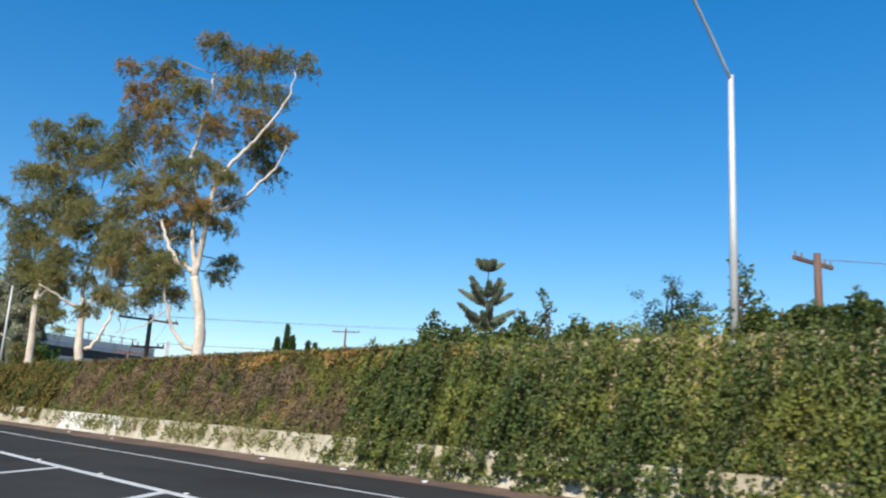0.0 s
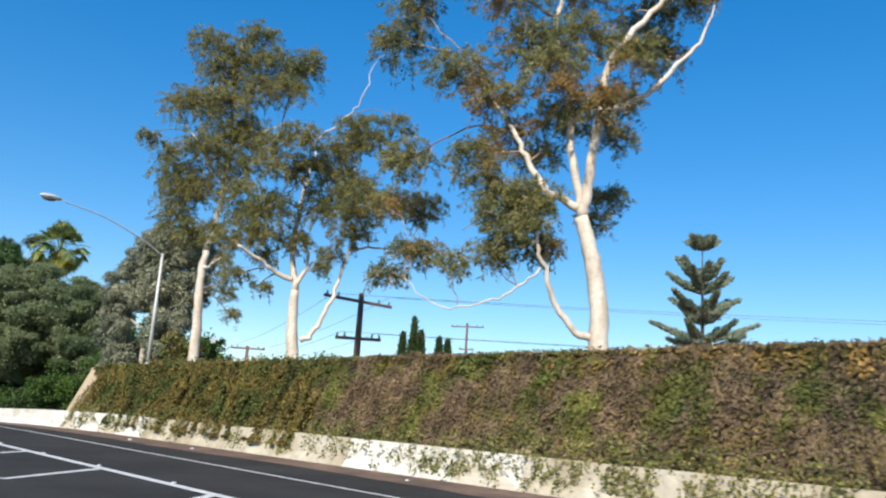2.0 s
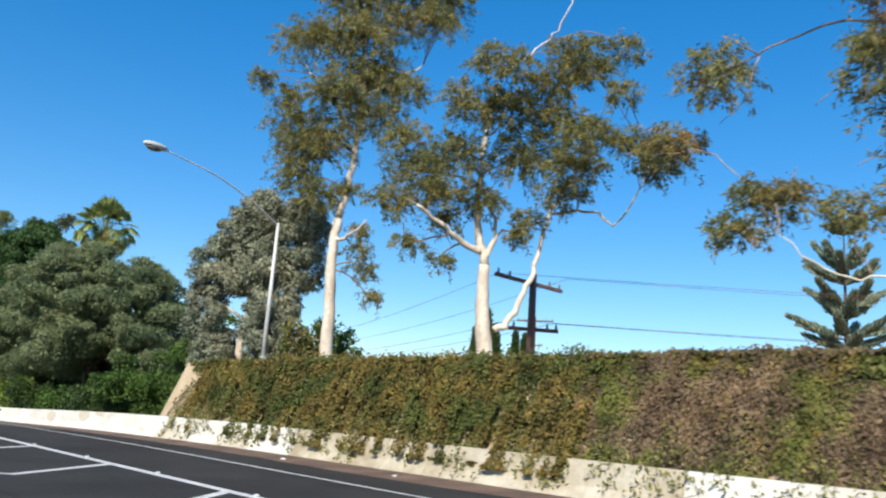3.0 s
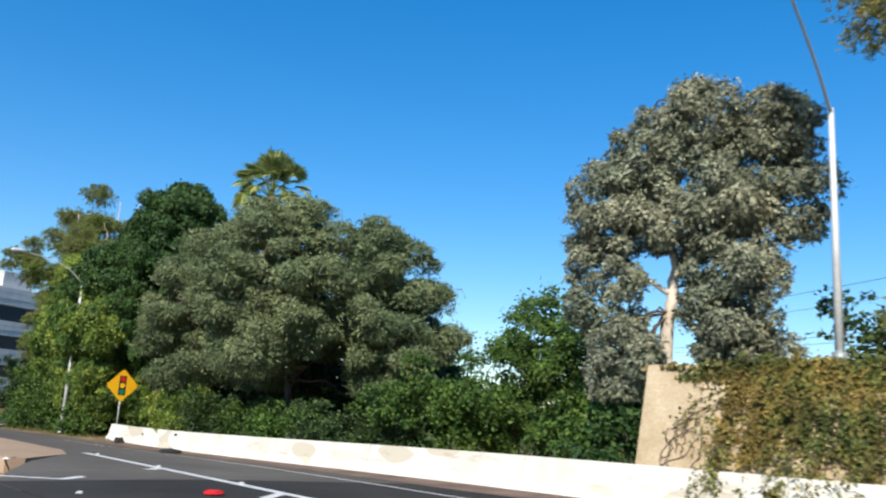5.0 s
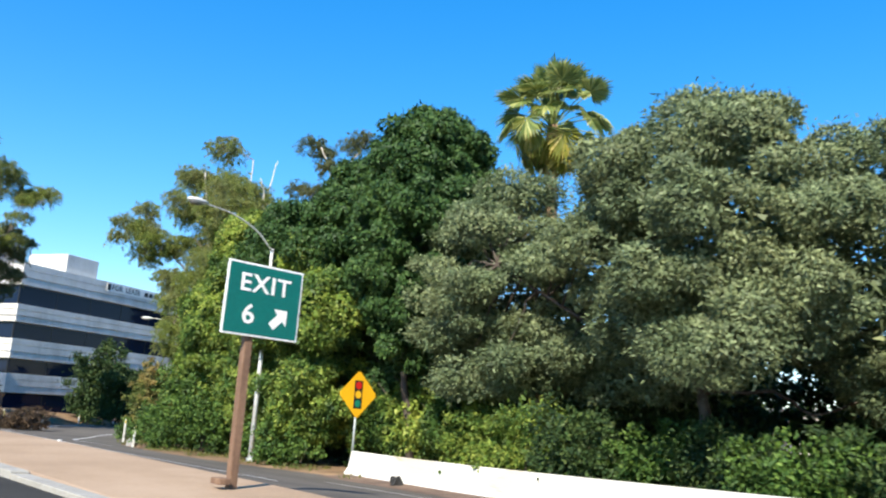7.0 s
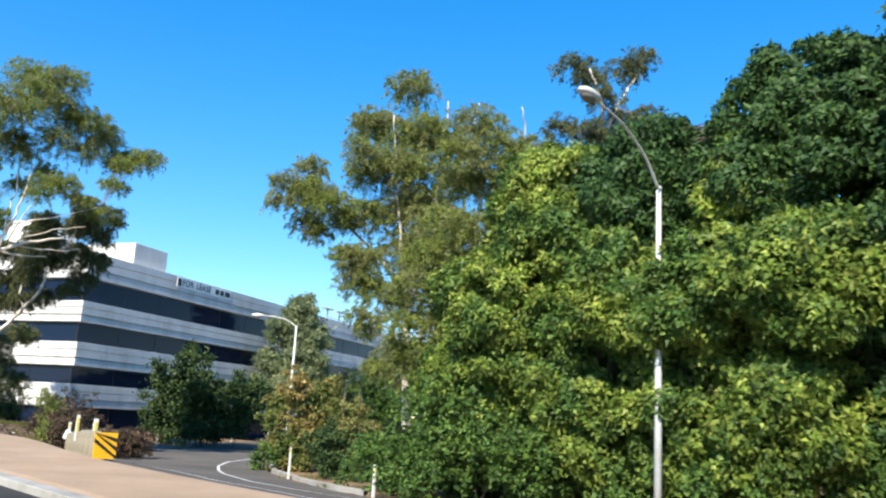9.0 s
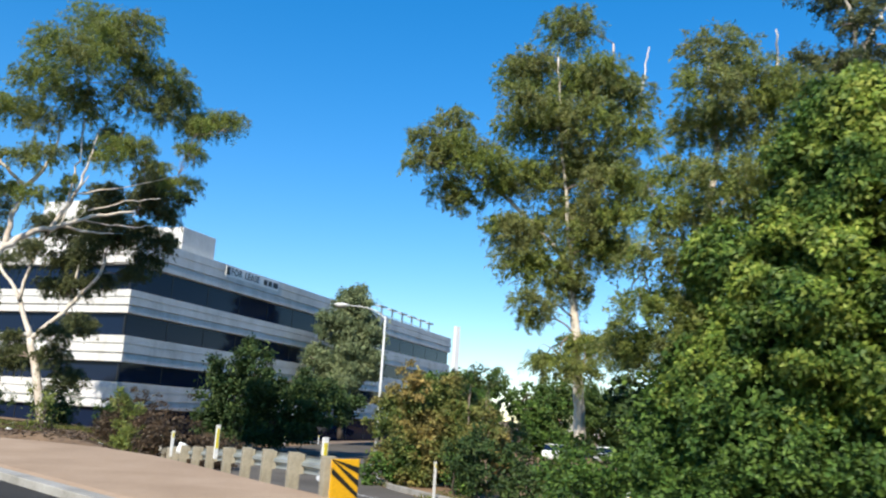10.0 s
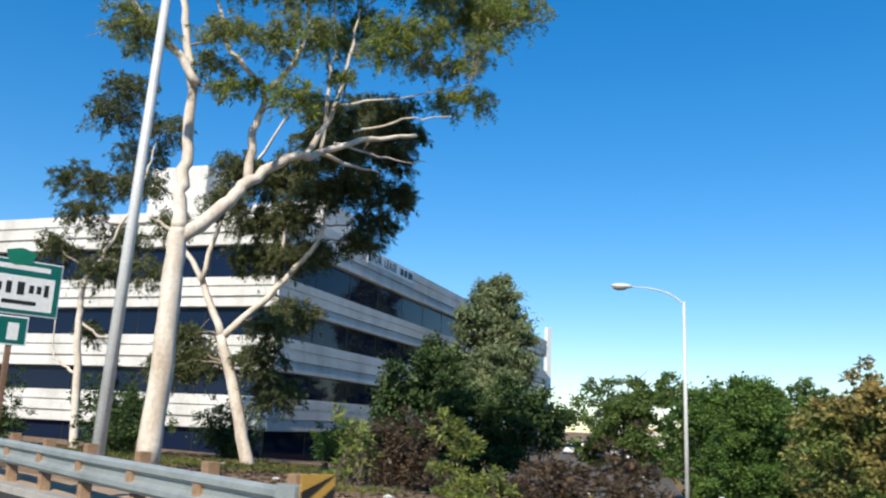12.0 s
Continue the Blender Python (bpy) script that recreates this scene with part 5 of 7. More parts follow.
for i in range(13):
    y = 70.5 + 1.9 * i
    x = barrier_x(min(y, 91)) + 2.0 + rng.uniform(-0.3, 0.5) + (1.6 if 86 < y < 94 else 0.0)
    h = (1.5 + rng.uniform(0, 0.8)) * (0.7 if i < 3 else 1.0)
    crown = [(rng.uniform(-0.8, 0.8), h * q, rng.uniform(0.6, 0.85)) for q in (0.2, 0.3, 0.5, 0.6, 0.8, 1.0)]
    shrub("hedge_shrub", "green oleander hedge shrub behind the white barrier" if i < 9 else "bright green leafy shrub beside the ramp", (x, y, road_z(x, y)), crown,
          L_HEDGE if i in (0, 1, 2, 4, 6) else L_VINE if i in (7, 8, 10, 11) else L_SHRUB, 40 + i, 0.9, 1500, (0.14, 0.08), 0.1, 0.34, 3, group="hedge shrubs")
# added dark bushes behind the acacia and the hedge in place of shaded gaps
for i, (x, y, r) in enumerate(((25, 70, 1.0), (26, 74, 1.3), (25.5, 78.5, 2.2), (26, 83, 2.2), (25, 87.5, 2.2), (23.5, 92, 2.2), (22.5, 96.5, 2.2), (23, 101, 2.4), (24, 105.5, 2.4), (25.5, 112, 1.8), (22.5, 66.5, 0.8), (23.8, 76, 1.8), (23.5, 80.8, 2.3), (22.8, 85.4, 2.2), (21.3, 72, 1.1))):
    crown = [(rng.uniform(-1, 1) * r, r * q, r * rng.uniform(0.5, 0.75)) for q in (0.2, 0.4, 0.6, 0.9, 1.2, 1.5, 1.8, 2.1)]
    shrub("backdrop_shrub", "dark green bush added behind the trees as a backdrop for their shaded interior", (x, y, land_z(x, y)), crown, L_HEDGE, 200 + i, r * 0.7, 500, (0.24, 0.16), 0.1, 0.5, 4, group="understorey", slim=True)
# low growth along the vine tree and the planted corner
for i, (x, y, r, leaf) in enumerate([(17.2, 95.2, 0.8, L_SHRUB), (17.8, 98.2, 1.0, L_SHRUB), (18.0, 101.5, 1.4, L_SHRUB), (18.4, 105, 2.0, L_SHRUB), (19.6, 108.5, 2.1, L_SHRUB), (21.2, 112, 0.9, L_SHRUB),
                                       (18.4, 62.6, 1.2, L_SHRUB), (17.2, 61.2, 0.9, L_FICUS), (19.6, 60.4, 1.3, L_SHRUB), (20.5, 64, 1.4, L_FICUS), (22.9, 117.0, 1.1, L_HEDGE), (24.3, 120.4, 0.8, L_SHRUB), (24.3, 125.0, 0.9, L_SHRUB), (29.6, 126.4, 1.4, L_BROWN), (26, 117, 0.5, L_BROWN), (34.5, 132.2, 1.4, L_SHRUB), (31.2, 124.0, 1.2, L_BROWN)]):
    crown = [(rng.uniform(-1, 1) * r, r * q, r * rng.uniform(0.55, 0.8)) for q in (0.3, 0.5, 0.8, 1.1, 1.4, 1.7)]
    shrub("roadside_shrub", "brownish green shrub beside the ramp" if leaf is L_BROWN else "leafy green shrub beside the ramp", (x, y, road_z(x, y)), crown, leaf, 60 + i, r, 1100, (0.15, 0.1), 0.2, 0.38, 4, group="ramp shrubs")
# shrubs on the knoll
for i, (x, y, r, h, leaf, text) in enumerate([(17.0, 134.6, 1.9, 2.4, L_DEADSHRUB, "dry brown shrub on bare dirt"), (14.3, 130.4, 0.75, 2.6, L_OLIVE, "young light green sapling on bare dirt"), (14.2, 129.0, 0.5, 1.5, L_OLIVE, "small green sapling on bare dirt"),
                                               (11.2, 130.8, 0.35, 1.5, L_OLIVE, "small green sapling on bare dirt"), (10.4, 130.4, 0.4, 1.7, L_OLIVE, "small green sapling on bare dirt"), (10.6, 143, 1.3, 1.7, L_HEDGE, "dark green shrub under the eucalyptus"), (13.0, 148, 1.6, 2.2, L_HEDGE, "dark green shrub under the eucalyptus"),
                                               (17, 146, 1.5, 1.8, L_HEDGE, "dark green shrub under the eucalyptus"), (17.5, 139.5, 1.1, 1.8, L_SHRUB, "green shrub under the eucalyptus"), (8.5, 150, 1.7, 2.0, L_HEDGE, "dark green shrub under the eucalyptus"), (16, 136, 1.0, 1.4, L_DEADSHRUB, "dry brown shrub on bare dirt"), (19.3, 133.2, 1.3, 1.2, L_DEADSHRUB, "dry brown shrub by the ramp rail"), (18.0, 131.3, 1.0, 1.0, L_DEADSHRUB, "dry brown shrub by the ramp rail"), (13.7, 126.4, 1.0, 1.8, L_DEADSHRUB, "dry brown shrub by the ramp rail"), (13.9, 125.2, 1.1, 1.9, L_DEADSHRUB, "dry brown shrub by the ramp rail")]):
    crown = [(rng.uniform(-0.8, 0.8) * r, h * q, r * rng.uniform(0.45, 0.65)) for q in (0.15, 0.3, 0.5, 0.7, 0.9)]
    shrub("knoll_shrub", text, (x, y, land_z(x, y)), crown, leaf, 80 + i, r * 0.7, 1900, (0.13, 0.06), -0.3 if leaf is L_OLIVE else 0.0, 0.24, 5, group="knoll shrubs", slim=True)


# ---- ivy on the wall ----
def ivy(name, label, y0, y1, leaf, seed, count, thick, lo=0.12, size=(0.12, 0.1), skirt=0.0, strands=0, slim=False):
    """Ivy leaves over the wall's leaning face and top, in uneven thickness, with trailing ends."""
    rng = np.random.default_rng(seed)
    n = count
    y = rng.uniform(y0, y1, n)
    y = np.where(y > y1 - 2.2, y + rng.normal(0, 0.45, n), y)
    s = rng.uniform(0, 1, n) ** 0.9
    low = np.array([lo + 0.28 * noise.noise(Vector((q * 0.55, seed, 0))) + 0.1 * noise.noise(Vector((q * 2.3, seed, 3))) for q in y])
    s = np.maximum(low, 0) + s * (1.0 - np.maximum(low, 0))
    def fold(a, b):
        return 0.5 + 0.6 * noise.noise(Vector((a * 0.45, b * 2.2, seed))) + 0.7 * noise.noise(Vector((a * 2.4, b * 0.9, seed))) + 0.35 * noise.noise(Vector((a * 6.0, b * 3.0, seed)))

    swell = np.array([fold(a, b) for a, b in zip(y, s)])
    swell *= np.clip((y1 + 0.9 - y) / 3.0, 0.2, 1.0)
    slope = (np.array([fold(a + 0.06, b) for a, b in zip(y, s)]) - swell) / 0.06
    top = 2.78 + 0.012 * (59.35 - y)
    over = rng.uniform(0, 1, n) < 0.14
    x = 14.25 + 1.17 * s - thick * np.maximum(0.1, swell) * rng.uniform(0.2, 1.0, n)
    z = 0.55 + (top - 0.55) * s + rng.normal(0, 0.03, n)
    x = np.where(over, rng.uniform(15.2, 16.1, n), x)
    z = np.where(over, top + thick * 0.6 * rng.uniform(0, 1, n) * np.maximum(0.2, swell) + 0.02, z)
    if skirt:
        fall = (rng.uniform(0, 1, n) < skirt) & np.array([noise.noise(Vector((q * 1.1, seed, 9))) > -0.18 for q in y])
        drop = rng.uniform(0, 1, n)
        z = np.where(fall, 0.05 + 0.75 * drop, z)
        x = np.where(fall, 13.74 + 0.42 * drop - thick * 0.5 * np.maximum(0.1, swell) * rng.uniform(0.1, 1, n), x)
    if strands:
        pick = rng.integers(0, strands, n)
        sy, sx, sl = rng.uniform(y0, y1, strands), rng.uniform(0.0, 1.0, strands) ** 2, rng.uniform(0.25, 1.0, strands)
        sh = rng.uniform(0.3, 1.05, strands)
        run = rng.uniform(0, 1, n) < 0.55
        h = np.clip(sh[pick] - sl[pick] * rng.uniform(0, 1, n), 0.03, 1.05)
        y = np.where(run, sy[pick] + rng.normal(0, 0.05, n) + 0.08 * np.sin(h * 7 + pick), y)
        z = np.where(run, 0.4 + (top - 0.4) * h, z)
        x = np.where(run, 14.2 + 1.17 * h - thick * (0.25 + 0.75 * sx[pick]) * np.clip((y1 + 0.9 - y) / 3.0, 0.2, 1.0) - rng.uniform(0, 0.06, n), x)
    at = np.stack([x, y, z], 1)
    way = rng.normal(size=(n, 3)) * 0.6 + [-0.35, 0, -0.9]
    face = np.stack([np.full(n, -0.9), -0.9 * thick * slope, np.where(over, 1.2, 0.3)], 1)
    v, f = leaf_arrays(at, way, size[0], size[1], rng, face=face, slim=slim)
    return tagged(put_mesh(name, v.tolist(), f.tolist(), leaf), label, "ivy", kind="stuff")


ivy("ivy_cover", "thick glossy green ivy over the wall", -9, 17.9, L_IVY, 1, 120000, 0.8, 0.0, (0.1, 0.07), 0.2, strands=620)
ivy("ivy_cover", "browning thin ivy over the wall", 17.0, 41, L_IVYDRY, 2, 90000, 0.28, 0.06, (0.1, 0.055), slim=True)
ivy("ivy_cover", "fresh green shoots through the browning ivy", 14.5, 41, L_IVYGOLD, 5, 18000, 0.26, 0.0, (0.1, 0.055))
ivy("ivy_cover", "golden green ivy trailing over the wall", 40, 57.3, L_IVYGOLD, 3, 64000, 0.5, 0.2, (0.1, 0.065), strands=160)
ivy("ivy_cover", "golden ivy along the wall top", 18, 58.2, L_IVYGOLD, 4, 22000, 0.22, 0.85)

ivy("ivy_cover", "tan dried ivy leaves along the wall top", 14, 33, L_IVYTAN, 6, 9000, 0.25, 0.88, (0.11, 0.07))


def creepers():
    """Trailing stems and leaf runners that hang over the barrier."""
    rng = np.random.default_rng(5)
    verts, faces, at = [], [], []
    for i in range(330):
        y = rng.uniform(8, 57.6) if i % 3 else rng.uniform(14, 34)
        z = rng.uniform(0.75, 1.35)
        p = [Vector((14.25 + 0.3 * (z - 0.5), y, z))]
        for j in range(5):
            q = p[-1] + Vector((-0.06, rng.normal(0, 0.16), -rng.uniform(0.08, 0.2)))
            q.x = min(q.x, 13.78 + 0.3 * max(0, q.z) + 0.02)
            q.z = max(q.z, 0.12)
            p.append(q)
        fine = curve_points(p, 3, 0.02, rng)
        v, f = tube_arrays(fine, 0.012, 0.004, 4, len(verts))
        verts += v
        faces += f
        at += [q + Vector(rng.normal(0, 0.06, 3)) for q in fine for _ in range(3)]
    for i in range(26):
        y = rng.uniform(54.5, 58.6)
        h, p = rng.uniform(0.05, 0.35), []
        for j in range(9):
            p.append(Vector((14.19 + 1.19 * h, y, 0.5 + (wall_top(y) - 0.5) * h)))
            h, y = min(1.0, h + rng.uniform(0.03, 0.1)), y + rng.normal(-0.06, 0.13)
        fine = curve_points(p, 3, 0.015, rng)
        v, f = tube_arrays(fine, 0.014, 0.005, 4, len(verts))
        verts += v
        faces += f
        at += [q + Vector(rng.normal(0, 0.05, 3)) for q in fine[10:] for _ in range(2 if i % 2 else 0)]
    root = tagged(new("ivy_runners"), "ivy runners trailing over the concrete barrier", "ivy", kind="stuff")
    put_mesh("runner_stems", verts, faces, M_VINE, root)
    at = np.array([tuple(q) for q in at])
    leaves("runner_leaves", at, rng.normal(size=at.shape) + [-0.3, 0, -0.6], 0.09, 0.06, L_RUNNER, rng, root)


creepers()


# ---- office block ----
FRONT = Matrix.Translation((23.6, 154.0, -1.7)) @ Matrix.Rotation(radians(25.7), 4, "Z")
office = thing("office_building", (23.6, 154.0, -1.7), "white banded four-storey office block with dark ribbon windows", "building", turn=25.7)
LENGTH, WIDE = 69.4, 46.0
BANDS = [(2.46, 4.35), (5.7, 7.67), (9.2, 11.0), (12.8, 15.05)]
for i, (z0, z1) in enumerate(BANDS):
    n = 3
    step = (z1 - z0) / n
    bm = bmesh.new()
    box(bm, LENGTH / 2, WIDE / 2, (z0 + z1) / 2, LENGTH + 0.4, WIDE + 0.4, z1 - z0 - 0.06)
    band = part("wall_band", bm, M_SPANDREL, office, "ribbed white concrete band")
    for k in range(n):
        bm = bmesh.new()
        box(bm, LENGTH / 2, WIDE / 2, z0 + step * (k + 0.5), LENGTH + 0.6 + 0.08 * (k == 1), WIDE + 0.6 + 0.08 * (k == 1), step - 0.13)
        part("rib", bm, M_SPANDREL, band)
ROWS_Z = [(0.0, 2.46), (4.35, 5.7), (7.67, 9.2), (11.0, 12.8)]
for z0, z1 in ROWS_Z:
    for i in range(15):
        bm = bmesh.new()
        w = LENGTH / 15
        box(bm, w * (i + 0.5), 0.12, (z0 + z1) / 2, w - 0.08, 0.1, z1 - z0 - 0.01)
        part("window", bm, M_GLASS, office)
    for i in range(10):
        bm = bmesh.new()
        w = WIDE / 10
        box(bm, 0.12, w * (i + 0.5), (z0 + z1) / 2, 0.1, w - 0.08, z1 - z0 - 0.01)
        part("window", bm, M_GLASS, office)
    for i in range(16):
        bm = bmesh.new()
        box(bm, LENGTH / 15 * i, 0.13, (z0 + z1) / 2, 0.09, 0.16, z1 - z0)
        part("mullion", bm, M_MULLION, office)
    for i in range(1, 11):
        bm = bmesh.new()
        box(bm, 0.13, WIDE / 10 * i, (z0 + z1) / 2, 0.16, 0.09, z1 - z0)
        part("mullion", bm, M_MULLION, office)
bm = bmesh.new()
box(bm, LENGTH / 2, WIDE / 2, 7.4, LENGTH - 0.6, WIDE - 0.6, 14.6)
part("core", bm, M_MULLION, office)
bm = bmesh.new()
box(bm, LENGTH / 2, WIDE / 2, 14.8, LENGTH, WIDE, 0.2)
part("roof", bm, M_STREETBLDG, office)
bm = bmesh.new()
box(bm, 7.6, 3.0, 15.9, 4.4, 5.4, 2.2, 0.05)
box(bm, 2.4, 8.0, 16.4, 3.6, 4.2, 3.4, 0.05)
part("penthouse", bm, M_SPANDREL, office, "white rooftop plant room")
for i in range(7):
    x = 43 + 3.4 * i
    bm = bmesh.new()
    box(bm, x, 1.0, 15.7, 0.18, 0.18, 1.6)
    box(bm, x, 1.0, 16.5, 2.2, 0.6, 0.16)
    part("roof_bracket", bm, M_STEEL, office, "grey rooftop lamp bracket")
bm = bmesh.new()
box(bm, 53.2, 1.0, 15.5, 20.6, 0.08, 0.08)
part("roof_rail", bm, M_STEEL, office)


def text_mesh(name, body, size, material, parent, m, label=""):
    cu = bpy.data.curves.new(name, "FONT")
    cu.body, cu.size, cu.extrude, cu.align_x, cu.align_y = body, size, 0.006, "CENTER", "CENTER"
    cu.space_character, cu.offset = 1.08, size * 0.012
    tmp = bpy.data.objects.new("tmp", cu)
    me = bpy.data.meshes.new_from_object(tmp)
    bpy.data.objects.remove(tmp)
    me.materials.append(material)
    ob = new(name, me)
    ob.parent = parent
    ob.matrix_basis = m
    return tagged(ob, label)


UPRIGHT = Matrix.Rotation(radians(90), 4, "X")
banner = new("lease_banner")
banner.matrix_world = FRONT @ Matrix.Translation((15.1, -0.36, 14.45))
tagged(banner, "white lease banner with dark letters on the parapet", "banner")
bm = bmesh.new()
box(bm, 0, 0, 0, 8.6, 0.05, 0.95)
part("banner_sheet", bm, M_WHITESIGN, banner)
text_mesh("lettering", "FOR", 0.85, M_BLACKSIGN, banner, Matrix.Translation((-2.75, -0.04, 0)) @ UPRIGHT)
text_mesh("lettering", "LEASE", 0.85, M_BLACKSIGN, banner, Matrix.Translation((-0.3, -0.04, 0)) @ UPRIGHT)
for x, w, h in ((-4.0, 0.5, 0.7), (1.95, 0.6, 0.5), (2.75, 0.6, 0.5), (3.7, 0.85, 0.5)):
    bm = bmesh.new()
    box(bm, x, -0.03, 0, w, 0.02, h)
    part("printed_bar", bm, M_BLACKSIGN, banner)


# ---- lamps ----
def street_lamp(place, height, reach, rise, turn, label, thick=0.11, head=True, lean=0.0, bow=(0.55, 0.93)):
    """A tapered pole with a curved arm and a cobra head; the arm points along its own -x."""
    root = thing("street_lamp", place, label, "street lamp", "street lamps", turn)
    tube("pole", [(0, 0, -0.2), (lean * 0.5, 0, height * 0.5), (lean, 0, height)], thick, thick * 0.6, M_POLE, root, 12)
    tube("base_plate", [(0, 0, -0.05), (0, 0, 0.16)], thick * 1.7, thick * 1.6, M_STEEL, root, 12)
    arm = curve_points([(lean, 0, height - 0.1), (lean - reach * 0.25, 0, height + rise * bow[0]), (lean - reach * 0.6, 0, height + rise * bow[1]), (lean - reach, 0, height + rise)], 6)
    tube("arm", arm, thick * 0.38, thick * 0.24, M_POLE, root, 9)
    if head:
        bm = bmesh.new()
        bmesh.ops.create_uvsphere(bm, u_segments=16, v_segments=8, radius=0.5, matrix=Matrix.Translation((lean - reach - 0.35, 0, height + rise + 0.02)) @ Matrix.Diagonal((0.95, 0.36, 0.24, 1)))
        part("lamp_head", bm, M_HEAD, root, smooth=True)
        bm = bmesh.new()
        bmesh.ops.create_uvsphere(bm, u_segments=14, v_segments=7, radius=0.5, matrix=Matrix.Translation((lean - reach - 0.42, 0, height + rise - 0.07)) @ Matrix.Diagonal((0.6, 0.28, 0.2, 1)))
        part("lens", bm, M_LENS, root, smooth=True)
    return root


street_lamp((15.35, 6.96, 3.1), 5.75, 5.2, 3.0, 0, "pale steel street lamp standing behind the ivy wall", 0.09, bow=(0.3, 0.7))
street_lamp((16.42, 55.7, 2.95), 5.2, 5.3, 1.25, 10, "pale steel street lamp standing behind the ivy wall", 0.09, bow=(0.38, 0.8))
street_lamp((16.6, 97.1, -0.85), 8.45, 3.4, 1.1, 8, "pale street lamp at the edge of the vine-covered trees", 0.105, bow=(0.5, 0.88))
street_lamp((29.9, 132.6, -1.7), 8.8, 2.3, 0.55, -45, "slim pale street lamp on the planted corner", 0.1)
street_lamp((5.0, 131.0, 0.15), 13.0, 3, 1.0, 0, "tall grey lamp pole behind the guardrail", 0.13, lean=0.3)


# ---- signs ----
def exit_sign():
    root = thing("exit_sign", (6.28, 80.42, 0.15), "green exit six sign with white arrow on a wooden post", "road sign")
    bm = bmesh.new()
    box(bm, 0, 0.09, 1.25, 0.14, 0.14, 2.7, 0.012)
    part("post", bm, M_WOOD, root, "weathered brown wooden post")
    bm = bmesh.new()
    box(bm, -0.22, 0.05, 0.05, 0.2, 0.3, 0.1, 0.02)
    part("footing", bm, M_WOOD, root)
    tilt = Matrix.Translation((0.17, -0.02, 2.97)) @ Matrix.Rotation(radians(1.0), 4, "Y")
    bm = bmesh.new()
    box(bm, 0, 0, 0, 1.46, 0.03, 1.22, 0.012)
    ob = part("panel", bm, M_WHITESIGN, root, "white-edged sign panel")
    ob.matrix_basis = tilt
    bm = bmesh.new()
    box(bm, 0, -0.017, 0, 1.39, 0.006, 1.15)
    g = part("green_field", bm, M_GREENSIGN, ob)
    w1 = text_mesh("letters", "EXIT", 0.42, M_WHITESIGN, ob, Matrix.Translation((0, -0.022, 0.26)) @ UPRIGHT)
    w2 = text_mesh("numeral", "6", 0.45, M_WHITESIGN, ob, Matrix.Translation((-0.27, -0.022, -0.26)) @ UPRIGHT)
    for w in (w1, w2):
        w.data.transform(Matrix.Diagonal((1.08, 1, 1, 1)))
    bm = bmesh.new()
    tipx, tipz = 0.47, -0.1
    shape = [(tipx, tipz), (tipx, tipz - 0.27), (tipx - 0.08, tipz - 0.19), (tipx - 0.24, tipz - 0.35), (tipx - 0.34, tipz - 0.25), (tipx - 0.18, tipz - 0.09), (tipx - 0.26, tipz)]
    prism(bm, shape, -0.026, -0.02)
    part("arrow", bm, M_WHITESIGN, ob)


exit_sign()


def signal_sign():
    root = thing("signal_ahead_sign", (17.45, 91.75, -0.8), "yellow diamond signal-ahead sign on a steel post", "road sign")
    tube("post", [(0, 0.05, -0.2), (0, 0.05, 2.6)], 0.045, 0.045, M_STEEL, root, 8)
    face = Matrix.Translation((0, 0, 2.72)) @ Matrix.Rotation(radians(45), 4, "Y")
    bm = bmesh.new()
    box(bm, 0, 0, 0, 1.2, 0.02, 1.2)
    bmesh.ops.bevel(bm, geom=[e for e in bm.edges if abs(e.verts[0].co.y - e.verts[1].co.y) > 0.01], offset=0.06, segments=4, affect="EDGES")
    panel = part("panel", bm, M_YELLOWSIGN, root)
    panel.matrix_basis = face
    bm = bmesh.new()
    box(bm, 0, -0.014, 0, 0.36, 0.006, 0.98)
    back = part("signal_symbol", bm, M_BLACKSIGN, root)
    back.matrix_basis = Matrix.Translation((0, 0, 2.72))
    for z, m, nm in ((0.32, M_RED, "red_disc"), (0.0, M_AMBER, "amber_disc"), (-0.32, M_SIGNGREEN, "green_disc")):
        bm = bmesh.new()
        bmesh.ops.create_cone(bm, cap_ends=True, segments=20, radius1=0.135, radius2=0.135, depth=0.006, matrix=Matrix.Translation((0, -0.021, z)) @ Matrix.Rotation(radians(90), 4, "X"))
        part(nm, bm, m, back)


signal_sign()


def hazard_panel(place, turn, w, h, label, lift=0.35, way=1, face=None):
    """A black and yellow striped end marker on a post."""
    root = thing("hazard_marker", place, label, "road sign", "hazard markers", turn)
    tube("post", [(0, 0.06, -0.2), (0, 0.06, lift + h)], 0.04, 0.04, M_STEEL, root, 8)
    bm = bmesh.new()
    box(bm, 0, 0, lift + h / 2, w, 0.02, h, 0.004)
    panel = part("panel", bm, face or M_YELLOWSIGN, root)
    n = 3
    for i in range(n):
        z = lift + h * (i - 0.15) / n
        bm = bmesh.new()
        band, slope = h / n * 0.5, w * 0.75
        pts = [(-w / 2, z + slope), (w / 2, z), (w / 2, z + band), (-w / 2, z + slope + band)]
        pts = [(x * way, min(max(q, lift + 0.004), lift + h - 0.004)) for x, q in pts][::way]
        prism(bm, pts, -0.016, -0.0115)
        part("stripe", bm, M_BLACKSIGN, panel)
    return root


hazard_panel((7.35, 106.6, 0.0), 0, 0.56, 0.62, "striped yellow and black panel at the ramp rail end", 0.12)
hazard_panel((3.62, 122.3, 0.05), 0, 0.42, 0.78, "faded yellow and black striped panel at the guardrail end", 0.15, -1, M_FADED)


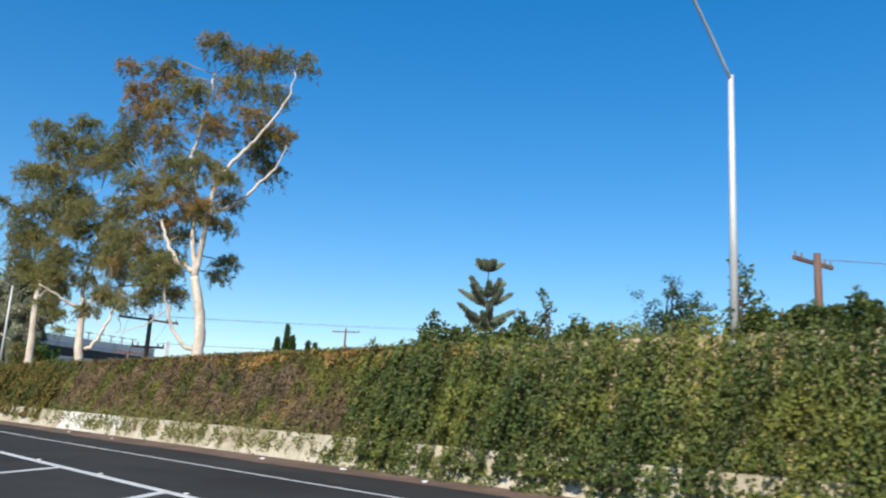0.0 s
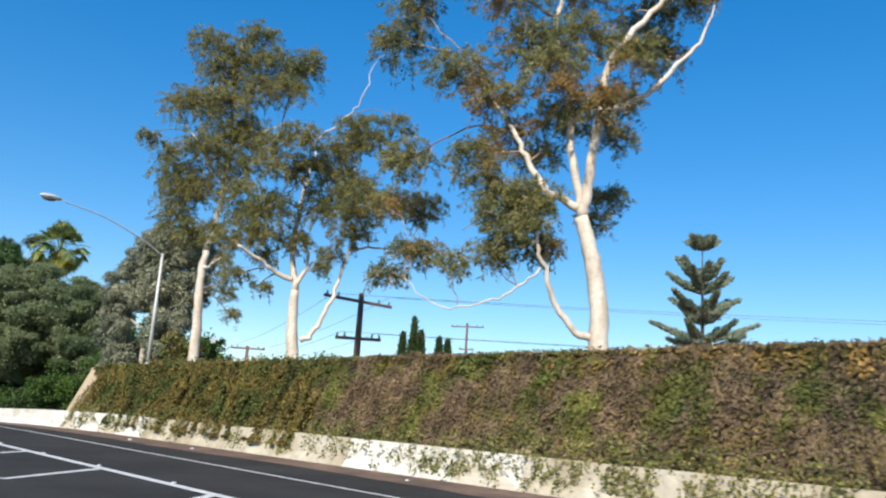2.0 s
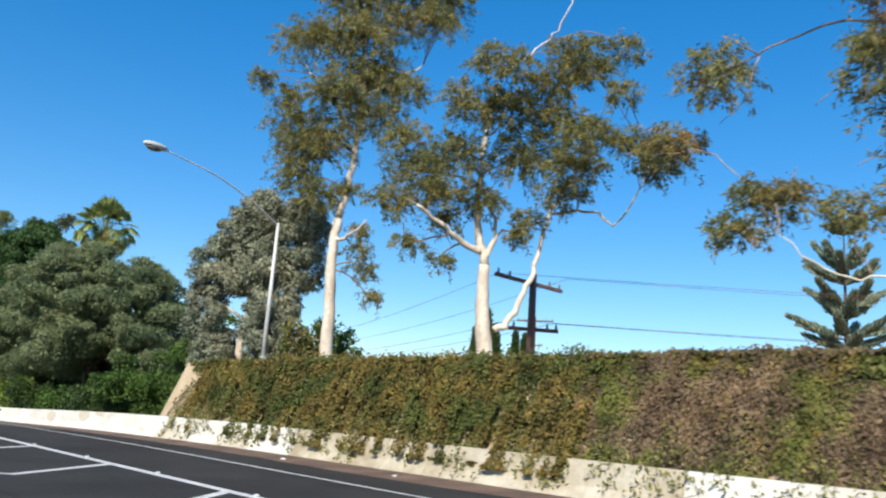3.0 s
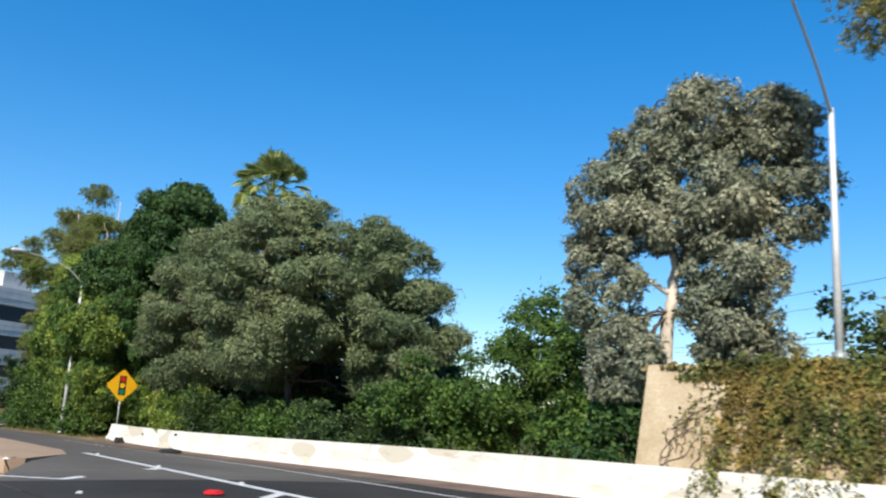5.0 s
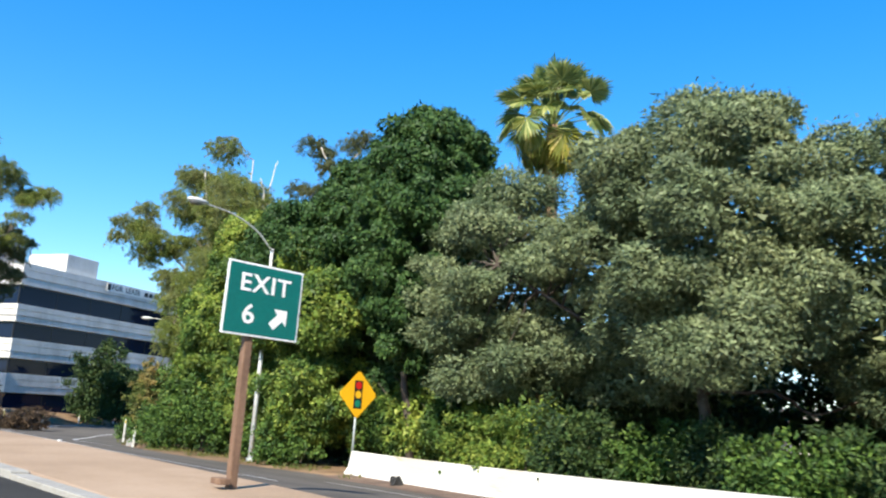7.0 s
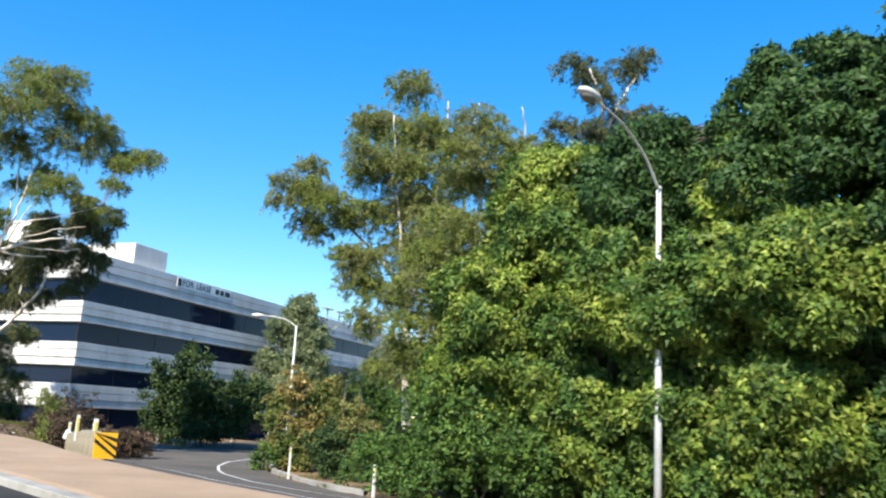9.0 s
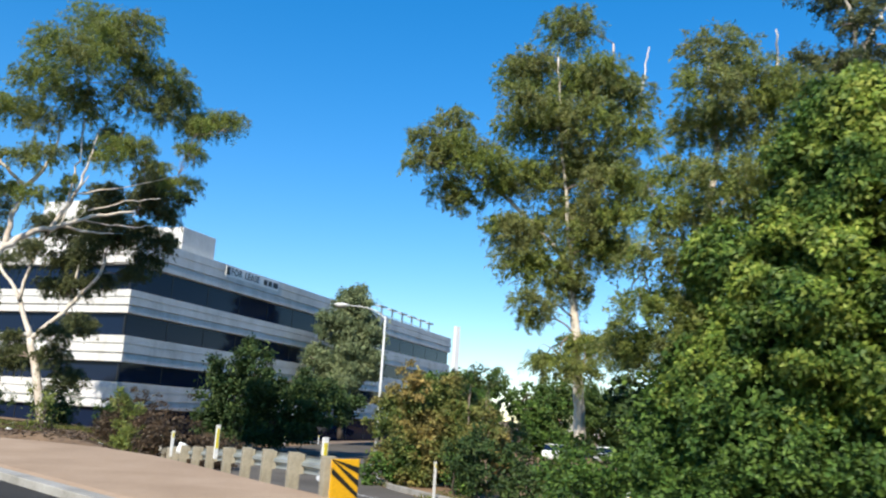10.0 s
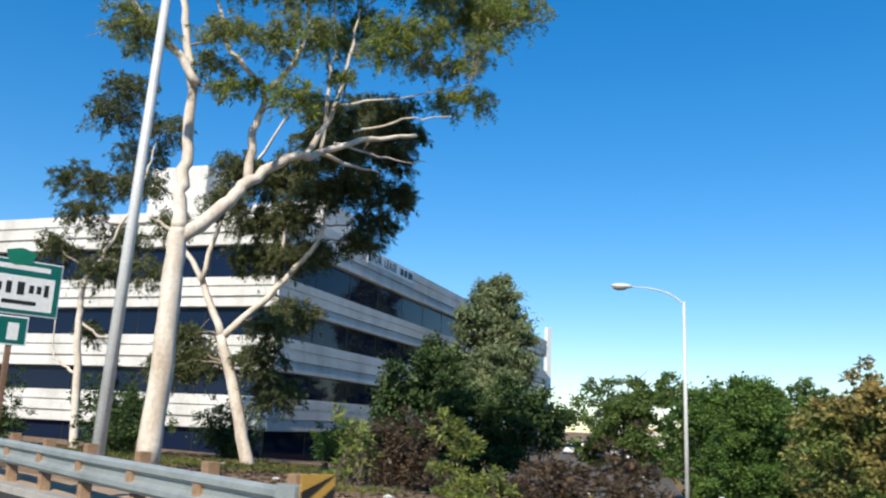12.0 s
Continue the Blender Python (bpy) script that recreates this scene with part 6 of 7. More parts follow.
def adopt_sign():
    root = thing("sponsor_sign", (4.95, 137.0, 0.1), "green sponsor sign with a white panel and small green plate", "road sign")
    bm = bmesh.new()
    box(bm, 0.1, 0.08, 1.9, 0.12, 0.12, 4.2, 0.01)
    part("post", bm, M_WOOD, root)
    bm = bmesh.new()
    box(bm, 0.05, 0, 4.3, 2.1, 0.03, 1.36, 0.01)
    panel = part("panel", bm, M_WHITESIGN, root)
    bm = bmesh.new()
    box(bm, 0.05, -0.018, 4.3, 2.04, 0.006, 1.3)
    part("green_field", bm, M_GREENSIGN, panel)
    bm = bmesh.new()
    box(bm, 0.05, -0.024, 4.16, 1.78, 0.006, 0.84)
    part("white_field", bm, M_WHITESIGN, panel)
    bm = bmesh.new()
    for i, (x, w, h) in enumerate(((-0.55, 0.16, 0.3), (-0.35, 0.16, 0.2), (-0.13, 0.18, 0.3), (0.15, 0.24, 0.32), (0.4, 0.16, 0.2), (0.58, 0.16, 0.2), (0.76, 0.16, 0.3))):
        box(bm, x, -0.029, 4.27, w * 0.7, 0.004, h)
    box(bm, 0.15, -0.029, 3.92, 0.8, 0.004, 0.1)
    part("dark_bars", bm, M_BLACKSIGN, panel)
    bm = bmesh.new()
    box(bm, 0.05, -0.024, 4.79, 1.5, 0.006, 0.12)
    part("white_bars", bm, M_WHITESIGN, panel)
    bm = bmesh.new()
    prism(bm, [(-0.05, 4.82), (0.32, 4.9), (0.42, 5.18), (0.05, 5.28), (-0.3, 5.18), (-0.22, 4.9)], -0.03, -0.005)
    part("crest", bm, M_SIGNGREEN, panel)
    bm = bmesh.new()
    box(bm, 0.1, 0, 3.22, 0.72, 0.02, 0.72, 0.01)
    small = part("small_plate", bm, M_WHITESIGN, root)
    bm = bmesh.new()
    box(bm, 0.1, -0.013, 3.22, 0.64, 0.006, 0.64)
    part("green_field", bm, M_GREENSIGN, small)
    bm = bmesh.new()
    box(bm, 0.12, -0.018, 3.2, 0.26, 0.004, 0.42, 0.001)
    part("pale_shape", bm, M_WHITESIGN, small)


adopt_sign()

# ---- guardrails ----
WBEAM = [(-0.04, -0.155), (0.0, -0.12), (0.0, -0.07), (-0.08, -0.03), (-0.08, 0.03), (0.0, 0.07), (0.0, 0.12), (-0.04, 0.155)]


def beam(name, line, out, parent, material, height, tall=1.0):
    """A pressed steel W beam along a line; out is the side it bulges to."""
    verts, faces = [], []
    w = len(WBEAM)
    for i, p in enumerate(line):
        a, b = line[max(i - 1, 0)], line[min(i + 1, len(line) - 1)]
        d = Vector((b[0] - a[0], b[1] - a[1], 0)).normalized()
        s = Vector((d.y, -d.x, 0)) * out
        for o, z in WBEAM:
            for t in (0.0, 0.006):
                q = Vector(p) + s * (o + t)
                verts.append((q.x, q.y, p[2] + height + z * tall))
    for i in range(len(line) - 1):
        for k in range(w - 1):
            a, b = i * 2 * w + 2 * k, (i + 1) * 2 * w + 2 * k
            faces += [(a, a + 2, b + 2, b), (a + 1, b + 1, b + 3, a + 3)]
    return put_mesh(name, verts, faces, material, parent)


def guardrail(line, out, label, post_mat, block_mat, spacing, post, height=0.62, top=0.82, beam_mat=None, tall=1.0):
    root = tagged(new("guardrail"), label, "guardrail", "guardrails")
    beam("rail_beam", line, out, root, beam_mat or M_STEEL, height, tall)
    total, marks = 0.0, []
    for a, b in zip(line, line[1:]):
        a, b = Vector(a), Vector(b)
        n = (b - a).length
        s = (-total) % spacing
        while s < n:
            marks.append((a.lerp(b, s / n), (b - a).normalized()))
            s += spacing
        total += n
    rng = np.random.default_rng(9)
    for p, d in marks:
        side = Vector((d.y, -d.x, 0)) * out
        turn = Matrix.Rotation(math.atan2(d.y, d.x), 4, "Z")
        bm = bmesh.new()
        q = p - side * (0.1 + post / 2)
        box(bm, 0, 0, 0, post, post, top + 0.5 + rng.uniform(-0.03, 0.03), 0.012)
        ob = part("post", bm, post_mat, root)
        ob.matrix_basis = Matrix.Translation((q.x, q.y, p.z + (top - 0.5) / 2)) @ turn @ Matrix.Rotation(rng.uniform(-0.03, 0.03), 4, "X")
        bm = bmesh.new()
        q = p - side * 0.08
        box(bm, 0, 0, 0, post, 0.12, 0.36, 0.01)
        ob = part("block", bm, block_mat, root)
        ob.matrix_basis = Matrix.Translation((q.x, q.y, p.z + height)) @ turn
    return root


main_line = [(3.62, 122.9, 0.0), (3.66, 128, 0.05), (3.9, 134, 0.1), (4.3, 140, 0.1), (4.6, 150, 0.1), (4.7, 170, 0.1), (4.7, 200, 0.1)]
guardrail(main_line, -1, "galvanized guardrail on brown wooden posts", M_BLOCKWOOD, M_BLOCKWOOD, 1.9, 0.17, 0.6, 0.93, tall=1.35)
bm = bmesh.new()
box(bm, 3.62, 122.75, 0.42, 0.16, 0.34, 0.85, 0.01)
tagged(part("guardrail_terminal", bm, M_STEEL, None, "grey steel end terminal of the guardrail"), category="guardrail")
ramp_rail = [(x - 0.35, y, road_z(x, y)) for x, y in ((7.75, 106.8), (8.6, 109.5), (9.8, 113), (11.9, 119.8), (14.9, 127.6), (18.6, 135.6), (22.6, 142.4))]
guardrail(ramp_rail, 1, "old guardrail on weathered grey posts along the ramp", M_RAILWOOD, M_RAILWOOD, 1.9, 0.2, beam_mat=M_STEEL)


# ---- markers and poles ----
def marker(x, y, z, h, label, tall=False):
    root = thing("delineator", (x, y, z), label, "road marker", "delineators")
    bm = bmesh.new()
    box(bm, 0, 0, h / 2 - 0.05, 0.11, 0.035, h + 0.1, 0.008)
    part("blade", bm, M_MARKER, root)
    bm = bmesh.new()
    box(bm, 0, -0.02, h - (0.34 if tall else 0.14), 0.07, 0.006, 0.5 if tall else 0.16)
    part("reflector", bm, M_MARKYEL, root)


marker(20.3, 117.8, road_z(20.3, 117.8) + 0.12, 1.25, "white flexible post on the planted corner")
marker(16.2, 107.0, road_z(16.2, 107) + 0.02, 1.0, "white flexible post beside the ramp")
for i, (f, tall) in enumerate(((0.0, True), (0.24, True), (0.45, False), (0.56, False), (0.9, True))):
    y = 107 + 34 * f
    x = along([(p[0], p[1]) for p in ramp_rail], y)
    marker(x - 0.25, y, road_z(x, y) + 0.55, 0.55 if i == 0 else 0.75, "white flexible marker with yellow reflector on the ramp rail" if tall else "white flexible marker on the ramp rail", tall)
for x, y in ((25, 146.5), (29.5, 150.2), (34, 153), (40, 156.8), (47, 161.5)):
    marker(x, y, road_z(x, y), 0.85, "white flexible post along the far kerb")


def utility_pole(place, height, arms, turn, label, width=2.6):
    root = thing("utility_pole", place, label, "utility pole", "utility poles", turn)
    tube("pole", [(0, 0, -0.3), (0, 0, height)], 0.16, 0.12, M_CREOSOTE, root, 9)
    for z, w, *yaw in arms:
        bm = bmesh.new()
        box(bm, 0, 0.14, z, w, 0.1, 0.13, 0.01)
        arm = part("crossarm", bm, M_CREOSOTE, root)
        for k in (-0.46, -0.3, 0.3, 0.46):
            bm = bmesh.new()
            bmesh.ops.create_cone(bm, cap_ends=True, segments=8, radius1=0.05, radius2=0.03, depth=0.18, matrix=Matrix.Translation((w * k, 0.14, z + 0.15)))
            part("insulator", bm, M_LENS, arm)
        if yaw:
            arm.matrix_basis = Matrix.Rotation(radians(yaw[0]), 4, "Z")
    return root


utility_pole((22.2, 47.9, 2.9), 3.75, [(3.4, 3.9, 42), (1.75, 2.0)], -40, "dark wooden utility pole with two crossarms")
utility_pole((27.4, 9.9, 2.9), 4.6, [(4.3, 2.4), (2.3, 4.2)], -8, "reddish wooden utility pole with crossarms")
utility_pole((32.7, 74.6, 1.0), 4.9, [(4.7, 2.6)], -40, "distant dark wooden utility pole")
utility_pole((62, 80, 0.5), 11.0, [(10.6, 3.6), (8.2, 1.6)], -60, "distant dark wooden utility pole")


def wire(a, b, sag, name="power_line"):
    pts = []
    for i in range(17):
        t = i / 16
        p = Vector(a).lerp(Vector(b), t)
        p.z -= sag * 4 * t * (1 - t)
        pts.append(p)
    tagged(tube(name, pts, 0.009, 0.009, M_CREOSOTE, None, 4), "thin dark overhead power line", "cable", "power lines")


for dz, dx in ((6.45, -1.3), (6.45, 1.3), (4.8, -0.8), (4.8, 0.8)):
    wire((22.2 + dx * 0.75, 47.9 - dx * 0.6, dz + 0.1), (85 + dx, -14, dz + 4.5), 1.2)
    wire((22.2 + dx * 0.75, 47.9 - dx * 0.6, dz + 0.1), (32.7 + dx, 74.6, min(dz, 5.8)), 0.3)
wire((27.4, 9.9, 7.3), (90, -60, 8.5), 1.0)
wire((27.9, 9.4, 7.3), (92, -60, 8.5), 1.0)


# ---- far trees ----
def norfolk_pine():
    rng = np.random.default_rng(71)
    root = thing("norfolk_pine", (52.6, 47.9, 2.0), "tall tiered norfolk island pine behind the wall", "tree")
    H = 12.9
    tube("trunk", [(0, 0, -0.2), (0, 0, H)], 0.24, 0.03, M_DARKBARK, root, 8)
    at, way, verts, faces = [], [], [], []
    for z, reach, lift in ((12.3, 1.2, 0.55), (12.6, 0.6, 1.2), (9.9, 1.6, 1.0), (9.1, 2.5, 0.6), (7.6, 2.8, 0.5), (6.9, 1.8, 0.8), (5.7, 3.4, 0.35), (4.9, 2.6, 0.45), (3.9, 3.8, 0.22)):
        count = 6 if z < 11 else 5
        for j in range(count):
            a = 2 * math.pi * (j + 0.37 * z) / count + rng.normal(0, 0.15)
            d = Vector((math.cos(a), math.sin(a), 0))
            r = reach * rng.uniform(0.75, 1.1)
            line = curve_points([(0, 0, z), d * r * 0.5 + Vector((0, 0, z + lift * 0.35 * r)), d * r + Vector((0, 0, z + lift * r * rng.uniform(0.85, 1.15)))], 9)
            v, f = tube_arrays(line, 0.05, 0.02, 5, len(verts))
            verts += v
            faces += f
            s = d.cross(Vector((0, 0, 1)))
            first = len(line) // 4
            for i, p in enumerate(line[first:]):
                q = i / (len(line) - first)
                width = 0.44 * (1 - 0.7 * q) * min(1.0, 0.4 + 2.4 * q)
                for o, h in rng.uniform(-1, 1, (64, 2)):
                    at.append(tuple(p + s * o * width + Vector((0, 0, (0.5 + 0.5 * h) * 1.3 * width * (1 - o * o))) + d * rng.normal(0, 0.1)))
                    way.append(tuple(d * 0.7 + s * o * 0.4 + Vector((0, 0, 0.75))))
    tagged(put_mesh("boughs", verts, faces, M_TWIG, root, "", True), kind="stuff")
    leaves("needles", np.array(at), np.array(way) + rng.normal(0, 0.22, (len(at), 3)), 0.26, 0.1, L_PINE, rng, root, slim=True)


norfolk_pine()


def cypress(place, h, r, seed):
    rng = np.random.default_rng(seed)
    root = thing("cypress_tree", place, "narrow dark green cypress spire", "tree", "cypress row")
    tube("trunk", [(0, 0, -0.3), (0, 0, h * 0.8)], 0.12, 0.03, M_DARKBARK, root, 6)
    n = 2600
    z = rng.uniform(0, 1, n) ** 1.1
    prof = r * np.minimum(1, (1 - z) * 1.9) * np.minimum(1, 0.6 + z * 3)
    a = rng.uniform(0, 2 * np.pi, n)
    rad = prof * rng.uniform(0.75, 1.1, n)
    at = np.stack([np.cos(a) * rad, np.sin(a) * rad, z * h], 1)
    way = np.stack([np.cos(a) * 0.4, np.sin(a) * 0.4, np.ones(n)], 1) + rng.normal(0, 0.25, (n, 3))
    leaves("foliage", at, way, 0.5, 0.16, L_HEDGE, rng, root)


for i, (u, h) in enumerate(((-2.1, 7.5), (-1.1, 9.0), (-0.4, 7.8), (1.3, 7.3), (2.1, 7.1))):
    cypress((51.7 + u * 0.72, 75.3 - u * 0.69, 1.2), h, 0.55, 90 + i)


def palm():
    rng = np.random.default_rng(77)
    root = thing("fan_palm", (22.4, 87.4, -0.4), "fan palm with green fronds and a hanging dry skirt", "palm tree")
    H = 12.9
    tube("trunk", curve_points([(0, 0, -0.3), (0.1, 0, H * 0.5), (0, 0, H)], 6), 0.3, 0.22, M_PALMTRUNK, root, 12)

    def frond(mat, tag, pitch, turn, stalk, size, droop):
        """A stalk and a cupped fan of folded blades with hanging tips."""
        verts, faces = [], []
        v, f = tube_arrays(curve_points([(0, 0, 0), (stalk * 0.5, 0, 0.06), (stalk, 0, 0)], 3), 0.03, 0.018, 5)
        verts += v
        faces += f
        n = 26
        tip = min(1.25, max(0.1, 1.15 - 0.85 * pitch)) + rng.normal(0, 0.12)
        for i in range(n):
            a = radians(-112 + 224 * i / (n - 1))
            ln = size * (0.75 + 0.25 * math.cos(a * 0.7)) * rng.uniform(0.88, 1.05)
            d = Vector((math.cos(a) * math.cos(tip), math.sin(a), -math.cos(a) * math.sin(tip)))
            s = Vector((-math.sin(a), math.cos(a), 0))
            base = Vector((stalk, 0, 0))
            w = ln * 0.075
            fold = 0.035 if i % 2 else -0.035
            o = len(verts)
            mid, end = base + d * ln * 0.6, base + d * ln * rng.uniform(0.92, 1.05) + Vector((0, 0, -droop * ln))
            verts += [base, mid + s * w + Vector((0, 0, fold)), mid - s * w - Vector((0, 0, fold)), mid.lerp(end, 0.6) + s * w * 0.45 + Vector((0, 0, 0.25 * droop * ln)), mid.lerp(end, 0.6) - s * w * 0.45 + Vector((0, 0, 0.25 * droop * ln)), end]
            faces += [(o, o + 1, o + 2), (o + 1, o + 3, o + 4, o + 2), (o + 3, o + 5, o + 4)]
        ob = put_mesh(tag, verts, faces, mat, root)
        ob.matrix_basis = Matrix.Translation((0, 0, H - 0.1)) @ Matrix.Rotation(turn, 4, "Z") @ Matrix.Rotation(-pitch, 4, "Y") @ Matrix.Rotation(rng.normal(0, 0.25), 4, "X")

    for i in range(40):
        frond(L_PALM, "frond", radians(88 - 98 * (i / 39) ** 1.35), i * 2.4 + rng.normal(0, 0.15), rng.uniform(1.45, 1.95), rng.uniform(0.8, 1.0), rng.uniform(0.05, 0.22))
    for i in range(14):
        frond(L_PALMYELLOW, "frond", radians(-12 - 44 * (i / 13)), i * 2.4 + 0.9, rng.uniform(1.2, 1.6), rng.uniform(0.85, 1.05), rng.uniform(0.25, 0.5))
    for i in range(12):
        frond(L_PALMDRY, "dry_frond", radians(-58 - 26 * (i / 11)), i * 2.4 + 0.5, rng.uniform(0.8, 1.1), rng.uniform(0.9, 1.1), 0.4)


palm()

rng = np.random.default_rng(55)
FAR = [(58, 152, 3.8, 7.2), (63, 150, 3.8, 7.4), (68, 147, 3.8, 7.6), (74, 145, 4.0, 7.4), (80, 142, 4.2, 7.2), (86, 139, 4.2, 6.8), (92, 136, 4.2, 6.4), (100, 134, 4.6, 6.6), (140, 208, 4.5, 10),  (60, 112, 3.5, 5.0), (75, 112, 4.0, 6.0), (95, 118, 4.5, 7.0), (120, 125, 5.0, 8.0)]
for i, (x, y, r, h) in enumerate(FAR):
    crown = [(rng.uniform(-1, 1) * r, h * q * rng.uniform(0.8, 1), r * rng.uniform(0.36, 0.52), rng.uniform(-0.4, 0.4) * r) for q in (0.12, 0.18, 0.25, 0.3, 0.38, 0.45, 0.52, 0.6, 0.66, 0.72, 0.78, 0.84, 0.9, 0.92)]
    tree("street_tree", "rounded dark green tree along the far street", (x, y, -1.7), [(0.25, 0.12, [(0, -0.2), (0.1, h * 0.4), (0, h * 0.7)])], crown, L_SHRUB if i % 3 == 1 else L_FAR, M_DARKBARK, 120 + i, r * 0.8, 420, (0.28, 0.2), 0.2, 0.7, twig=0.03, slim=True, lump=0.8, group="far street trees")
for i in range(14):
    x, y = 150 + 14 * i, 175 - 6 * i + rng.uniform(-8, 8)
    h = rng.uniform(8, 13)
    crown = [(rng.uniform(-1, 1) * 5, h * q, rng.uniform(2, 3)) for q in (0.3, 0.4, 0.55, 0.7, 0.85)]
    tree("distant_tree", "dark distant tree near the horizon", (x, y, -1.5), [(0.3, 0.15, [(0, -0.2), (0, h * 0.6)])], crown, L_FAR, M_DARKBARK, 150 + i, 4, 60, (0.9, 0.6), 0.2, 1.0, twig=0.05, group="distant trees")


# ---- the street beyond the ramp ----
def parked_car(place, turn, paint, label):
    root = thing("parked_car", place, label, "car", "street cars", turn)
    bm = bmesh.new()
    prism(bm, [(-2.2, 0.3), (2.2, 0.3), (2.25, 0.75), (1.3, 0.95), (-1.9, 0.98), (-2.25, 0.8)], -0.85, 0.85)
    bmesh.ops.bevel(bm, geom=list(bm.edges), offset=0.08, segments=2, affect="EDGES")
    part("body", bm, paint, root, smooth=False)
    bm = bmesh.new()
    prism(bm, [(-1.7, 0.95), (1.1, 0.95), (0.4, 1.42), (-1.2, 1.45)], -0.74, 0.74)
    bmesh.ops.bevel(bm, geom=list(bm.edges), offset=0.06, segments=2, affect="EDGES")
    part("cabin", bm, M_GLASS, root)
    bm = bmesh.new()
    box(bm, -0.42, 0, 1.45, 1.5, 1.36, 0.05, 0.02)
    part("roof", bm, paint, root)
    for x in (-1.35, 1.35):
        for y in (-0.8, 0.8):
            bm = bmesh.new()
            bmesh.ops.create_cone(bm, cap_ends=True, segments=18, radius1=0.32, radius2=0.32, depth=0.2, matrix=Matrix.Translation((x, y, 0.32)) @ Matrix.Rotation(radians(90), 4, "X"))
            wheel = part("wheel", bm, M_RUBBER, root)
            bm = bmesh.new()
            bmesh.ops.create_cone(bm, cap_ends=True, segments=14, radius1=0.18, radius2=0.18, depth=0.22, matrix=Matrix.Translation((x, y, 0.32)) @ Matrix.Rotation(radians(90), 4, "X"))
            part("rim", bm, M_STEEL, wheel)
    return root


P_WHITE, P_DARK, P_SILVER = plain("white_car_paint", (0.8, 0.8, 0.8), 0.25, vary=0.02), plain("dark_car_paint", (0.03, 0.032, 0.036), 0.25), plain("silver_car_paint", (0.5, 0.52, 0.54), 0.3, 0.3, vary=0.03)
STREET_FROM, STREET_WAY = Vector((70, 165, -1.75)), Vector((0.79, 0.61, 0)).normalized()
STREET_SIDE = Vector((STREET_WAY.y, -STREET_WAY.x, 0))
for i, (s, o, paint, text) in enumerate(((8, 1.0, P_DARK, "dark saloon car on the street"), (10, 4.2, P_WHITE, "white saloon car on the street"), (30, 3.8, P_SILVER, "silver car on the street"), (36, -1.5, P_WHITE, "white car on the street"), (52, 2.0, P_WHITE, "white car on the street"), (70, 0.5, P_DARK, "dark car on the street"), (90, 3, P_WHITE, "white car on the street"))):
    p = STREET_FROM + STREET_WAY * s + STREET_SIDE * o
    parked_car(p, math.degrees(math.atan2(STREET_WAY.y, STREET_WAY.x)), paint, text)

for x, y, turn, paint, text in ((57.6, 141.2, 30, P_WHITE, "white car parked beyond the corner bushes"), (61.5, 138.6, 30, P_SILVER, "silver car parked beyond the corner bushes")):
    parked_car((x, y, land_z(x, y)), turn, paint, text)


def street_building(place, turn, w, dep, h, wall, roofm, label):
    root = thing("street_building", place, label, "building", "far buildings", turn)
    bm = bmesh.new()
    box(bm, 0, 0, h / 2, w, dep, h)
    part("walls", bm, wall, root)
    bm = bmesh.new()
    box(bm, 0, 0, h + 0.15, w + 0.6, dep + 0.6, 0.3, 0.05)
    part("roof", bm, roofm, root)
    for i in range(int(w // 3)):
        bm = bmesh.new()
        box(bm, -w / 2 + 1.6 + 3 * i, -dep / 2 - 0.02, h * 0.5, 1.6, 0.06, h * 0.35)
        part("window", bm, M_GLASS, root)
    bm = bmesh.new()
    box(bm, 0, -dep / 2 - 0.5, h * 0.82, w, 1.1, 0.25, 0.03)
    part("awning", bm, roofm, root)


street_building((176, 262, -1.8), 40, 22, 12, 5.0, M_STREETBLDG, M_KERB, "pale low shop building along the far street")
street_building((190, 232, -1.8), 130, 18, 12, 4.2, M_STREETBLDG, M_ROOFTILE, "pale shop building with a red tile roof")
street_building((98, 92, -0.5), -60, 14, 10, 4.0, M_STREETBLDG, M_ROOFTILE, "pale house with a red tile roof behind the trees")
street_building((56, 88, -0.5), -50, 12, 9, 3.2, M_STREETBLDG, M_STREETBLDG, "pale low building seen behind the hedge")

pylon = thing("pylon_sign", (91.2, 187.4, -1.8), "tall slim white pylon sign beside the office block", "sign")
bm = bmesh.new()
box(bm, 0, 0, 13.2, 1.0, 0.5, 8.8, 0.04)
part("panel", bm, M_WHITESIGN, pylon)
tube("post", [(0, 0, -0.3), (0, 0, 9)], 0.18, 0.18, M_POLE, pylon, 10)
bm = bmesh.new()
box(bm, -1.2, 0, 5.2, 1.6, 0.35, 2.6, 0.04)
part("side_panel", bm, plain("blue_sheeting", (0.03, 0.12, 0.5), 0.4), pylon)

for i in range(5):
    p = STREET_FROM + STREET_WAY * (14 + 26 * i) - STREET_SIDE * 5.5
    utility_pole(tuple(p), 8.5, [(8.0, 2.2)], 40, "slim pole along the far street")
for i in range(3):
    p = STREET_FROM + STREET_WAY * (26 + 34 * i) + STREET_SIDE * 8
    street_lamp(tuple(p), 8.0, 2.2, 0.7, -20, "far street lamp on the side street", 0.1)
signal = thing("traffic_signal", tuple(STREET_FROM + STREET_WAY * 34 + STREET_SIDE * 7.0), "dark traffic signal on a mast arm", "traffic light")
tube("mast", curve_points([(0, 0, -0.2), (0, 0, 5.6), (-2.5, 1.2, 6.2), (-5, 2.4, 6.3)], 6), 0.12, 0.07, M_STEEL, signal, 8)
bm = bmesh.new()
box(bm, -4.6, 2.2, 5.8, 0.45, 0.4, 1.1, 0.04)
part("signal_head", bm, M_BLACKSIGN, signal)


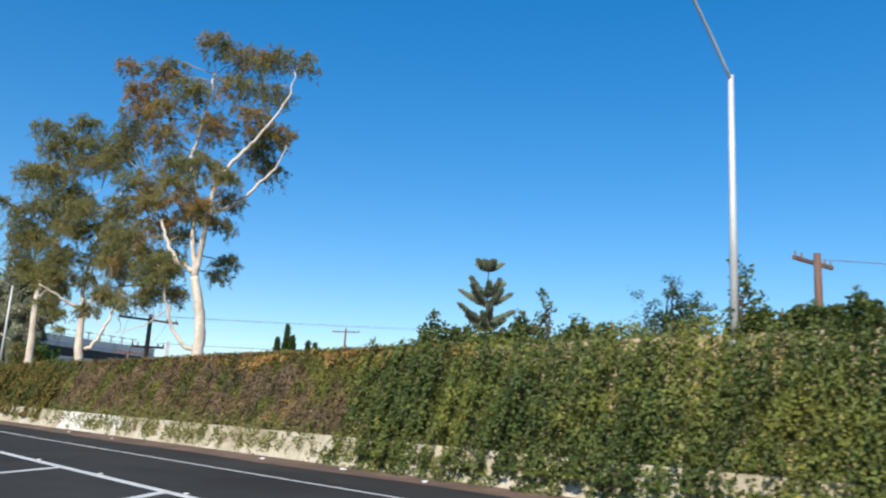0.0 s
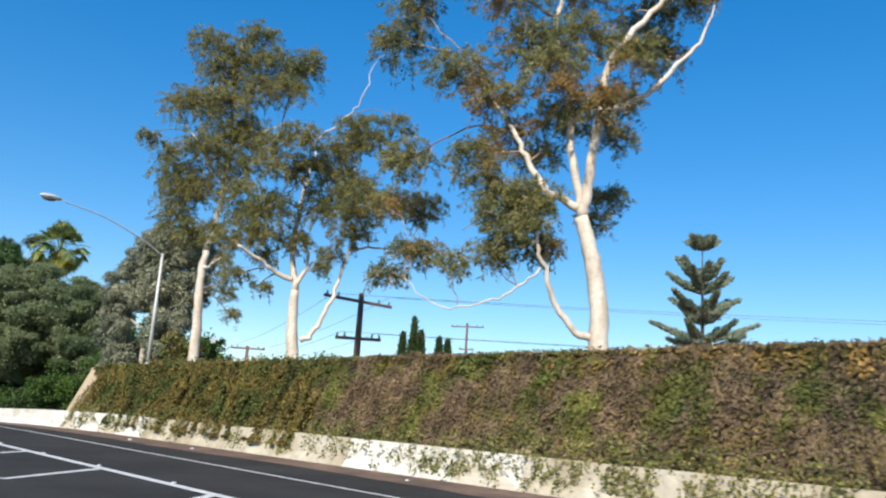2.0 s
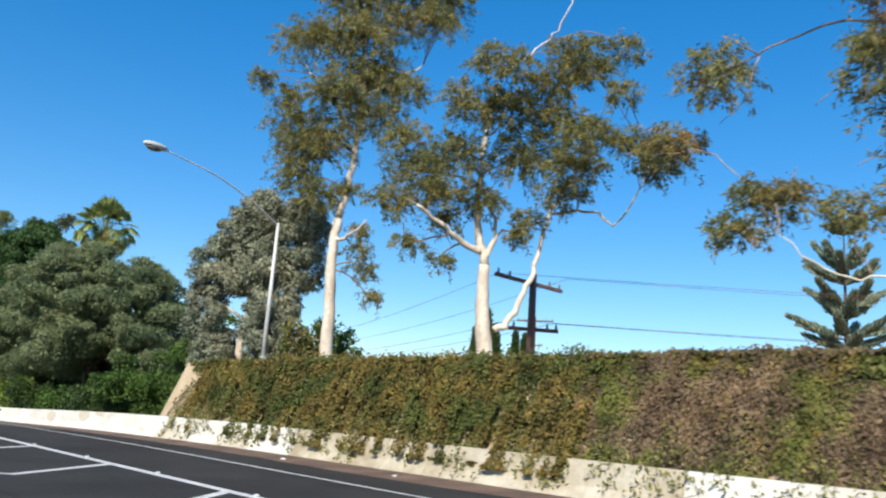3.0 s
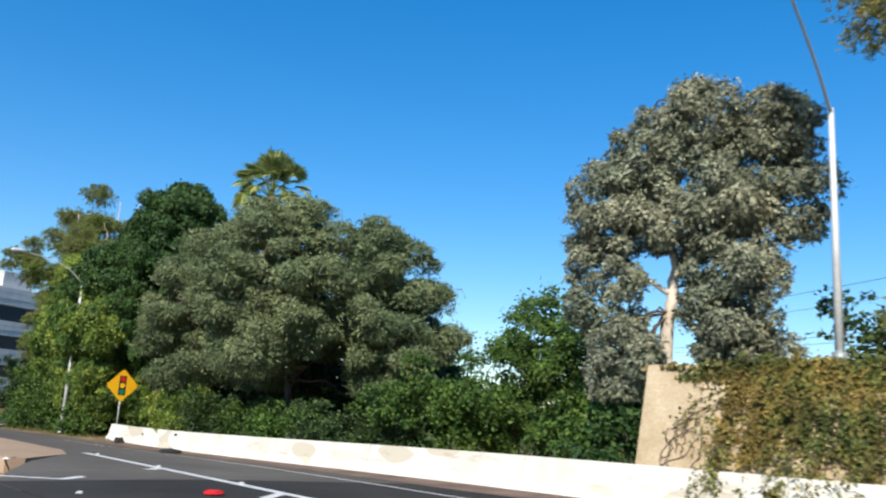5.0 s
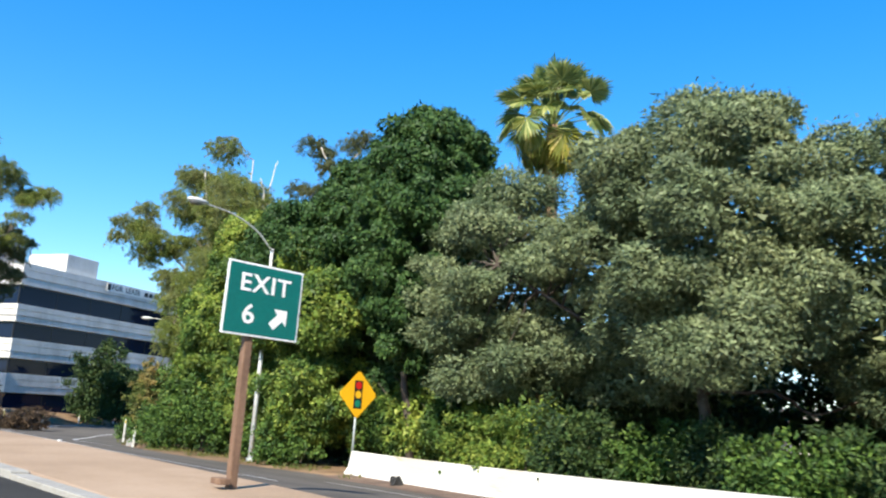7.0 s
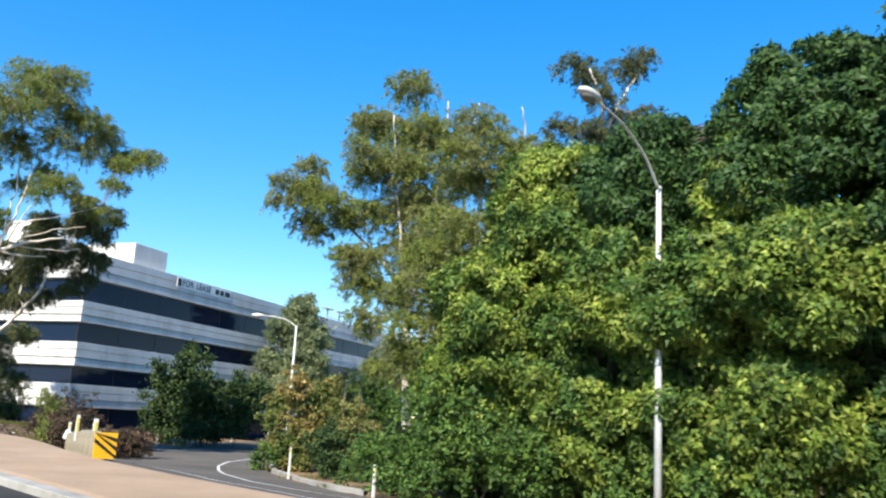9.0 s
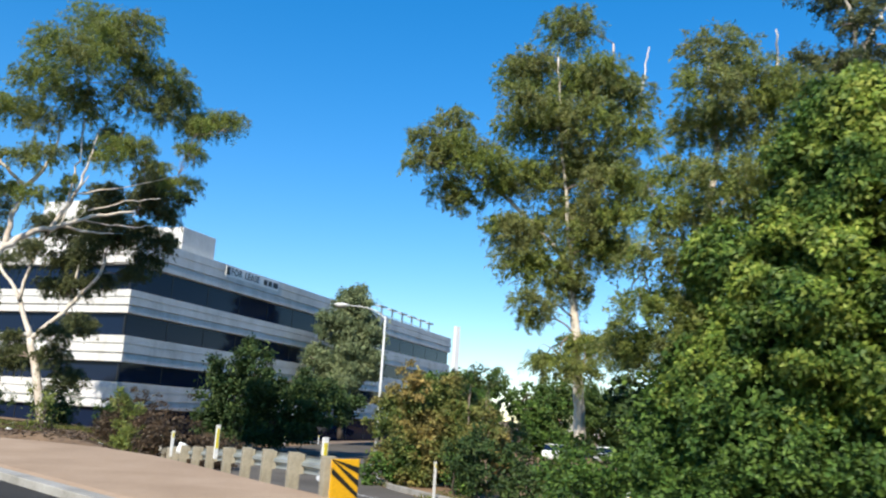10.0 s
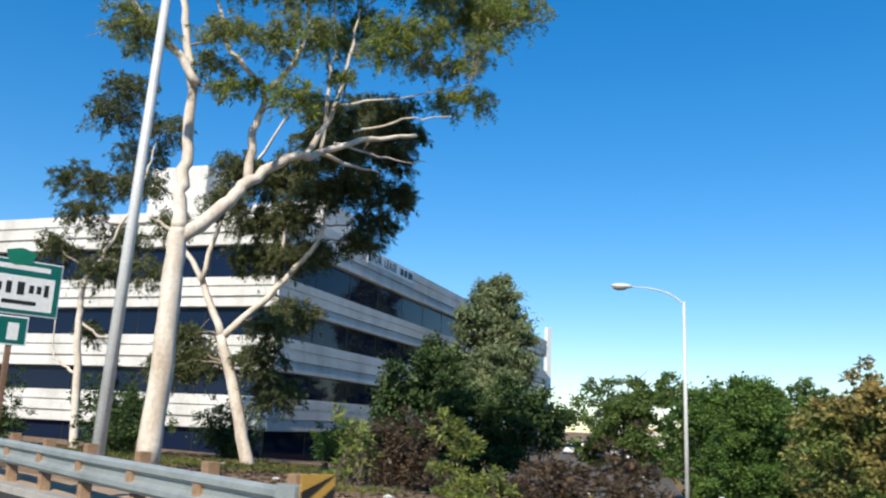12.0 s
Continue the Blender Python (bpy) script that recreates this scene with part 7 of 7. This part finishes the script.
# ---- small things on the ground ----
def litter(name, label, place, size, material, seed, category="litter"):
    """A crumpled scrap."""
    rng = np.random.default_rng(seed)
    bm = bmesh.new()
    bmesh.ops.create_icosphere(bm, subdivisions=2, radius=1.0)
    for v in bm.verts:
        v.co *= rng.uniform(0.55, 1.1)
        v.co = Vector((v.co.x * size[0], v.co.y * size[1], max(-0.2, v.co.z) * size[2]))
    ob = part(name, bm, material, None, label)
    ob.location = place
    return tagged(ob, category=category, group="litter")


litter("black_scrap", "black strip of torn tyre on the ramp", (13.9, 78.3, road_z(13.9, 78.3) + 0.05), (0.5, 0.28, 0.16), M_RUBBER, 1)
# black lump that stands in for the triangular shadow on the barrier
litter("black_scrap", "black lump in place of the dark shadow at the barrier foot", (15.9, 87.6, road_z(15.9, 87.6) + 0.05), (0.3, 0.16, 0.3), M_RUBBER, 2)
litter("red_rag", "red rag lying on the painted gore", (6.5, 61.5, 0.03), (0.2, 0.13, 0.07), M_RED, 3)
for i, (x, y, r) in enumerate(((12.9, 48.6, 0.07), (13.0, 44.2, 0.06), (13.2, 20, 0.07), (13.3, 16.4, 0.09), (13.1, 13.2, 0.08), (5.4, 68.2, 0.06), (4.6, 62, 0.05), (6.4, 77, 0.06), (8.4, 126.6, 0.08), (12.4, 139, 0.09), (9, 131, 0.07), (26.4, 127.5, 0.09), (10.8, 124.6, 0.07), (7.0, 90.4, 0.05), (13.05, 34, 0.06), (12.9, 29.5, 0.05))):
    z = land_z(x, y) if y > 120 else (0.16 if 4 < x < 7.7 and y > 70 else road_z(x, y))
    litter("paper_scrap", "scrap of pale litter on the ground", (x, y, z + 0.02), (r * 1.4, r, r * 0.7), M_WHITESIGN, 10 + i)
bag = litter("plastic_bag", "white plastic bag caught on the ramp rail", (11.25, 119.6, 0.02), (0.2, 0.12, 0.32), M_MARKER, 44)

# raised reflective dots along the gore line
for i in range(22):
    y = -6 + 3.65 * i
    bm = bmesh.new()
    bmesh.ops.create_cone(bm, cap_ends=True, segments=10, radius1=0.055, radius2=0.035, depth=0.02)
    ob = part("road_stud", bm, M_PAINT, None, "small white raised road stud by the gore line")
    ob.location = (gore_x(y) + 0.2, y, road_z(gore_x(y), y) + 0.012)
    tagged(ob, category="road stud", group="road studs")


# ---- grass and leaf litter ----
def tufts(name, label, spots, count, length, leaf, seed):
    rng = np.random.default_rng(seed)
    at = []
    for x, y, r in spots:
        n = int(count * r * r)
        a, q = rng.uniform(0, 2 * np.pi, n), np.sqrt(rng.uniform(0, 1, n)) * r
        px, py = x + np.cos(a) * q * 1.6, y + np.sin(a) * q
        at += [(u, v, land_z(u, v) - 0.01) for u, v in zip(px, py)]
    at = np.array(at)
    way = rng.normal(0, 0.35, at.shape) + [0, 0, 1]
    v, f = leaf_arrays(at, way, length, length * 0.14, rng, 0.5)
    return tagged(put_mesh(name, v.tolist(), f.tolist(), leaf), label, "grass", kind="stuff")


tufts("grass", "thin patches of green and dry grass on the knoll", [(11.5, 136, 1.8), (9.5, 137.5, 1.5), (13.5, 136.5, 1.4), (12.8, 127.0, 0.9), (8.5, 128, 0.9), (10, 141, 2.0), (16, 141.5, 1.6), (6.5, 133, 0.8)], 420, 0.16, L_GRASS, 7)
tufts("dry_weeds", "dry weeds along the edge of the ramp", [(16.6, 93.5, 0.7), (16.2, 96, 0.6), (16.4, 100, 0.7), (16.8, 104, 0.8), (18.6, 111.5, 0.8), (21.6, 118.4, 0.9), (24.8, 124.6, 0.9), (27.4, 128.4, 1.0), (16.3, 90, 0.4)], 300, 0.2, L_GRASS, 8)


def leaf_litter():
    rng = np.random.default_rng(19)
    n = 9000
    y = rng.uniform(121, 150, n)
    x = rng.uniform(4.9, 19, n)
    keep = np.array([not on_road(a, b) for a, b in zip(x, y)])
    at = np.array([(a, b, land_z(a, b) + 0.015) for a, b in zip(x[keep], y[keep])])
    way = rng.normal(size=at.shape) * [1, 1, 0.12]
    v, f = leaf_arrays(at, way, 0.16, 0.05, rng, 0.1)
    tagged(put_mesh("leaf_litter", v.tolist(), f.tolist(), L_DEADSHRUB), "fallen brown leaves and bark over the dirt", "leaf litter", kind="stuff")


leaf_litter()
